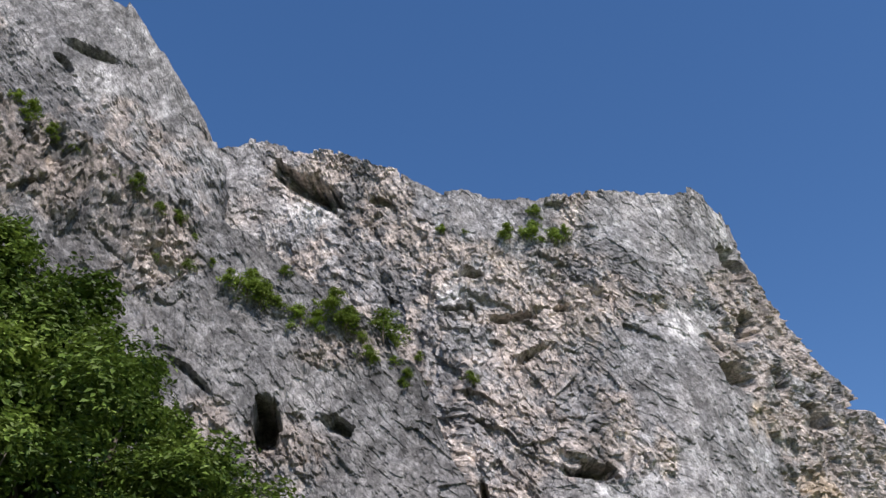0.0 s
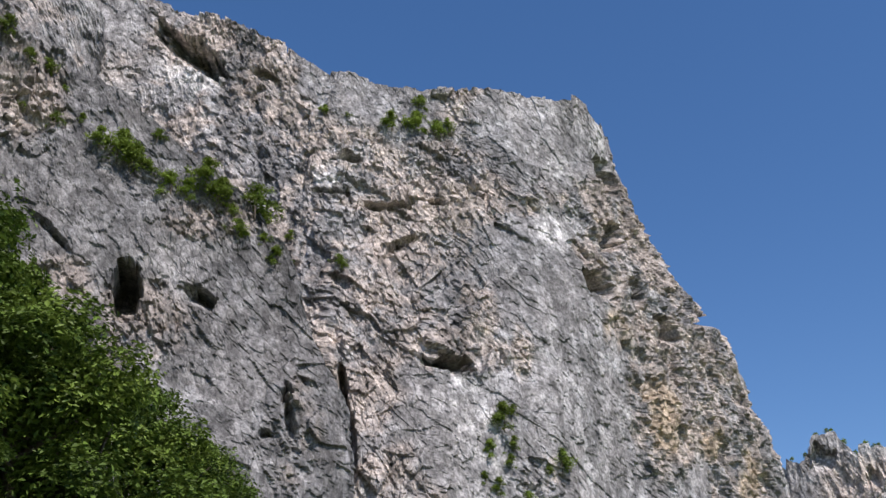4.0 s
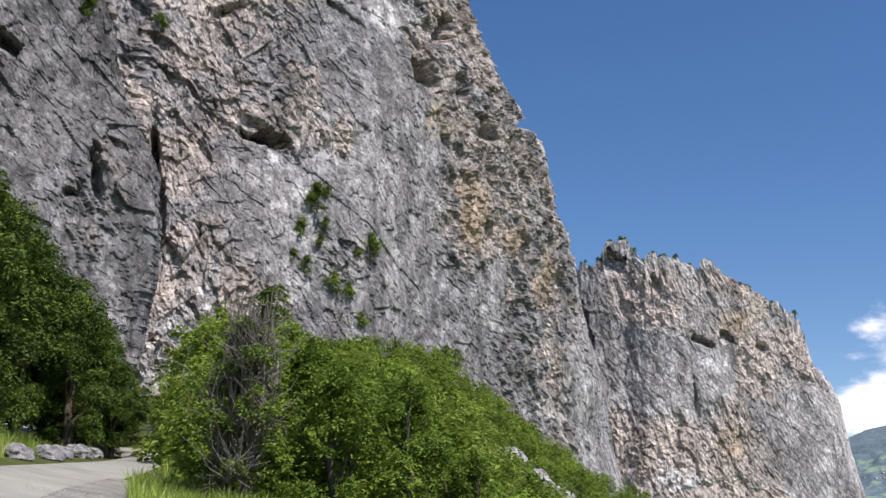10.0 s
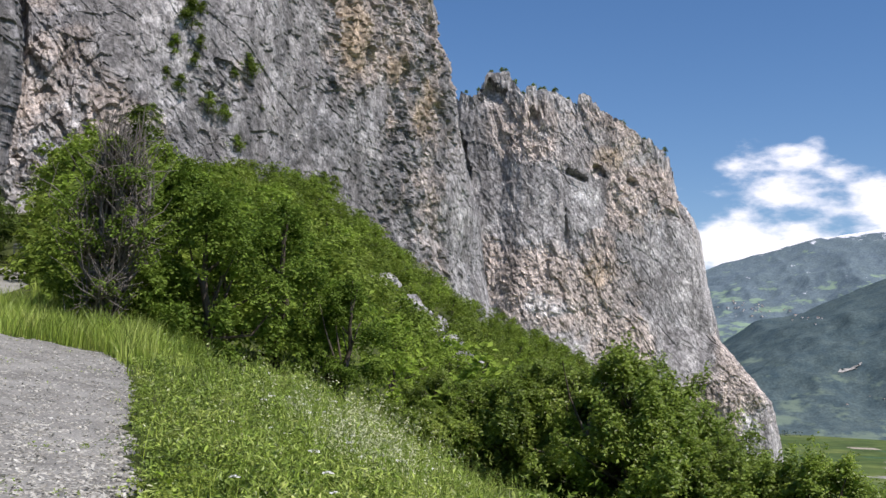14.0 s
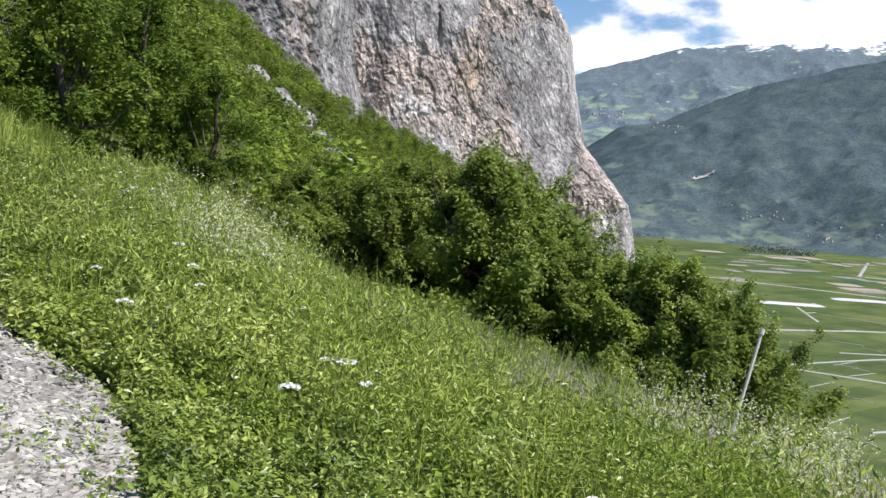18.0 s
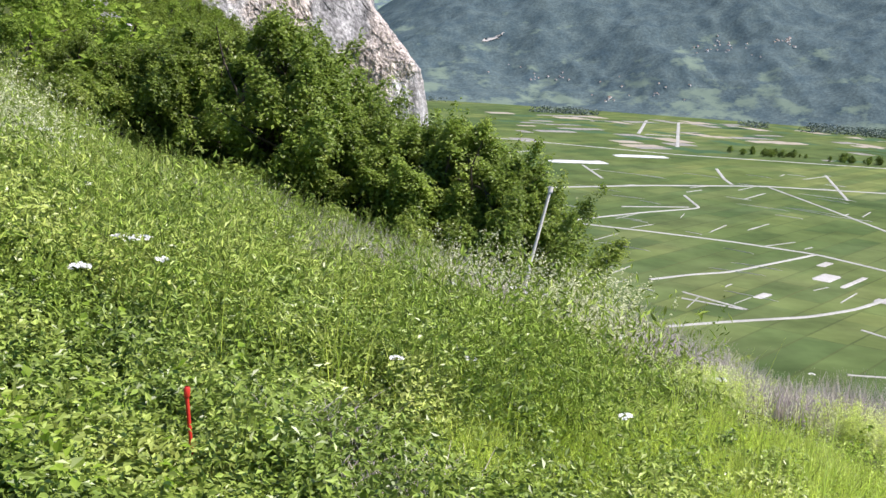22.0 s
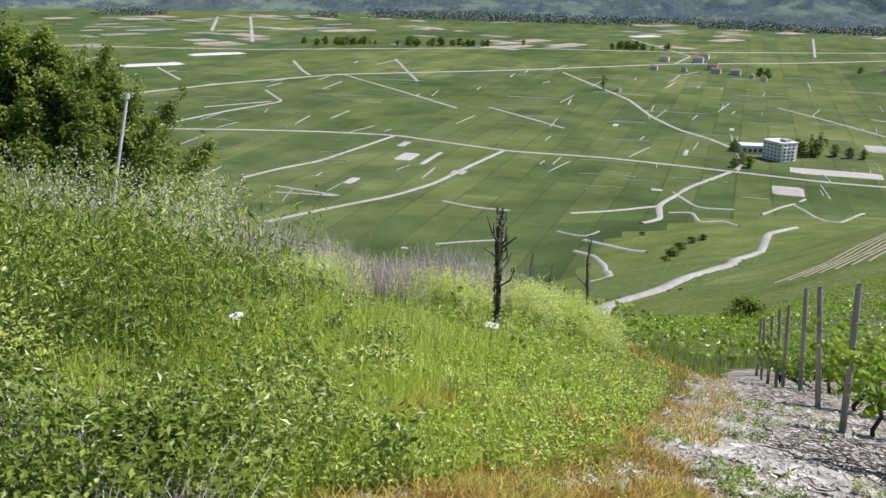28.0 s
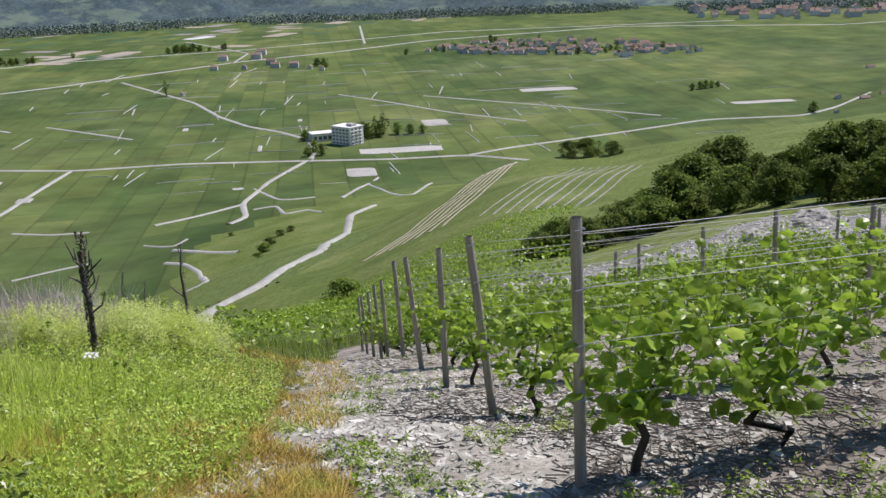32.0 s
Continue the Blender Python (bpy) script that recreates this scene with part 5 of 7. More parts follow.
def herbs(name, x, y, height, leaves, size, mat, label, rng, up=0.55, aspect=0.5, rise=0.0):
    """Leafy stems: small leaves stacked up each stem, in one mesh."""
    n = len(x)
    z = ground_z(x, y)
    h = height * (0.5 + 0.8 * rng.random(n))
    t = rng.random((n, leaves)) ** 0.7
    ang = rng.random((n, leaves)) * 2 * np.pi
    size = np.broadcast_to(np.asarray(size, float), (n,))
    rad = size[:, None] * (0.5 + 0.9 * rng.random((n, leaves)))
    leanx, leany = rng.normal(size=(n, 1)) * 0.18, rng.normal(size=(n, 1)) * 0.18
    c = np.stack([x[:, None] + leanx * h[:, None] * t + np.cos(ang) * rad, y[:, None] + leany * h[:, None] * t + np.sin(ang) * rad, z[:, None] + h[:, None] * t], -1).reshape(-1, 3)
    v, f = leaf_quads(c, np.repeat(size, leaves) * (0.7 + 0.7 * rng.random(len(c))), rng, up, aspect, rise=rise)
    return tagged(mesh_object(name, v, f, mat), label, "plants", kind="stuff")


def meadow(x, y, az_, d_):
    return ~on_shoulder(x, y) & ~on_path(x, y) & ~on_road(x, y)


def patch(x, y, f=0.5, s=0.0):
    return fbm(x * f, y * f, s, 3)


def lush(x, y, az_, d_):
    return meadow(x, y, az_, d_) & (meadow_side(x, y) > 2.2) & (x > shoulder_edge(y) + 0.12)


mr = np.random.default_rng(5)


def above_brink(x, y, more=0.0):
    """Short of the line where the meadow drops away."""
    return np.hypot(x, y) < np.interp(np.degrees(np.arctan2(x, y)), (20, 27, 33, 38, 42, 48), (19, 15.5, 13.4, 12.2, 11.8, 11.8)) + more



def tuft(x, y):
    """How high the meadow stands: clumps, lower towards the path."""
    return (0.3 + 1.1 * smooth01((patch(x, y, 1.2, 21) - 0.36) / 0.26)) * np.clip((meadow_side(x, y) - 1.3) / 5, 0.35, 1.1) * (1 - 0.45 * smooth01((np.degrees(np.arctan2(x, y)) - 15) / 8) * smooth01((np.hypot(x, y) - 8) / 3)) * np.clip((x - shoulder_edge(y)) / 1.1, 0.3, 1)


x, y = region(15000, lambda x, y, a, d: lush(x, y, a, d) & (patch(x, y, 0.5, 1) > 0.42 + 0.14 * np.clip((8 - d) / 3, 0, 1)), -27, 50, 2.2, 34, mr)
blades("meadow_grass", x, y, 0.5 * tuft(x, y), 0.0055, M_GRASS, "tall fresh green meadow grass", mr, 0.7)


def domes(name, x, y, height, radius, leaves, size, mat, label, up=0.4):
    """Leafy plants as uneven domes of small leaves, joined."""
    z = ground_z(x, y)
    h = height * (0.5 + 0.9 * mr.random(len(x)))
    r = radius * (0.6 + 0.8 * mr.random(len(x)))
    cl = np.concatenate([np.stack([x + mr.normal(size=len(x)) * r * 0.5 * k, y + mr.normal(size=len(x)) * r * 0.5 * k, z + h * (0.35 + 0.4 * k), r * (1 - 0.35 * k)], -1) for k in (0, 0.6, 1.1)])
    v, f = crown_leaves(mr, cl, leaves, size, 1.1, up)
    tagged(mesh_object(name, v, f, mat), label, "plants", kind="stuff")


def green_side(x, y, a):
    """The leafy part of the meadow, thinning out towards the sunny grass near the path."""
    return patch(x, y, 0.8, 151) > 0.5 + 0.045 * np.clip(a - 29 + 0.6 * (np.hypot(x, y) - 4.5), -5, 12)


x, y = region(17500, lambda x, y, a, d: lush(x, y, a, d) & (patch(x, y, 1.3, 121) > 0.42) & green_side(x, y, a), -27, 46, 2.6, 24, mr)
near = np.hypot(x, y) < 8.5
for part_, size_, slim, lift_ in ((near, 0.044, 0.46, 0.3), (~near, 0.085, 0.28, 0.7)):
    herbs("leafy_stems", x[part_], y[part_], 0.52 * np.clip(tuft(x[part_], y[part_]) + 0.2, 0.4, 1.3), 13, size_, M_LUCERNE, "upright leafy stems of lucerne, sainfoin and vetch", mr, 0.3, slim, lift_)
x, y = region(4200, lambda x, y, a, d: lush(x, y, a, d) & (patch(x, y, 0.8, 131) > 0.47) & green_side(x, y, a), -24, 34, 6, 19, mr)
herbs("tall_weeds", x, y, 0.6 + 0.7 * patch(x, y, 1.3, 133), 22, 0.062, M_GRASS, "tall leafy weeds standing above the meadow", mr, 0.2, 0.26, 1.0)
x, y = region(3400, lambda x, y, a, d: lush(x, y, a, d) & (d < 8.5) & (patch(x, y, 0.9, 81) > 0.36) & (meadow_side(x, y) > 3.0 + 0.8 * patch(x, y, 2, 5)) & (np.hypot(x - 0.95, y - 4.1) > 0.42) & (np.hypot(x - 1.2, y - 3.3) > 0.35) & (patch(x, y, 1.4, 95) > 0.28 + 0.022 * np.clip(a - 25, 0, 14)), -27, 46, 2.2, 8.5, mr)
domes("lucerne", x, y, 0.3 * np.clip(tuft(x, y) + 0.3, 0.4, 1.2), 0.1, 88000, 0.044, M_LUCERNE, "leafy green lucerne and vetch in the near meadow")
x, y = region(4200, lambda x, y, a, d: lush(x, y, a, d) & (patch(x, y, 0.6, 2) > 0.34) & (patch(x, y, 1.2, 97) > 0.3 + 0.03 * np.clip(a - 18, 0, 14)), -27, 48, 7.2, 30, mr)
domes("meadow_herbs", x, y, 0.42 * np.clip(tuft(x, y) + 0.2, 0.4, 1.2), 0.15, 110000, 0.06, M_LUCERNE, "leafy green weeds among the grass")
x, y = region(1500, lambda x, y, a, d: lush(x, y, a, d) & (patch(x, y, 0.55, 41) > 0.5) & (a < 22 + 8 * patch(x, y, 1.5, 43)), -26, 30, 2.4, 20, mr)
domes("dark_herbs", x, y, 0.36, 0.12, 34000, 0.042, M_LEAF, "darker leafy herbs in clumps in the meadow")
x, y = region(500, lambda x, y, a, d: lush(x, y, a, d) & (patch(x, y, 0.6, 9) > 0.52) & (d < 14), -20, 44, 2.2, 14, mr)
herbs("broad_weeds", x, y, 0.36, 6, 0.06, M_LEAF_VINE, "pale broad-leaved weeds in the meadow", mr, 0.7, 0.7)
x, y = region(90000, lambda x, y, a, d: meadow(x, y, a, d) & above_brink(x, y) & (meadow_side(x, y) > 1.2 + 1.6 * patch(x, y, 2.0, 33)) & (patch(x, y, 0.4, 3) + 0.4 * (patch(x, y, 2.2, 17) - 0.5) + 0.016 * np.clip(a - 27, -30, 12) > 0.4), 8, 56, 3, 20, mr)
blades("yellow_grass", x, y, 0.42 * patch(x, y, 1.4, 161) * np.clip((meadow_side(x, y) - 1.0) / 3.2, 0.25, 1.15) * (1 - 0.8 * smooth01((np.hypot(x, y) - 8.5) / 3.0)) + 0.06, 0.003, M_GRASS_Y, "yellow-green grass on the sunny part of the meadow", mr, 0.8)
x, y = region(60000, lambda x, y, a, d: meadow(x, y, a, d) & above_brink(x, y, 2.0) & (patch(x, y, 0.9, 4) > 0.36) & (d > 12.2 + 3.0 * (patch(x, y, 0.9, 143) - 0.5) + np.clip(20 - a, 0, 9) * 0.1) & (patch(x, y, 3.0, 145) > 0.4 + 0.02 * np.clip(12 - a, 0, 8)), -2, 41, 11, 20, mr)
blades("dry_grass", x, y, (0.2 + 0.85 * patch(x, y, 0.9, 141)) * (1 - 0.2 * smooth01((np.degrees(np.arctan2(x, y)) - 24) / 8)), 0.0036, M_GRASS_DRY, "dry greyish-pink grass along the meadow's lower edge", mr, 0.6)
x, y = region(26000, lambda x, y, a, d: meadow(x, y, a, d) & above_brink(x, y, 1.0) & (meadow_side(x, y) > 1.7) & (patch(x, y, 0.6, 51) + 0.02 * np.clip(a - 34, -9, 4) > 0.36), 18, 58, 3, 18, mr)
herbs("low_herbs", x, y, 0.15, 7, 0.034, M_LUCERNE_PALE, "low bright yellow-green herbs near the path", mr, 0.5, 0.45)
x, y = region(90000, lambda x, y, a, d: (meadow_side(x, y) < 2.0 + 1.0 * patch(x, y, 1.1, 6) + 0.5 * (along(x, y) < 1.2)) & (meadow_side(x, y) > 1.2 - 0.3 * (along(x, y) > 5)) & (patch(x, y, 0.9, 5) + 0.1 * (along(x, y) < 1) > 0.45), 26, 58, 3.2, 22, mr)
x2, y2 = region(120000, lambda x, y, a, d: (meadow_side(x, y) < 3.1) & (meadow_side(x, y) > 1.25) & (along(x, y) < 1.6) & (patch(x, y, 1.4, 15) > 0.42) & (np.hypot(x - 3.6, y - 4.2) > 0.3), 24, 54, 3.4, 7.5, mr)
x, y = np.concatenate([x, x2]), np.concatenate([y, y2])
blades("rusty_grass", x, y, 0.1, 0.0045, M_GRASS_RUST, "short rust-coloured drying grass beside the path", mr, 1.5)
x, y = region(9000, lambda x, y, a, d: on_path(x, y) & (patch(x, y, 1.5, 7) > 0.57), 20, 100, 3, 22, mr)
herbs("path_weeds", x, y, 0.1, 7, 0.03, M_LEAF_VINE, "small green weeds in the stony soil", mr)
x, y = region(4500, lambda x, y, a, d: (d > 6) & lush(x, y, a, d) & above_brink(x, y, -3.0) & (patch(x, y, 0.7, 31) > 0.5), -26, 36, 3, 24, mr)
blades("tall_stems", x, y, 0.45 + 0.5 * patch(x, y, 3.0, 61), 0.0032, M_GRASS_Y, "tall thin seeding grass stems above the meadow", mr, 0.5)
x = np.concatenate([0.95 + mr.normal(size=700) * 0.26, 1.2 + mr.normal(size=500) * 0.22, 0.6 + mr.normal(size=200) * 0.15])
y = np.concatenate([4.1 + mr.normal(size=700) * 0.26, 3.3 + mr.normal(size=500) * 0.22, 5.2 + mr.normal(size=200) * 0.15])
blades("dead_straw", x, y, 0.28, 0.0035, M_GRASS_DRY, "patch of flattened brown dead stems", mr, 1.3)
x, y = region(24000, lambda x, y, a, d: meadow(x, y, a, d) & (d > 20), -24, 62, 20, 75, mr)
blades("slope_grass", x, y, 0.32, 0.012, M_GRASS, "coarse grass on the slope below", mr)
x, y = region(3000, lambda x, y, a, d: (on_shoulder(x, y) & (patch(x, y, 1.2, 8) > 0.62)) | ((x > shoulder_edge(y) - 0.25) & (x < shoulder_edge(y) + 0.2)), -32, -8, 3, 24, mr)
herbs("shoulder_weeds", x, y, 0.1, 6, 0.035, M_GRASS, "weeds creeping over the gravel's edge", mr)


def clump(cx, cy, spread_m, n):
    return cx + mr.normal(size=n) * spread_m, cy + mr.normal(size=n) * spread_m


LIME = [clump(5.7, 10.2, 0.22, 200), clump(7.2, 9.6, 0.22, 200), clump(8.1, 9.0, 0.28, 340), clump(8.7, 8.9, 0.25, 240), clump(5.4, 13.4, 0.3, 200)]
herbs("lime_panicles", np.concatenate([q[0] for q in LIME]), np.concatenate([q[1] for q in LIME]), 0.42, 60, 0.028, M_LIME, "bright lime-yellow feathery grass heads", mr, 0.3, 0.3)
x, y = region(26000, lambda x, y, a, d: ~on_road(x, y) & ~on_shoulder(x, y) & (y > 20.5) & (x < -8.5) & (np.hypot(x + 16, y - 33) > 3.5), -36, -18, 22, 44, mr)
blades("verge_grass", x, y, 0.35 + 0.6 * patch(x, y, 0.8, 171), 0.009, M_GRASS, "bright grass on the verge between road and gravel", mr, 0.7)
x, y = region(16000, lambda x, y, a, d: (x < np.interp(y, (3, 14, 24, 31, 40.5, 54, 63), (-8, -11.6, -16.2, -18.9, -22.9, -28.6, -34)) - 2.6) & (x > np.interp(y, (3, 14, 24, 31, 40.5, 54, 63), (-8, -11.6, -16.2, -18.9, -22.9, -28.6, -34)) - 6) & (patch(x, y, 0.6, 71) > 0.42), -42, -26, 20, 66, mr)
blades("bank_grass", x, y, 0.5, 0.014, M_GRASS, "grass hanging over the road bank", mr, 0.8)
x, y = region(6000, lambda x, y, a, d: lush(x, y, a, d) & (d > 11) & (patch(x, y, 0.9, 101) > 0.4), -14, 14, 11, 21, mr)
blades("seeding_grass", x, y, 0.55 + 0.55 * patch(x, y, 1.5, 103), 0.0055, M_GRASS, "tall seeding grass along the meadow's lower edge", mr, 0.6)
WEED = [clump(4.4, 3.3, 0.16, 26), clump(4.3, 2.8, 0.2, 36), clump(4.8, 4.1, 0.12, 16), clump(6.3, 4.6, 0.18, 20), clump(5.3, 2.9, 0.14, 14), clump(7.6, 5.6, 0.2, 20), clump(6.0, 2.6, 0.12, 10), clump(9.2, 6.6, 0.25, 24)]
domes("path_weed_tufts", np.concatenate([q[0] for q in WEED]), np.concatenate([q[1] for q in WEED]), 0.07, 0.05, 6500, 0.022, M_LUCERNE, "low tufts of green weeds on the stony path")

# ---------------------------------------------------------------- flowers, stalks and stakes in the meadow


def yarrow(name, label):
    root = thing(name, label, "flower", "white umbels in the meadow")
    v, f, c = tube([(0, 0, 0), (0.02, 0.01, 0.3), (0.0, 0.02, 0.62)], (0.004, 0.003, 0.002), 5)
    mesh_object("stem", v, np.concatenate([f, c]), M_GRASS, parent=root)
    r = np.random.default_rng(3)
    a, q = r.random(26) * 6.28, np.sqrt(r.random(26)) * 0.05
    cc = np.stack([np.cos(a) * q, np.sin(a) * q + 0.02, 0.63 - q * q * 6 + r.random(26) * 0.01], -1)
    v, f = leaf_quads(cc, 0.028, r, 0.9, 0.9)
    mesh_object("umbel", v, f, M_FLOWER, parent=root)
    return root


umb = yarrow("umbel_flower", "white flat-topped umbel flower on a thin green stem")
first = True
fr = np.random.default_rng(77)
spots = [(-0.5, 7.16), (-0.4, 7.6), (-0.41, 7.0), (-0.34, 7.29), (-0.18, 6.58), (-2.06, 11.07), (-2.17, 9.83), (-1.88, 9.22), (-2.42, 8.18), (-1.63, 7.32), (-2.59, 12.21), (-0.54, 5.42), (-1.71, 6.41), (0.96, 10.58)]
for _ in range(500):
    a, d = fr.uniform(-22, 40), 5 * 4 ** fr.random()
    x_, y_ = (float(q) for q in polar(a, d))
    dens = 0.9 if -16 < a < -6 and 12 < d < 20 else (0.5 if 14 < a < 26 and 11 < d < 17 else 0.06)
    if meadow_side(x_, y_) > 2.4 and not on_shoulder(x_, y_) and not on_road(x_, y_) and fr.random() < dens:
        spots.append((x_, y_))
for x_, y_ in spots[:80]:
    if first:
        first = False
        place(umb, x_, y_)
    else:
        copy_at(umb, x_, y_, fr.uniform(0.8, 1.1), fr.random() * 6.28)

# pale feathery panicles
CREAM = [clump(-2.4, 14.0, 0.55, 110), clump(-2.0, 12.6, 0.35, 90), clump(-3.4, 15.5, 0.7, 60), clump(4.9, 12.0, 0.4, 190), clump(4.5, 11.7, 0.3, 110), clump(3.8, 12.6, 0.4, 90), clump(3.1, 11.6, 0.3, 40)]
herbs("cream_flowers", np.concatenate([q[0] for q in CREAM]), np.concatenate([q[1] for q in CREAM]), 1.0, 34, 0.034, M_CREAM, "cream feathery flower heads in the meadow", mr)
x, y = region(5000, lambda x, y, a, d: (fbm(x * 0.6, y * 0.6, 14.0, 3) > 0.5) & (meadow_side(x, y) > 2.6) & above_brink(x, y), 20, 44, 10.5, 17, mr)
herbs("pale_panicles", x[:260], y[:260], 0.5, 34, 0.018, M_CREAM, "pale yellowish grass panicles", mr)


def mullein(seed, height, label, branches):
    r = np.random.default_rng(seed)
    root = thing("dead_mullein", label, "dead plant", "dead mullein stalks")
    parts = []
    v, f, c = tube([(0, 0, -0.1), (0.02, 0, height * 0.35), (-0.02, 0.02, height * 0.7), (0.03, 0, height)], np.array((0.028, 0.026, 0.022, 0.008)) * (1 if branches > 2 else 0.8 if branches else 0.5), 7)
    mesh_object("stalk", v, np.concatenate([f, c]), M_DEADWOOD, parent=root)
    for k in range(branches):
        h = height * r.uniform(0.3, 0.86)
        a = r.random() * 6.28
        o = np.array((math.cos(a), math.sin(a), 0)) * height * r.uniform(0.05, 0.11)
        v, f, c = tube([(0, 0, h), np.array((0, 0, h + 0.1)) + o, np.array((0, 0, h + height * r.uniform(0.1, 0.2))) + o * r.uniform(0.9, 1.8)], (0.01, 0.012, 0.005), 6)
        mesh_object("branch", v, np.concatenate([f, c]), M_DEADWOOD, parent=root)
    n = 420 if branches > 2 else 160
    thin = 1.0 if branches > 2 else (0.8 if branches else 0.5)
    t = r.uniform(0.08, 1, n)
    a = r.random(n) * 6.28
    cc = np.stack([np.cos(a) * 0.035 * thin, np.sin(a) * 0.035 * thin, t * height], -1)
    v, f = leaf_quads(cc, 0.045 * thin, r, 0.2, 0.5, 0.3)
    tagged(mesh_object("seed_head", v, f, M_DEADWOOD, parent=root), kind="stuff")
    return root


place(mullein(1, 1.34, "tall dark dead mullein stalk with short branches", 13), *(float(q) for q in polar(39.4, 10.8)))
place(mullein(2, 1.5, "slender dark dead mullein stalk", 1), *(float(q) for q in polar(44.5, 15.2)))
place(mullein(3, 0.95, "thin dead stalk leaning a little", 0), *(float(q) for q in polar(42.4, 17)))
place(mullein(4, 0.85, "short thin dead stalk", 0), *(float(q) for q in polar(41.3, 15)))
place(mullein(5, 0.9, "short dead stalk in pale grass", 0), *(float(q) for q in polar(24.0, 14.2)))
place(mullein(6, 0.95, "short dark dead stalk beside the panicles", 0), *(float(q) for q in polar(22.0, 14.0)))

# leaning pale pole
pole = thing("marker_pole", "thin pale pole leaning out of the meadow", "pole")
px_, py_ = (float(q) for q in polar(17.8, 15.0))
v, f, c = tube([(0, 0, -0.2), (0.2, 0.05, 1.0), (0.42, 0.1, 2.02)], (0.028, 0.026, 0.024), 8)
mesh_object("shaft", v, np.concatenate([f, c]), M_POLEWHITE, smooth=True, parent=pole)
v, f, c = tube([(0.42, 0.1, 2.02), (0.44, 0.1, 2.1)], (0.04, 0.035), 8)
mesh_object("cap", v, np.concatenate([f, c]), M_POLEWHITE, smooth=True, parent=pole)
place(pole, px_, py_)

# red marker stake
stake = thing("red_stake", "short red plastic stake with a knob, in the weeds", "stake")
v, f, c = tube([(0, 0, 0.0), (-0.01, 0, 0.2), (-0.03, 0, 0.42)], (0.008, 0.008, 0.008), 8)
mesh_object("shaft", v, np.concatenate([f, c]), M_RED, smooth=True, parent=stake)
v, f, c = tube([(-0.03, 0, 0.41), (-0.03, 0, 0.42), (-0.03, 0, 0.45), (-0.03, 0, 0.46)], (0.009, 0.014, 0.014, 0.008), 10)
mesh_object("knob", v, np.concatenate([f, c]), M_RED, smooth=True, parent=stake)
place(stake, 0.015, 4.2, sink=-0.035)

# ---------------------------------------------------------------- vineyard
VR = np.random.default_rng(9)
ROW_STEP = (0, 2.45, 5.05, 7.2, 9.5, 12.4, 13.9, 16.2, 18.4, 20.6)
POST_TILT = (1.0, 6.0, 1.0, 5.5, 3.0, 2.0, 3.0, 2.0, 3.0, 1.0)


def vine_post(height, tilt):
    root = thing("vine_post", "weathered grey wooden vineyard end post", "post", "row end posts")
    v, f, c = tube([(0, 0, -0.25), (0.004, 0, 0.5 * height), (0, 0.003, height)], (0.034, 0.032, 0.03), 10)
    mesh_object("post_shaft", v, np.concatenate([f, c]), M_WOODPOST, smooth=True, parent=root)
    for h in (0.55, 0.85, 1.15, height - 0.06):
        v, f, c = tube([(-0.043, -0.005, h), (0.0, -0.046, h + 0.004), (0.043, -0.005, h)], (0.004, 0.004, 0.004), 5)
        mesh_object("wire_tie", v, np.concatenate([f, c]), M_WIRE, parent=root)
    return root


def vine_plant(seed):
    r = np.random.default_rng(seed)
    root = thing("grape_vine", "young leafy grape vine with a gnarled dark trunk", "vine", "vines in rows")
    pts = [(0, 0, -0.05), (0.03 + 0.05 * r.normal(), 0.02, 0.13), (-0.03 + 0.06 * r.normal(), 0.03 * r.normal(), 0.3), (0.02, 0.01, 0.48)]
    v, f, c = tube(pts, (0.03, 0.026, 0.024, 0.02), 7)
    mesh_object("vine_trunk", v, np.concatenate([f, c]), M_BARK, smooth=True, parent=root)
    centres = []
    for k in range(6):
        s = (k - 2.5) * 0.16 + r.normal() * 0.04
        p = [np.array((0.02, 0.01, 0.48)), np.array((s * 0.7, r.normal() * 0.05, 0.58)), np.array((s, r.normal() * 0.07, 0.85)), np.array((s * 1.15 + r.normal() * 0.05, r.normal() * 0.09, r.uniform(1.0, 1.3)))]
        v, f, c = tube(p, (0.01, 0.008, 0.005, 0.002), 5)
        mesh_object("shoot", v, np.concatenate([f, c]), M_GRASS, parent=root)
        for q in range(34):
            t = r.uniform(-0.15, 3.0)
            t = abs(t)
            b = p[int(t)] + (p[min(3, int(t) + 1)] - p[int(t)]) * (t - int(t))
            centres.append(b + r.normal(size=3) * np.array((0.09, 0.11, 0.07)) - (0, 0, 0.08 * r.random()))
    centres = np.array(centres)
    # five-pointed leaves
    n = len(centres)
    nrm = r.normal(size=(n, 3)) * 0.75 + np.array((0, 0, 0.45))
    nrm /= np.linalg.norm(nrm, axis=1)[:, None]
    d = np.cross(nrm, r.normal(size=(n, 3)))
    d /= np.linalg.norm(d, axis=1)[:, None]
    s = np.cross(nrm, d)
    size = r.uniform(0.03, 0.058, n)[:, None]
    ring = ((0.0, -0.68), (0.6, -0.9), (0.82, -0.35), (1.0, 0.2), (0.68, 0.55), (0.0, 1.05), (-0.68, 0.55), (-1.0, 0.2), (-0.82, -0.35), (-0.6, -0.9))
    vs = [centres + nrm * size * 0.12]
    for px, py in ring:
        vs.append(centres + (s * px + d * py) * size - nrm * size * 0.18 * (px * px + py * py))
    v = np.stack(vs, 1).reshape(-1, 3)
    o = np.arange(n)[:, None] * 11
    f = np.concatenate([o + np.array((0, 1 + 2 * k, 1 + (2 * k + 1) % 10, 1 + (2 * k + 2) % 10)) for k in range(5)])
    mesh_object("foliage", v, f, M_LEAF_VINE, parent=root)
    return root


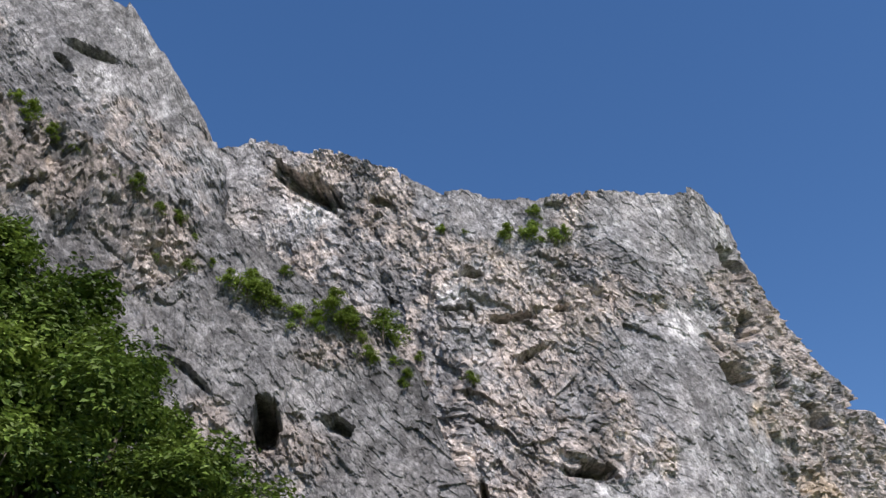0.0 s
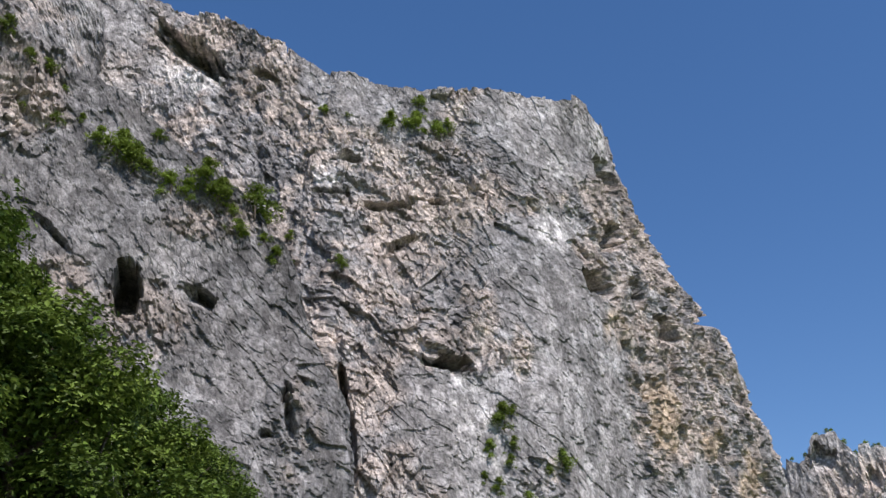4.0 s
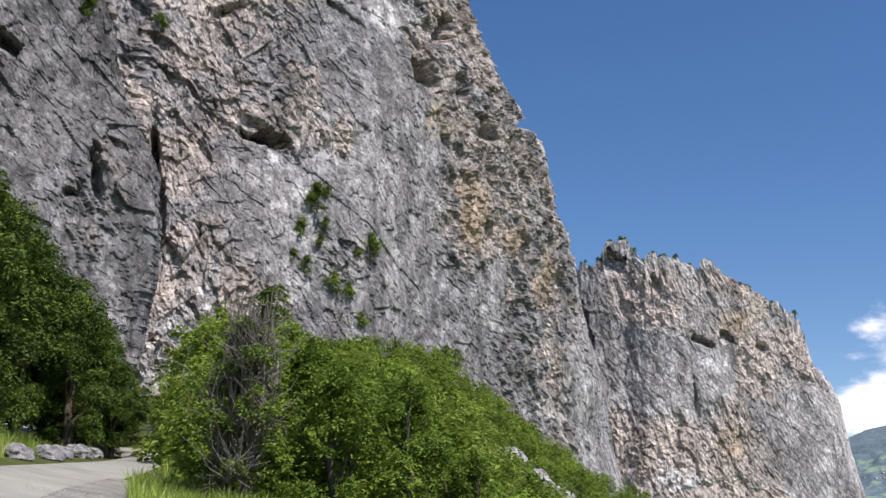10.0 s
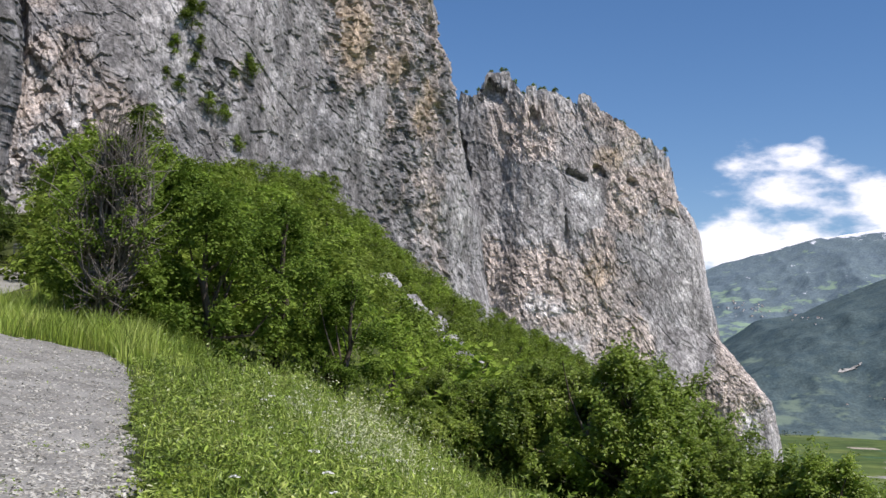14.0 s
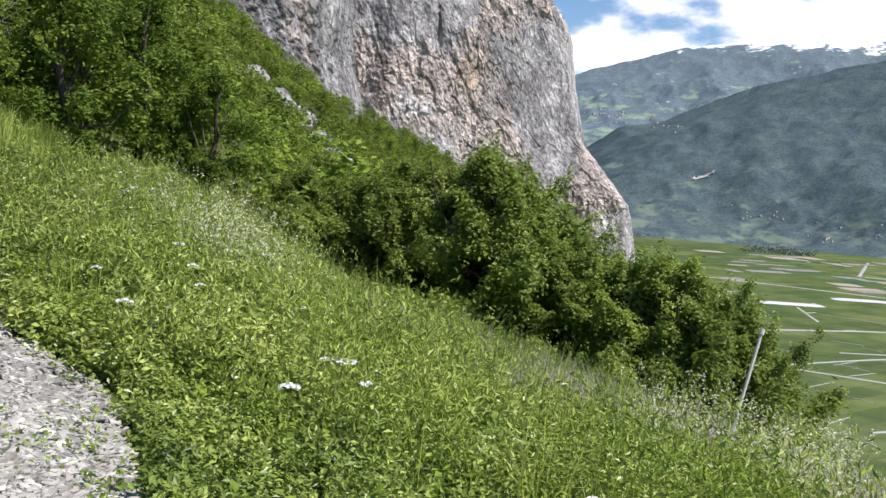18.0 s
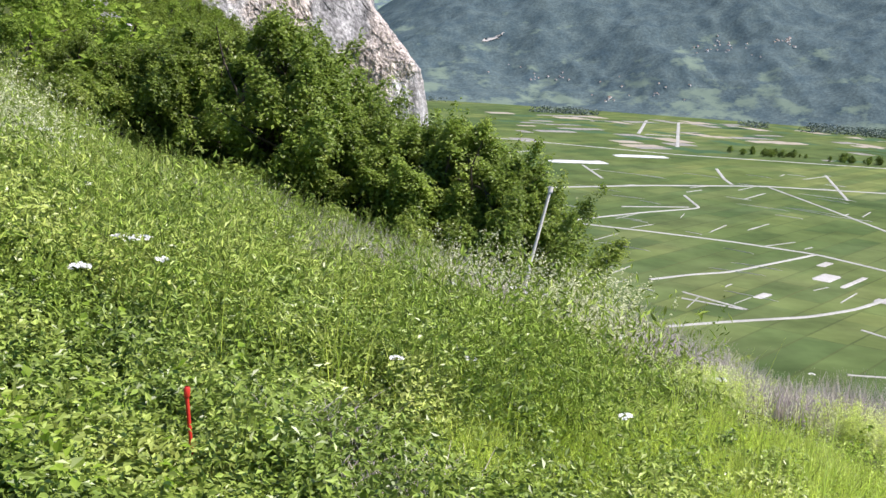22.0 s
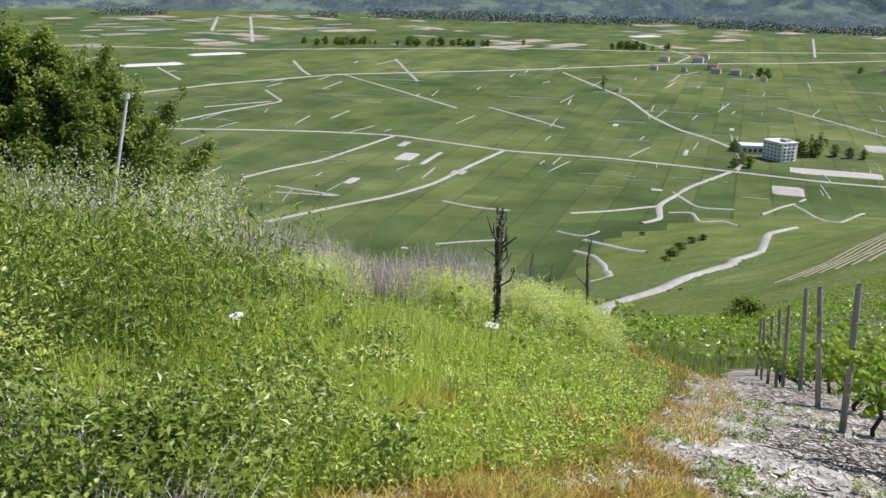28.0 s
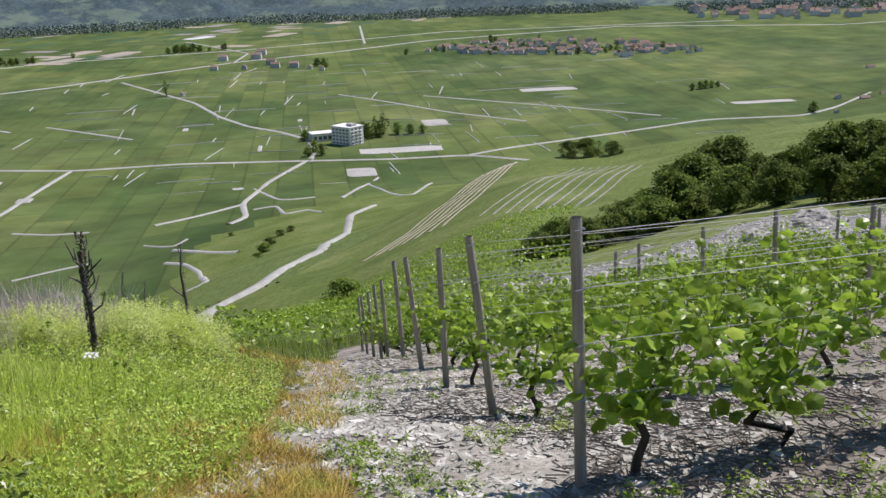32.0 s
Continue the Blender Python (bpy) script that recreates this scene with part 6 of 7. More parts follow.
posts = [vine_post(1.52, 0), vine_post(1.5, 0)]
vines = [vine_plant(k) for k in range(5)]
vused, pused = set(), set()
row_turn = math.atan2(CONTOUR[1], CONTOUR[0])
for i, s_ in enumerate(ROW_STEP):
    p0 = POST0 + FALL * s_
    for j in range(4):
        p = p0 + CONTOUR * (j * 4.6)
        if j and i > 6:
            break
        m = Matrix.Translation((p[0], p[1], gz(*p))) @ Matrix.Rotation(radians(-POST_TILT[i] if j == 0 else VR.normal() * 2), 4, Vector((FALL[0], FALL[1], 0)))
        k = (i + j) % 2
        if k in pused:
            copy_thing(posts[k], m)
        else:
            pused.add(k)
            posts[k].matrix_basis = m
    n = 22 if i < 7 else 14
    for j in range(n):
        p = p0 + CONTOUR * (0.35 + j * 0.85) + VR.normal(size=2) * 0.06
        k = int(VR.integers(5))
        m = Matrix.LocRotScale((p[0], p[1], gz(*p)), Euler((0, 0, row_turn + VR.normal() * 0.15 + math.pi * VR.integers(2))), (VR.uniform(0.85, 1.08), VR.uniform(0.85, 1.08), VR.uniform(0.8, 0.98)))
        if k in vused:
            copy_thing(vines[k], m)
        else:
            vused.add(k)
            vines[k].matrix_basis = m
    for h in (0.55, 0.85, 1.15, 1.44):
        t = np.linspace(0, 18.5, 24)
        q = p0[None] + CONTOUR[None] * t[:, None]
        z = np.interp(t, np.arange(0, 23, 4.6), [gz(*(p0 + CONTOUR * u)) for u in np.arange(0, 23, 4.6)]) + h - 0.03 * np.sin(np.pi * (t % 4.6) / 4.6)
        v, f, c = tube(np.concatenate([q, z[:, None]], -1), np.full(len(t), 0.0022), 4)
        tagged(mesh_object("trellis_wire", v, np.concatenate([f, c]), M_WIRE), "thin slack trellis wire along the vine row", "wire", "trellis wires")

# prunings, chips and stones on the vineyard soil


def stones(name, x, y, size, mat, label, rng, lift=0.0):
    """Angular chips, eight faces each, in one mesh."""
    n = len(x)
    z = ground_z(x, y) + 0.03 + lift
    s = size * (0.4 + 1.2 * rng.random(n) ** 2)
    off = np.array([(a, b, c) for c in (-0.5, 0.5) for a, b in ((-1, -0.8), (1, -0.6), (0.8, 1), (-0.9, 0.7))])
    a = rng.random(n) * 6.28
    ca, sa = np.cos(a), np.sin(a)
    p = off[None] * (0.45 + 0.75 * rng.random((n, 8, 1))) * s[:, None, None] * np.array((1, 0.65, 0.5))
    p[..., 2] += p[..., 0] * rng.normal(size=(n, 1)) * 0.25
    q = np.stack([p[..., 0] * ca[:, None] - p[..., 1] * sa[:, None], p[..., 0] * sa[:, None] + p[..., 1] * ca[:, None], p[..., 2]], -1)
    v = (q + np.stack([x, y, z], -1)[:, None]).reshape(-1, 3)
    quad = np.array([(0, 1, 5, 4), (1, 2, 6, 5), (2, 3, 7, 6), (3, 0, 4, 7), (4, 5, 6, 7)])
    f = (np.arange(n)[:, None, None] * 8 + quad[None]).reshape(-1, 4)
    return tagged(mesh_object(name, v, f, mat), label, "stones", kind="stuff")


x, y = region(50000, lambda x, y, a, d: on_path(x, y), 25, 78, 2.4, 24, mr)
stones("stone_chips", x, y, 0.024, M_STONE, "pale angular limestone chips on the soil", mr)
x, y = region(2200, lambda x, y, a, d: on_path(x, y), 25, 90, 3, 20, mr)
stones("small_rocks", x, y, 0.045, M_STONE, "fist-sized pale stones on the path", mr)
x, y = region(70000, lambda x, y, a, d: on_shoulder(x, y), -34, 0, 3, 27, mr)
stones("gravel_stones", x, y, 0.026, M_STONE, "loose gravel on the shoulder", mr, 0.02)
x, y = region(20000, lambda x, y, a, d: on_path(x, y) & (meadow_side(x, y) < 0.8) & (patch(x, y, 0.8, 91) > 0.45), 30, 84, 3, 18, mr)
n = len(x)
a = mr.random(n) * 6.28
L = mr.uniform(0.03, 0.14, n)
base = np.stack([x, y, ground_z(x, y) + 0.045], -1)
dirv = np.stack([np.cos(a), np.sin(a), mr.normal(size=n) * 0.12], -1) * L[:, None]
sid = np.stack([-np.sin(a), np.cos(a), np.zeros(n)], -1) * 0.0032
up = np.array((0, 0, 0.007))
v = np.stack([base - sid, base + sid, base + dirv + sid, base + dirv - sid, base + up, base + dirv + up], 1).reshape(-1, 3)
o = np.arange(n)[:, None] * 6
f = np.concatenate([o + np.array((0, 4, 5, 3)), o + np.array((4, 1, 2, 5))])
tagged(mesh_object("prunings", v, f, M_TWIG), "cut vine prunings scattered on the soil", "twigs", kind="stuff")


def boulder(label, seed, size, x_, y_, sink=0.3, mat=M_STONE):
    r = np.random.default_rng(seed)
    bm = bmesh.new()
    bmesh.ops.create_icosphere(bm, subdivisions=4, radius=1.0)
    for vert in bm.verts:
        c = vert.co
        k = 0.6 + 0.7 * float(fbm(c.x * 1.6 + seed, c.y * 1.6, c.z * 1.6, 3, ridged=True)) + 0.2 * float(fbm(c.x * 5 + seed, c.y * 5, c.z * 5, 2))
        vert.co = Vector((c.x * size[0], c.y * size[1], c.z * size[2])) * k
    me = bpy.data.meshes.new("boulder")
    bm.to_mesh(me)
    bm.free()
    me.materials.append(mat)
    ob = new("boulder", me)
    ob.location = (x_, y_, gz(x_, y_) + size[2] * (0.6 - sink))
    tagged(ob, label, "boulder", "boulders beyond the vineyard")


for k, (x_, y_, sx) in enumerate(((41.3, 7.8, 0.85), (37.5, 9.2, 0.6), (36.2, 10.2, 0.5), (31.8, 16.2, 0.65), (33.0, 10.5, 0.55), (31.5, 9.6, 0.5), (34.6, 11.8, 0.4), (45, 9.0, 0.5), (33.8, 9.4, 0.35))):
    boulder("pale grey limestone boulder beyond the vines", k + 3, (sx, sx * 0.7, sx * 0.62), x_, y_)
br = np.random.default_rng(4)
for k in range(17):
    x_, y_, sx = -17.5 + br.normal() * 3.2, 146 + br.normal() * 7, br.uniform(0.8, 1.9)
    boulder("pale outcrop of broken rock in the thicket", k + 23, (sx, sx * br.uniform(0.6, 1.0), sx * br.uniform(0.6, 1.1)), x_, y_, 0.4, M_ROCK_WARM)
for k, (x_, y_, sx) in enumerate(((-19.6, 26.5, 0.8), (-21.4, 31, 0.9), (-23.2, 35.5, 1.0), (-25.2, 39.5, 0.9), (-27.2, 44, 1.1), (-29, 48.2, 1.0), (-30.8, 52, 1.1), (-18, 22, 0.7))):
    boulder("grey rock face at the foot of the road bank", k + 43, (sx * 0.5, sx * 0.7, sx * 0.36), x_, y_, 0.4, M_ROCK)

# guard rail at the bend
rail = thing("guard_rail", "low grey steel guard rail at the bend of the road", "guard rail")
rp = [(-25.6, 53.5), (-28.9, 60), (-32.5, 65.5), (-38.5, 71.5)]
for x_, y_ in rp:
    v, f, c = tube([(x_, y_, gz(x_, y_) - 0.1), (x_, y_, gz(x_, y_) + 0.75)], (0.06, 0.06), 6)
    mesh_object("rail_post", v, np.concatenate([f, c]), M_WIRE, parent=rail)
for h in (0.45, 0.7):
    v, f, c = tube([(x_, y_, gz(x_, y_) + h) for x_, y_ in rp], [0.09] * 4, 6)
    mesh_object("rail_beam", v, np.concatenate([f, c]), M_WIRE, parent=rail)

x, y = region(9000, lambda x, y, a, d: on_scree(x, y), 60, 100, 24, 50, mr)
stones("scree_stones", x, y, 0.09, M_STONE, "pale broken stones on the slope", mr, 0.1)

# ---------------------------------------------------------------- valley floor: roads, plots, buildings, trees
VALLEY_ROADS = (
    (((230, 910), (312, 866), (381, 824), (436, 785), (486, 737), (525, 634), (576, 574), (622, 487), (651, 429), (685, 384), (683, 326)), 7),
    (((685, 384), (722, 369), (772, 338), (822, 309), (901, 266), (948, 194), (1005, 177), (1088, 160)), 7),
    (((857, 153), (924, 122), (1020, 80)), 7), (((300, 644), (340, 661), (371, 668), (433, 705), (486, 737)), 6), (((260, 528), (297, 535), (360, 545), (405, 565), (460, 600), (521, 636)), 7),
    (((628, 491), (662, 513), (696, 546), (718, 591), (733, 643), (769, 710), (839, 809), (955, 1044)), 7.5))
VALLEY_ROADS_2 = (
    (((330, 1080), (386, 1084), (505, 1120), (669, 1146), (902, 1095), (1199, 1062), (1367, 998), (1573, 954), (1900, 729), (1985, 276)), 12), (((618, 489), (545, 467), (475, 427), (430, 384), (415, 384)), 7),
    (((472, 424), (438, 429), (416, 442)), 7), (((694, 1313), (648, 1203), (631, 1149)), 8), (((673, 1138), (648, 961), (629, 842)), 6), (((663, 834), (653, 764), (642, 696)), 6),
    (((330, 876), (417, 926), (495, 961), (519, 1048)), 6), (((408, 959), (484, 966)), 6), (((841, 1279), (718, 1042)), 7), (((942, 691), (912, 611), (866, 503), (843, 413)), 5))
VALLEY_ROADS_3 = (
    (((961, 593), (932, 414), (910, 310)), 5), (((528, 463), (484, 403), (499, 389)), 4), (((495, 1303), (471, 1170)), 7), (((982, 2211), (805, 1842)), 12), (((1053, 2194), (771, 1601)), 12), (((815, 1839), (875, 1821)), 14),
    (((308, 609), (329, 563)), 4), (((470, 1640), (717, 1483), (1122, 1365), (1350, 1194), (1750, 1020), (2060, 560)), 9), (((1181, 1057), (1313, 1139), (1470, 1423)), 8), (((1500, 1040), (1860, 1300)), 8))
for pts, wd in VALLEY_ROADS + VALLEY_ROADS_2 + VALLEY_ROADS_3:
    ribbon("valley_road", pts, wd * 0.66, M_ROAD, lift=0.5, step=8, label="pale field road across the vineyard plain")
ribbon("hill_road", ((112, 112), (126.7, 125.1), (145, 131), (170, 143), (194.6, 158), (215, 168), (236, 182), (290, 220), (350, 258), (412, 300), (442, 306)), 4.6, M_ROAD, lift=0.9, step=3, label="pale track winding down the vineyard hillside")

M_PLOT = material("bare_plot", [(0.34, 0.33, 0.3), (0.43, 0.42, 0.38), (0.5, 0.49, 0.45)], scale=0.02, fine=0.4, fine_amount=0.25)
M_PLOT_TAN = material("tan_plot", [(0.33, 0.29, 0.22), (0.42, 0.37, 0.29)], scale=0.02, fine=0.3, fine_amount=0.25)
M_GLASSHOUSE = material("plastic_tunnel", [(0.5, 0.51, 0.5), (0.62, 0.63, 0.62)], scale=0.05)
M_STRIP = material("terrace_stone", [(0.22, 0.21, 0.18), (0.32, 0.31, 0.27)], scale=0.05, fine=0.8)
M_PLOT_DARK = material("dark_plot", [(0.035, 0.09, 0.03), (0.06, 0.12, 0.04)], scale=0.03, fine=0.4)
PR = np.random.default_rng(19)
FIELD_TURN = radians(38)


def plot(x_, y_, w, l, mat, turn=None, label="bare pale field plot between vineyards", lift=0.42):
    t = FIELD_TURN if turn is None else turn
    u, s = np.array((math.cos(t), math.sin(t))), np.array((-math.sin(t), math.cos(t)))
    c = np.array((x_, y_))
    n = 6
    k = np.linspace(-0.5, 0.5, n)
    g = c + k[:, None, None] * w * u + (k * (1 + 0.0))[None, :, None] * l * s
    z = np.full((n, n), PLAIN_Z + lift)
    z[0], z[-1], z[:, 0], z[:, -1] = (PLAIN_Z - 0.2,) * 4
    ob = mesh_object("field_plot", np.concatenate([g, z[..., None]], -1).reshape(-1, 3), grid_faces(n, n), mat)
    tagged(ob, label, "field", kind="structure")


for x_, y_, w, l in ((442, 654, 34, 16), (441, 587, 16, 12), (390, 525, 32, 22), (602, 426, 34, 24), (517, 468, 30, 10), (686, 446, 26, 75), (811, 489, 40, 26), (1048, 486, 30, 70), (1022, 247, 18, 70), (360, 600, 24, 8), (470, 700, 26, 8),
                     (455, 640, 60, 5), (700, 690, 18, 6), (560, 420, 14, 30), (780, 620, 16, 5), (650, 560, 30, 4)):
    plot(x_, y_, w, l, M_PLOT)
for x_, y_ in ((500, 1337), (636, 1438), (1549, 1466)):
    plot(x_, y_, 90, 30, M_GLASSHOUSE, 0.0, "white plastic crop tunnels on the plain", 1.2)
for _ in range(230):
    x_, y_ = PR.uniform(500, 2200), PR.uniform(1250, 2300)
    d_, a_ = math.hypot(x_, y_), math.degrees(math.atan2(x_, y_))
    if 15 < a_ < 60 and 1700 < d_ < 2560:
        plot(x_, y_, PR.uniform(40, 110), PR.uniform(22, 55), (M_PLOT_TAN, M_PLOT_DARK, M_STRIP, M_PLOT_DARK)[int(PR.integers(4))], FIELD_TURN + PR.choice((0, 0, math.pi / 2)) - 0.5, "strip field on the far plain", 0.3 + 0.04 * PR.integers(8))
# terrace walls and turning strips: short pale lines between the plots
for _ in range(270):
    a_, d_ = PR.uniform(16, 78), PR.uniform(480, 1500)
    x_, y_ = (float(q) for q in polar(a_, d_))
    if gz(x_, y_) > PLAIN_Z + 0.6:
        continue
    t = FIELD_TURN + PR.choice((0, math.pi / 2)) + PR.normal() * 0.12
    plot(x_, y_, PR.uniform(14, 60) * d_ / 800, PR.uniform(0.6, 1.3) * d_ / 800, M_ROAD, t, "pale low wall between vineyard plots", 0.46)


def slab(x0, x1, y0, y1, z0, z1):
    v = np.array([(a, b, c) for c in (z0, z1) for b in (y0, y1) for a in (x0, x1)], float)
    f = np.array([(0, 2, 3, 1), (4, 5, 7, 6), (0, 1, 5, 4), (2, 6, 7, 3), (0, 4, 6, 2), (1, 3, 7, 5)])
    return v, f


def big_building():
    root = thing("apartment_building", "white five-storey flat-roofed building among the vineyards", "building")
    W, D, H = 21, 16, 14.5
    mesh_object("wall", *slab(-W / 2, W / 2, -D / 2, D / 2, 0, H), M_WHITE, parent=root)
    mesh_object("roof", *slab(-W / 2 - 0.4, W / 2 + 0.4, -D / 2 - 0.4, D / 2 + 0.4, H, H + 0.6), M_WHITE, parent=root)
    mesh_object("roof_plant", *slab(2, 8, -3, 3, H + 0.6, H + 2.6), M_PLOT, parent=root)
    for fl in range(5):
        z = 0.9 + fl * 2.75
        for k in range(5):
            w = mesh_object("window", *slab(-W / 2 + 1.4 + k * 3.9, -W / 2 + 3.6 + k * 3.9, -D / 2 - 0.06, -D / 2 + 0.05, z, z + 1.25), M_DARKGLASS, parent=root)
            mesh_object("sill", *slab(-W / 2 + 1.3 + k * 3.9, -W / 2 + 3.7 + k * 3.9, -D / 2 - 0.22, -D / 2, z - 0.16, z), M_WHITE, parent=w)
        for k in range(3):
            mesh_object("window", *slab(W / 2 - 0.05, W / 2 + 0.06, -D / 2 + 2.0 + k * 4.4, -D / 2 + 4.2 + k * 4.4, z, z + 1.6), M_DARKGLASS, parent=root)
            mesh_object("balcony", *slab(W / 2, W / 2 + 1.2, -D / 2 + 1.6 + k * 4.4, -D / 2 + 4.6 + k * 4.4, z - 0.25, z - 0.05), M_WHITE, parent=root)
    root.matrix_basis = pose(694, 503, PLAIN_Z, 0, 0, -100)
    low = thing("low_annex", "low white annex with a pale flat roof beside the tall building", "building")
    mesh_object("wall", *slab(-11, 11, -7, 7, 0, 6), M_WHITE, parent=low)
    mesh_object("roof", *slab(-11.6, 11.6, -7.6, 7.6, 6, 6.6), M_WHITE, parent=low)
    for k in range(5):
        mesh_object("window", *slab(-10 + k * 4.2, -7.2 + k * 4.2, -7.08, -6.9, 1.2, 4.2), M_DARKGLASS, parent=low)
    low.matrix_basis = pose(702, 534, PLAIN_Z, 0, 0, -40)


big_building()

M_HOUSE = material("house_render", [(0.55, 0.52, 0.48), (0.7, 0.67, 0.62)], scale=0.3, objrand=0.25)


def house(w, d, h, label):
    root = thing("house", label, "house", "houses on the plain")
    mesh_object("wall", *slab(-w / 2, w / 2, -d / 2, d / 2, 0, h), M_HOUSE, parent=root)
    r = h + d * 0.32
    v = np.array([(-w / 2 - .5, -d / 2 - .6, h - .2), (w / 2 + .5, -d / 2 - .6, h - .2), (w / 2 + .5, 0, r), (-w / 2 - .5, 0, r), (-w / 2 - .5, d / 2 + .6, h - .2), (w / 2 + .5, d / 2 + .6, h - .2)])
    mesh_object("roof", v, np.array([(0, 1, 2, 3), (3, 2, 5, 4), (0, 3, 4, 4), (1, 5, 2, 2)])[:2], M_ROOF, parent=root)
    g = np.array([(-w / 2, -d / 2, h), (-w / 2, d / 2, h), (-w / 2, 0, r - .3), (w / 2, -d / 2, h), (w / 2, d / 2, h), (w / 2, 0, r - .3)])
    mesh_object("gable", g[:3], np.array([(0, 2, 1)]), M_HOUSE, parent=root)
    mesh_object("gable", g[3:], np.array([(0, 1, 2)]), M_HOUSE, parent=root)
    mesh_object("chimney", *slab(-.5, .5, d * .15, d * .15 + 1, h, r + .8), M_HOUSE, parent=root)
    for k in range(3):
        mesh_object("window", *slab(-w / 2 + 1 + k * w / 3.2, -w / 2 + 2.4 + k * w / 3.2, -d / 2 - .06, -d / 2 + .05, h * .45, h * .45 + 1.5), M_DARKGLASS, parent=root)
    return root


houses = [house(13, 10, 6.5, "rendered village house with a brown pitched roof"), house(17, 11, 8.5, "large village house with a dark pitched roof"), house(10, 9, 5.5, "small pale house with a pitched roof")]
hused = set()


def put_house(k, x_, y_, turn, s=1.0):
    m = Matrix.LocRotScale((x_, y_, PLAIN_Z), Euler((0, 0, turn)), (s,) * 3)
    if k in hused:
        c = copy_thing(houses[k], Matrix.Identity(4))
        c.matrix_basis = m
    else:
        hused.add(k)
        houses[k].matrix_basis = m


valley_tree = [make_tree("valley_tree", "dark green tree on the valley floor", 71, 10, 4.2, 620, 1.3, M_LEAF_SHRUB, 22, 0.05, limbs=4), make_tree("cypress", "slim dark cypress on the valley floor", 72, 14, 2.0, 260, 1.2, M_LEAF_SHRUB, 26, 0.02, limbs=3, conic=0.5)]
tused = set()


def put_tree(k, x_, y_, s):
    if k in tused:
        copy_at(valley_tree[k], x_, y_, s, x_, 0.3, z=PLAIN_Z)
    else:
        tused.add(k)
        place(valley_tree[k], x_, y_, s, 0, 0.3, PLAIN_Z)


HR = np.random.default_rng(23)
for _ in range(330):
    x_, y_ = HR.normal(1430, 85), HR.uniform(440, 850)
    az_ = math.degrees(math.atan2(x_, y_))
    d_ = math.hypot(x_, y_)
    lim = np.interp(az_, (57, 60, 66, 72, 75), (1660, 1680, 1640, 1560, 1530))
    if not (58.2 < az_ < 73.5) or abs(d_ - lim) > np.interp(az_, (58, 62, 69, 72, 74), (35, 120, 120, 50, 25)):
        continue
    if HR.random() < 0.72:
        put_house(int(HR.integers(3)), x_, y_, HR.choice((0.5, 2.07, 0.7, 1.9)) + HR.normal() * 0.1, HR.uniform(0.55, 0.85))
    else:
        put_tree(int(HR.integers(2)), x_, y_, HR.uniform(0.5, 1.1))
for x_, y_, k, s in ((1101, 1019, 1, 1.2), (1125, 985, 0, 1.3), (1150, 950, 1, 1.4), (1160, 925, 1, 1.5), (1150, 890, 0, 1.2), (1139, 861, 0, 1.2), (1181, 983, 1, 1.6), (1240, 1060, 1, 1.8), (1300, 1100, 1, 1.7), (1048, 159, 1, 1.0), (1072, 144, 1, 1.2),
                     (1297, 193, 1, 1.1), (1315, 170, 0, 1.2), (1060, 185, 0, 1.0), (881, 868, 2, 1.0), (889, 872, 2, 0.7), (971, 170, 2, 0.8), (1210, 1100, 1, 1.6)):
    put_house(k, x_, y_, 0.5 + 1.57 * (k % 2), s * 0.5)
for x_, y_, k, s in ((872, 884, 1, 1.1), (644, 493, 0, 0.7), (650, 505, 0, 0.8), (636, 500, 0, 0.6), (712, 512, 0, 0.9), (724, 508, 0, 1.0), (733, 502, 1, 1.0), (739, 498, 1, 1.1), (745, 488, 0, 0.8), (750, 478, 0, 0.7), (757, 470, 0, 0.6),
                     (718, 500, 0, 1.0), (728, 494, 0, 0.9), (690, 545, 0, 0.6), (700, 552, 0, 0.6), (966, 189, 0, 0.8), (1081, 335, 0, 0.6), (1090, 330, 0, 0.7), (1098, 326, 0, 0.7), (1106, 322, 0, 0.6), (1114, 318, 0, 0.5), (1180, 900, 0, 0.9), (1170, 880, 0, 1), (1350, 860, 0, 0.7)):
    put_tree(k, x_, y_, s * 1.3)
for _ in range(70):
    t = float(np.clip(HR.choice((0.3, 0.36, 0.5, 0.62, 0.9)) + HR.normal() * 0.035, 0, 1))
    x_, y_ = np.interp(t, (0, 0.35, 0.7, 1), (700, 900, 1130, 1400)) + HR.normal() * 14, np.interp(t, (0, 0.35, 0.7, 1), (1560, 1520, 1400, 1210)) + HR.normal() * 14
    put_tree(0, float(x_), float(y_), HR.uniform(0.6, 1.4))

# far woods: many small crowns along the foot of the mountains, haze tinted into their leaf colour
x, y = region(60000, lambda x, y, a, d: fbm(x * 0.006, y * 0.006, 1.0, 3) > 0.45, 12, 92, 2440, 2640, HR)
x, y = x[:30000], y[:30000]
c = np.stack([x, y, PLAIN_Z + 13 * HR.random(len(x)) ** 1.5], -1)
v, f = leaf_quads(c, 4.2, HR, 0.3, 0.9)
tagged(mesh_object("far_woods", v, f, M_FARLEAF_HAZED), "dark belt of woods along the mountain's foot", "woods", kind="stuff")
# far town at the foot of the hills
x, y = region(4000, lambda x, y, a, d: fbm(x * 0.01, y * 0.01, 5.0, 3) > 0.48, 72, 92, 2150, 2500, HR)
for k in range(90):
    put_house(int(HR.integers(3)), float(x[k]), float(y[k]), HR.choice((0.3, 1.9)), HR.uniform(1.0, 1.7))

# ---------------------------------------------------------------- terraced vineyards on the hillside


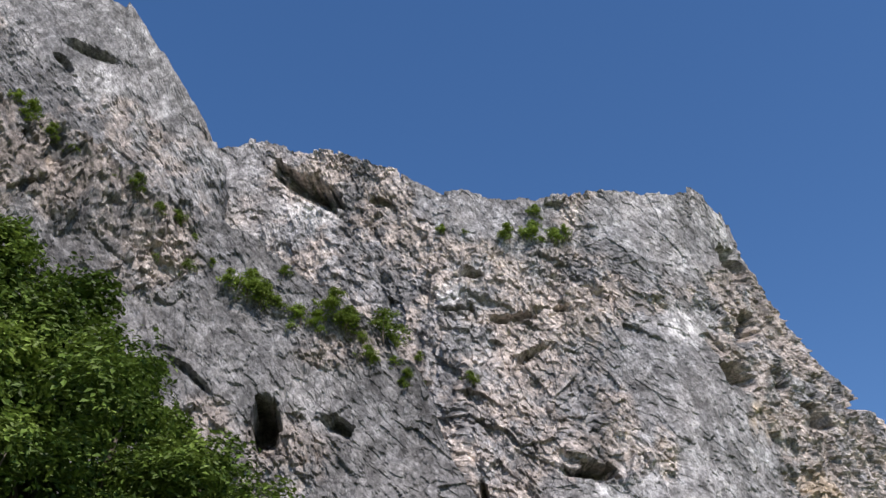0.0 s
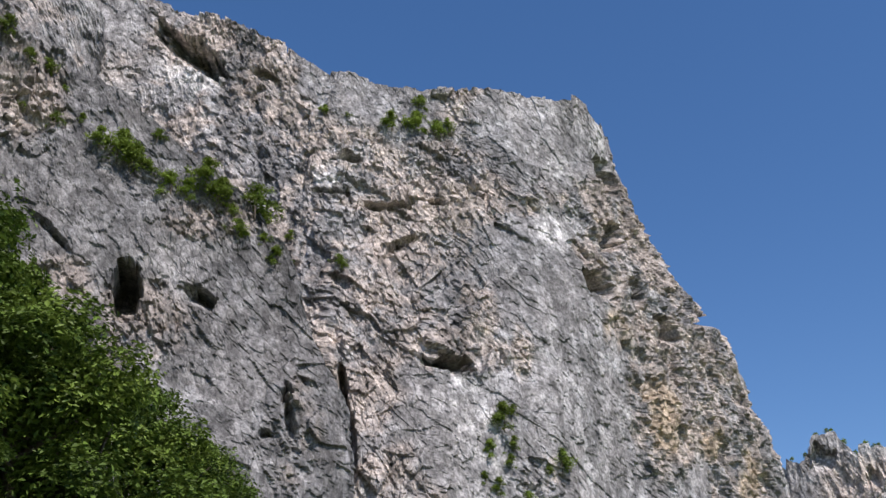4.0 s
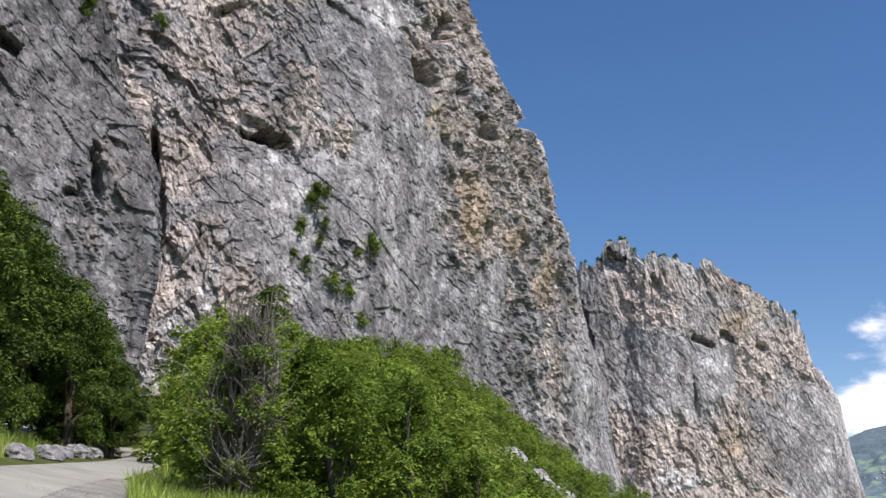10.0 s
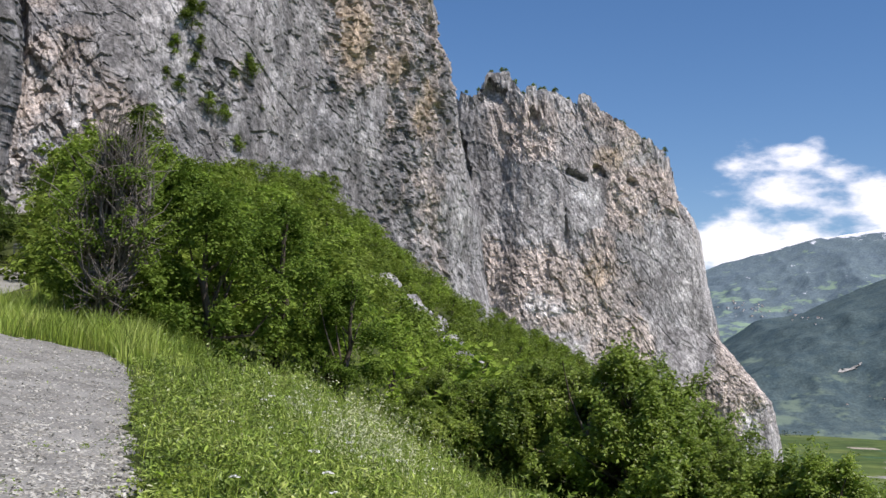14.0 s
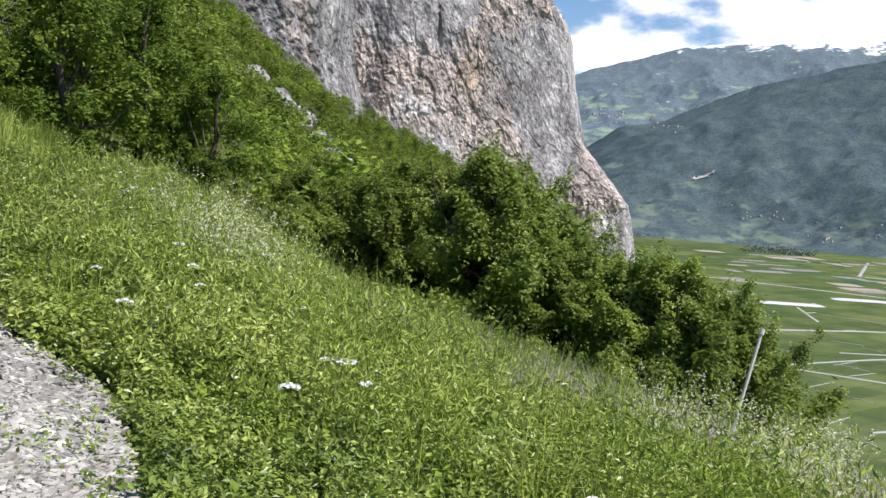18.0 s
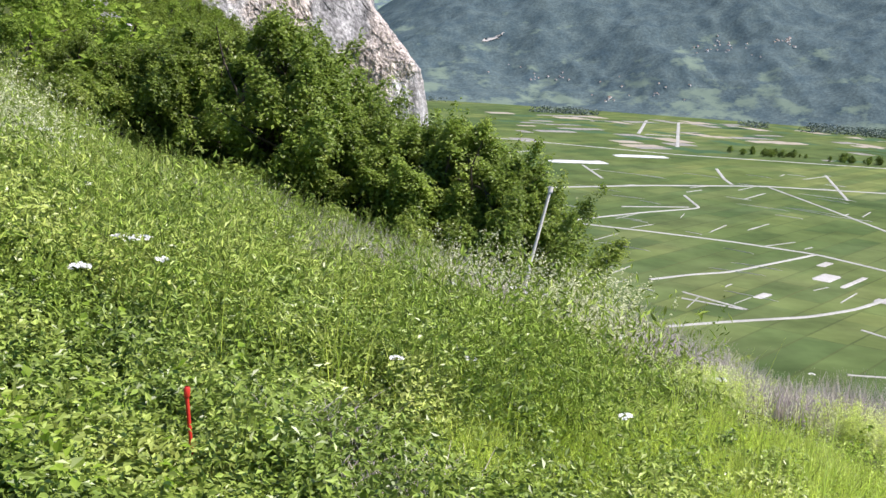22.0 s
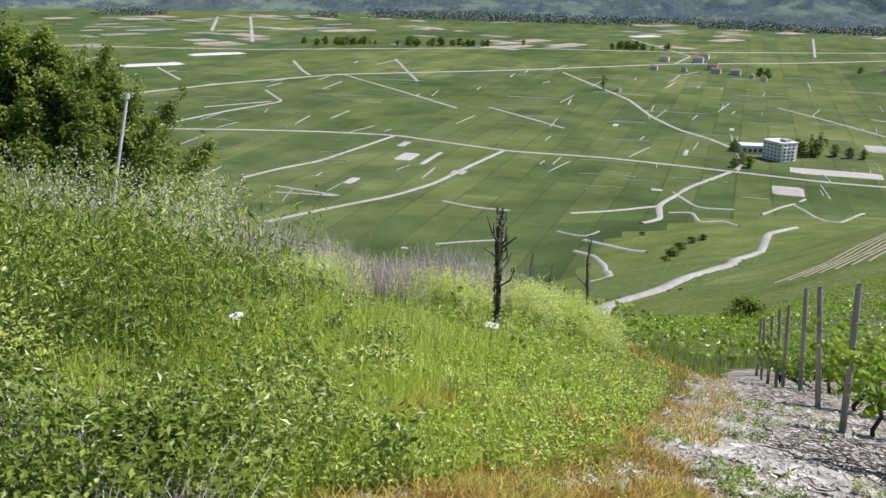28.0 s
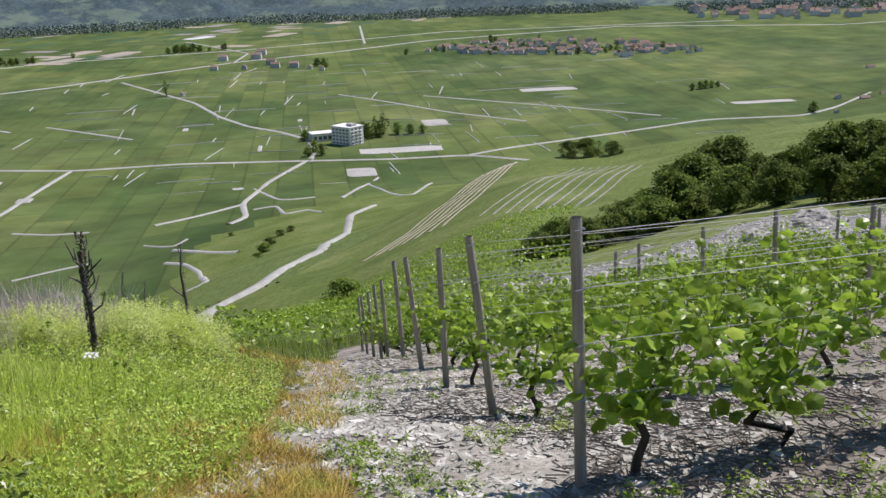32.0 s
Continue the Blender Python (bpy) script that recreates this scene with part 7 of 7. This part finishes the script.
def hedge_rows(name, rows, height, width, mat, label, step=1.2):
    """Leafy vine rows as ragged ridges along lines, joined into one mesh."""
    vs, fs, o = [], [], 0
    for (x0, y0), (x1, y1) in rows:
        L = math.hypot(x1 - x0, y1 - y0)
        n = max(3, int(L / step))
        t = np.linspace(0, 1, n)
        x, y = x0 + (x1 - x0) * t, y0 + (y1 - y0) * t
        nx, ny = -(y1 - y0) / L, (x1 - x0) / L
        z = ground_z(x, y)
        h = height * (0.8 + 0.4 * PR.random(n))
        w = width * (0.6 + 0.8 * PR.random(n))
        v = np.stack([np.stack([x - nx * w, y - ny * w, z - 0.2], -1), np.stack([x - nx * w * 0.8, y - ny * w * 0.8, z + h * 0.7], -1), np.stack([x, y, z + h], -1), np.stack([x + nx * w * 0.8, y + ny * w * 0.8, z + h * 0.7], -1), np.stack([x + nx * w, y + ny * w, z - 0.2], -1)], 1)
        vs.append(v.reshape(-1, 3))
        fs.append(grid_faces(n, 5) + o)
        o += n * 5
    return tagged(mesh_object(name, np.concatenate(vs), np.concatenate(fs), mat), label, "vineyard", kind="stuff")


low = []
for a_ in np.arange(23.5, 120, 2.3):
    t = PR.uniform(-46, 7, 700)
    t = t[(PR.random(700) < 0.93)]
    h = PR.random(len(t)) ** 0.8
    q = POST0[None] + FALL[None] * (a_ + PR.normal(size=(len(t), 1)) * 0.16) - CONTOUR[None] * t[:, None]
    low.append(np.concatenate([q, (ground_z(q[:, 0], q[:, 1]) + 0.25 + 0.85 * h)[:, None]], -1))
low = np.concatenate(low)
low = low[(np.degrees(np.arctan2(low[:, 0], low[:, 1])) < 64 + 5 * fbm(low[:, 0] * 0.2, low[:, 1] * 0.2, 0, 2)) & (low[:, 1] > 0)]
v, f = leaf_quads(low, 0.2, PR, 0.4, 0.8)
tagged(mesh_object("lower_vines", v, f, M_LEAF_VINE), "rows of leafy vines further down the slope", "vineyard", kind="stuff")
rows_ = []
for k in range(46):
    o = np.array((0.25, -0.97)) * 2.6 * (k - 34)
    a0, a1 = np.array((150.0, 118.0)) + o, np.array((275.0, 168.0)) + o
    if -3 < k - 34 < 12:
        continue
    rows_.append(((float(a0[0]), float(a0[1])), (float(a1[0]), float(a1[1]))))
hedge_rows("hillside_vines", rows_, 0.24, 0.55, M_VINEROW, "rows of vines down the hillside", 2.4)
for k in range(7):
    o = np.array((0.25, -0.97)) * 2.4 * k
    a0, a1 = np.array((140.0, 100.0)) + o, np.array((285.0, 150.0)) + o * 0.6
    ribbon("terrace_strip", (a0, (a0 + a1) / 2 + (2, 3), a1), 1.2, M_PLOT_TAN, lift=0.06, step=3, label="pale bare strip between vine rows on the hillside", category="path")


def bearing(az_, el_):
    """Where the line of sight at this azimuth and elevation meets the ground."""
    d_ = np.geomspace(40, 2600, 900)
    px, py = polar(az_, d_)
    k = int(np.argmax(EZ + d_ * math.tan(radians(el_)) < ground_z(px, py)))
    return float(px[k]), float(py[k])


for k in range(9):
    p0, p1 = np.array(bearing(61.2 + 0.75 * k, -14.3 + 0.06 * k)), np.array(bearing(66.6 + 0.45 * k, -11.75 + 0.02 * k))
    ribbon("terrace_strip", (p0, p0 * 0.5 + p1 * 0.5, p1), 0.55 + 0.4 * (k % 3 == 1), M_STRIP, lift=0.07, step=3, label="grey stony strip between terraces", category="path")

# lanes, walls and plots at the foot of the hillside
for pts, wd in ((((43.6, -15.7), (44.7, -15.9), (45.4, -16.4), (45.7, -17.0), (44.4, -17.4)), 3.0), (((42.6, -14.7), (44.2, -14.9), (44.9, -14.6)), 2.2), (((44.1, -15.1), (45.3, -15.3), (47.6, -15.5)), 3.0),
                (((48.6, -13.3), (49.9, -13.2), (50.3, -13.7), (51.6, -13.5), (52.4, -13.7)), 2.6), (((53.5, -13.0), (54.5, -12.5), (55.6, -12.0)), 3.0), (((35.7, -15.7), (37.6, -15.5), (39.6, -15.3)), 2.0),
                (((26.8, -12.9), (28.4, -13.0), (30.1, -13.1)), 2.4), (((36.1, -13.3), (38.0, -13.6), (39.9, -13.7)), 2.4), (((55.0, -12.3), (56.8, -13.0), (57.5, -13.0), (58.6, -12.4)), 2.2)):
    ribbon("vineyard_lane", [bearing(*q) for q in pts], wd, M_ROAD, lift=0.5, step=4, label="narrow pale lane between small vineyard plots")
for (a_, e_), r_ in (((49.0, -15.6), 1.2), ((49.4, -15.2), 1.0), ((50.0, -14.8), 0.9), ((48.7, -15.9), 0.8), ((50.6, -14.6), 0.8), ((47.3, -14.6), 0.6)):
    copy_at(far_bush, *bearing(a_, e_), r_, a_ * 9, 0.2, squash=0.7)

# hamlets and a works road on the far slopes
dep2 = bpy.context.evaluated_depsgraph_get()
dep2.update()
for az0, el0, n, wa, we, sc in ((10.4, 3.2, 26, 1.6, 0.25, 1.5), (13.3, 2.7, 8, 0.5, 0.15, 1.4), (18.0, -1.6, 14, 2.0, 0.5, 1.2), (23.5, -2.0, 12, 2.2, 0.5, 1.2), (27.5, 0.5, 22, 1.4, 0.35, 1.2), (30.5, 0.9, 12, 0.6, 0.2, 1.3), (21.5, -2.6, 6, 0.8, 0.15, 1.4)):
    for _ in range(n):
        a_, e_ = az0 + HR.normal() * wa * 0.6, el0 + HR.normal() * we * 0.6
        way = Vector((math.sin(radians(a_)) * math.cos(radians(e_)), math.cos(radians(a_)) * math.cos(radians(e_)), math.sin(radians(e_))))
        hit, p, _, _, ob, _ = scene.ray_cast(dep2, Vector((EX, EY, EZ)) + way * 2300, way)
        if hit:
            k = int(HR.integers(3))
            c = copy_thing(houses[k], Matrix.Identity(4))
            c.matrix_basis = Matrix.LocRotScale(p - Vector((0, 0, 1.5)), Euler((0, 0, HR.choice((0.4, 1.9)))), (sc * HR.uniform(0.28, 0.42),) * 3)


def far_patch(corners, mat, label, n=9, m=4):
    """Bare ground on the far slope between two lines of (azimuth, elevation), laid on the mountainside with ragged edges."""
    (a0, b0), (a1, b1) = corners
    v = []
    for i in range(n):
        for j in range(m):
            t, u = i / (n - 1), j / (m - 1)
            p0, p1 = np.array(a0) * (1 - t) + np.array(b0) * t, np.array(a1) * (1 - t) + np.array(b1) * t
            a_, e_ = p0 * (1 - u) + p1 * u + HR.normal(size=2) * (0.05, 0.03)
            way = Vector((math.sin(radians(a_)) * math.cos(radians(e_)), math.cos(radians(a_)) * math.cos(radians(e_)), math.sin(radians(e_))))
            hit, p, _, _, ob, _ = scene.ray_cast(dep2, Vector((EX, EY, EZ)) + way * 2300, way)
            if not hit:
                return
            v.append(p - way * 3)
    tagged(mesh_object("bare_slope", np.array(v), grid_faces(n, m), mat, smooth=True), label, "clearing", kind="structure")


far_patch((((14.75, 0.05), (15.7, 0.35)), ((15.6, 0.2), (16.0, 0.55))), M_PLOT, "pale quarry floor on the wooded mountainside")
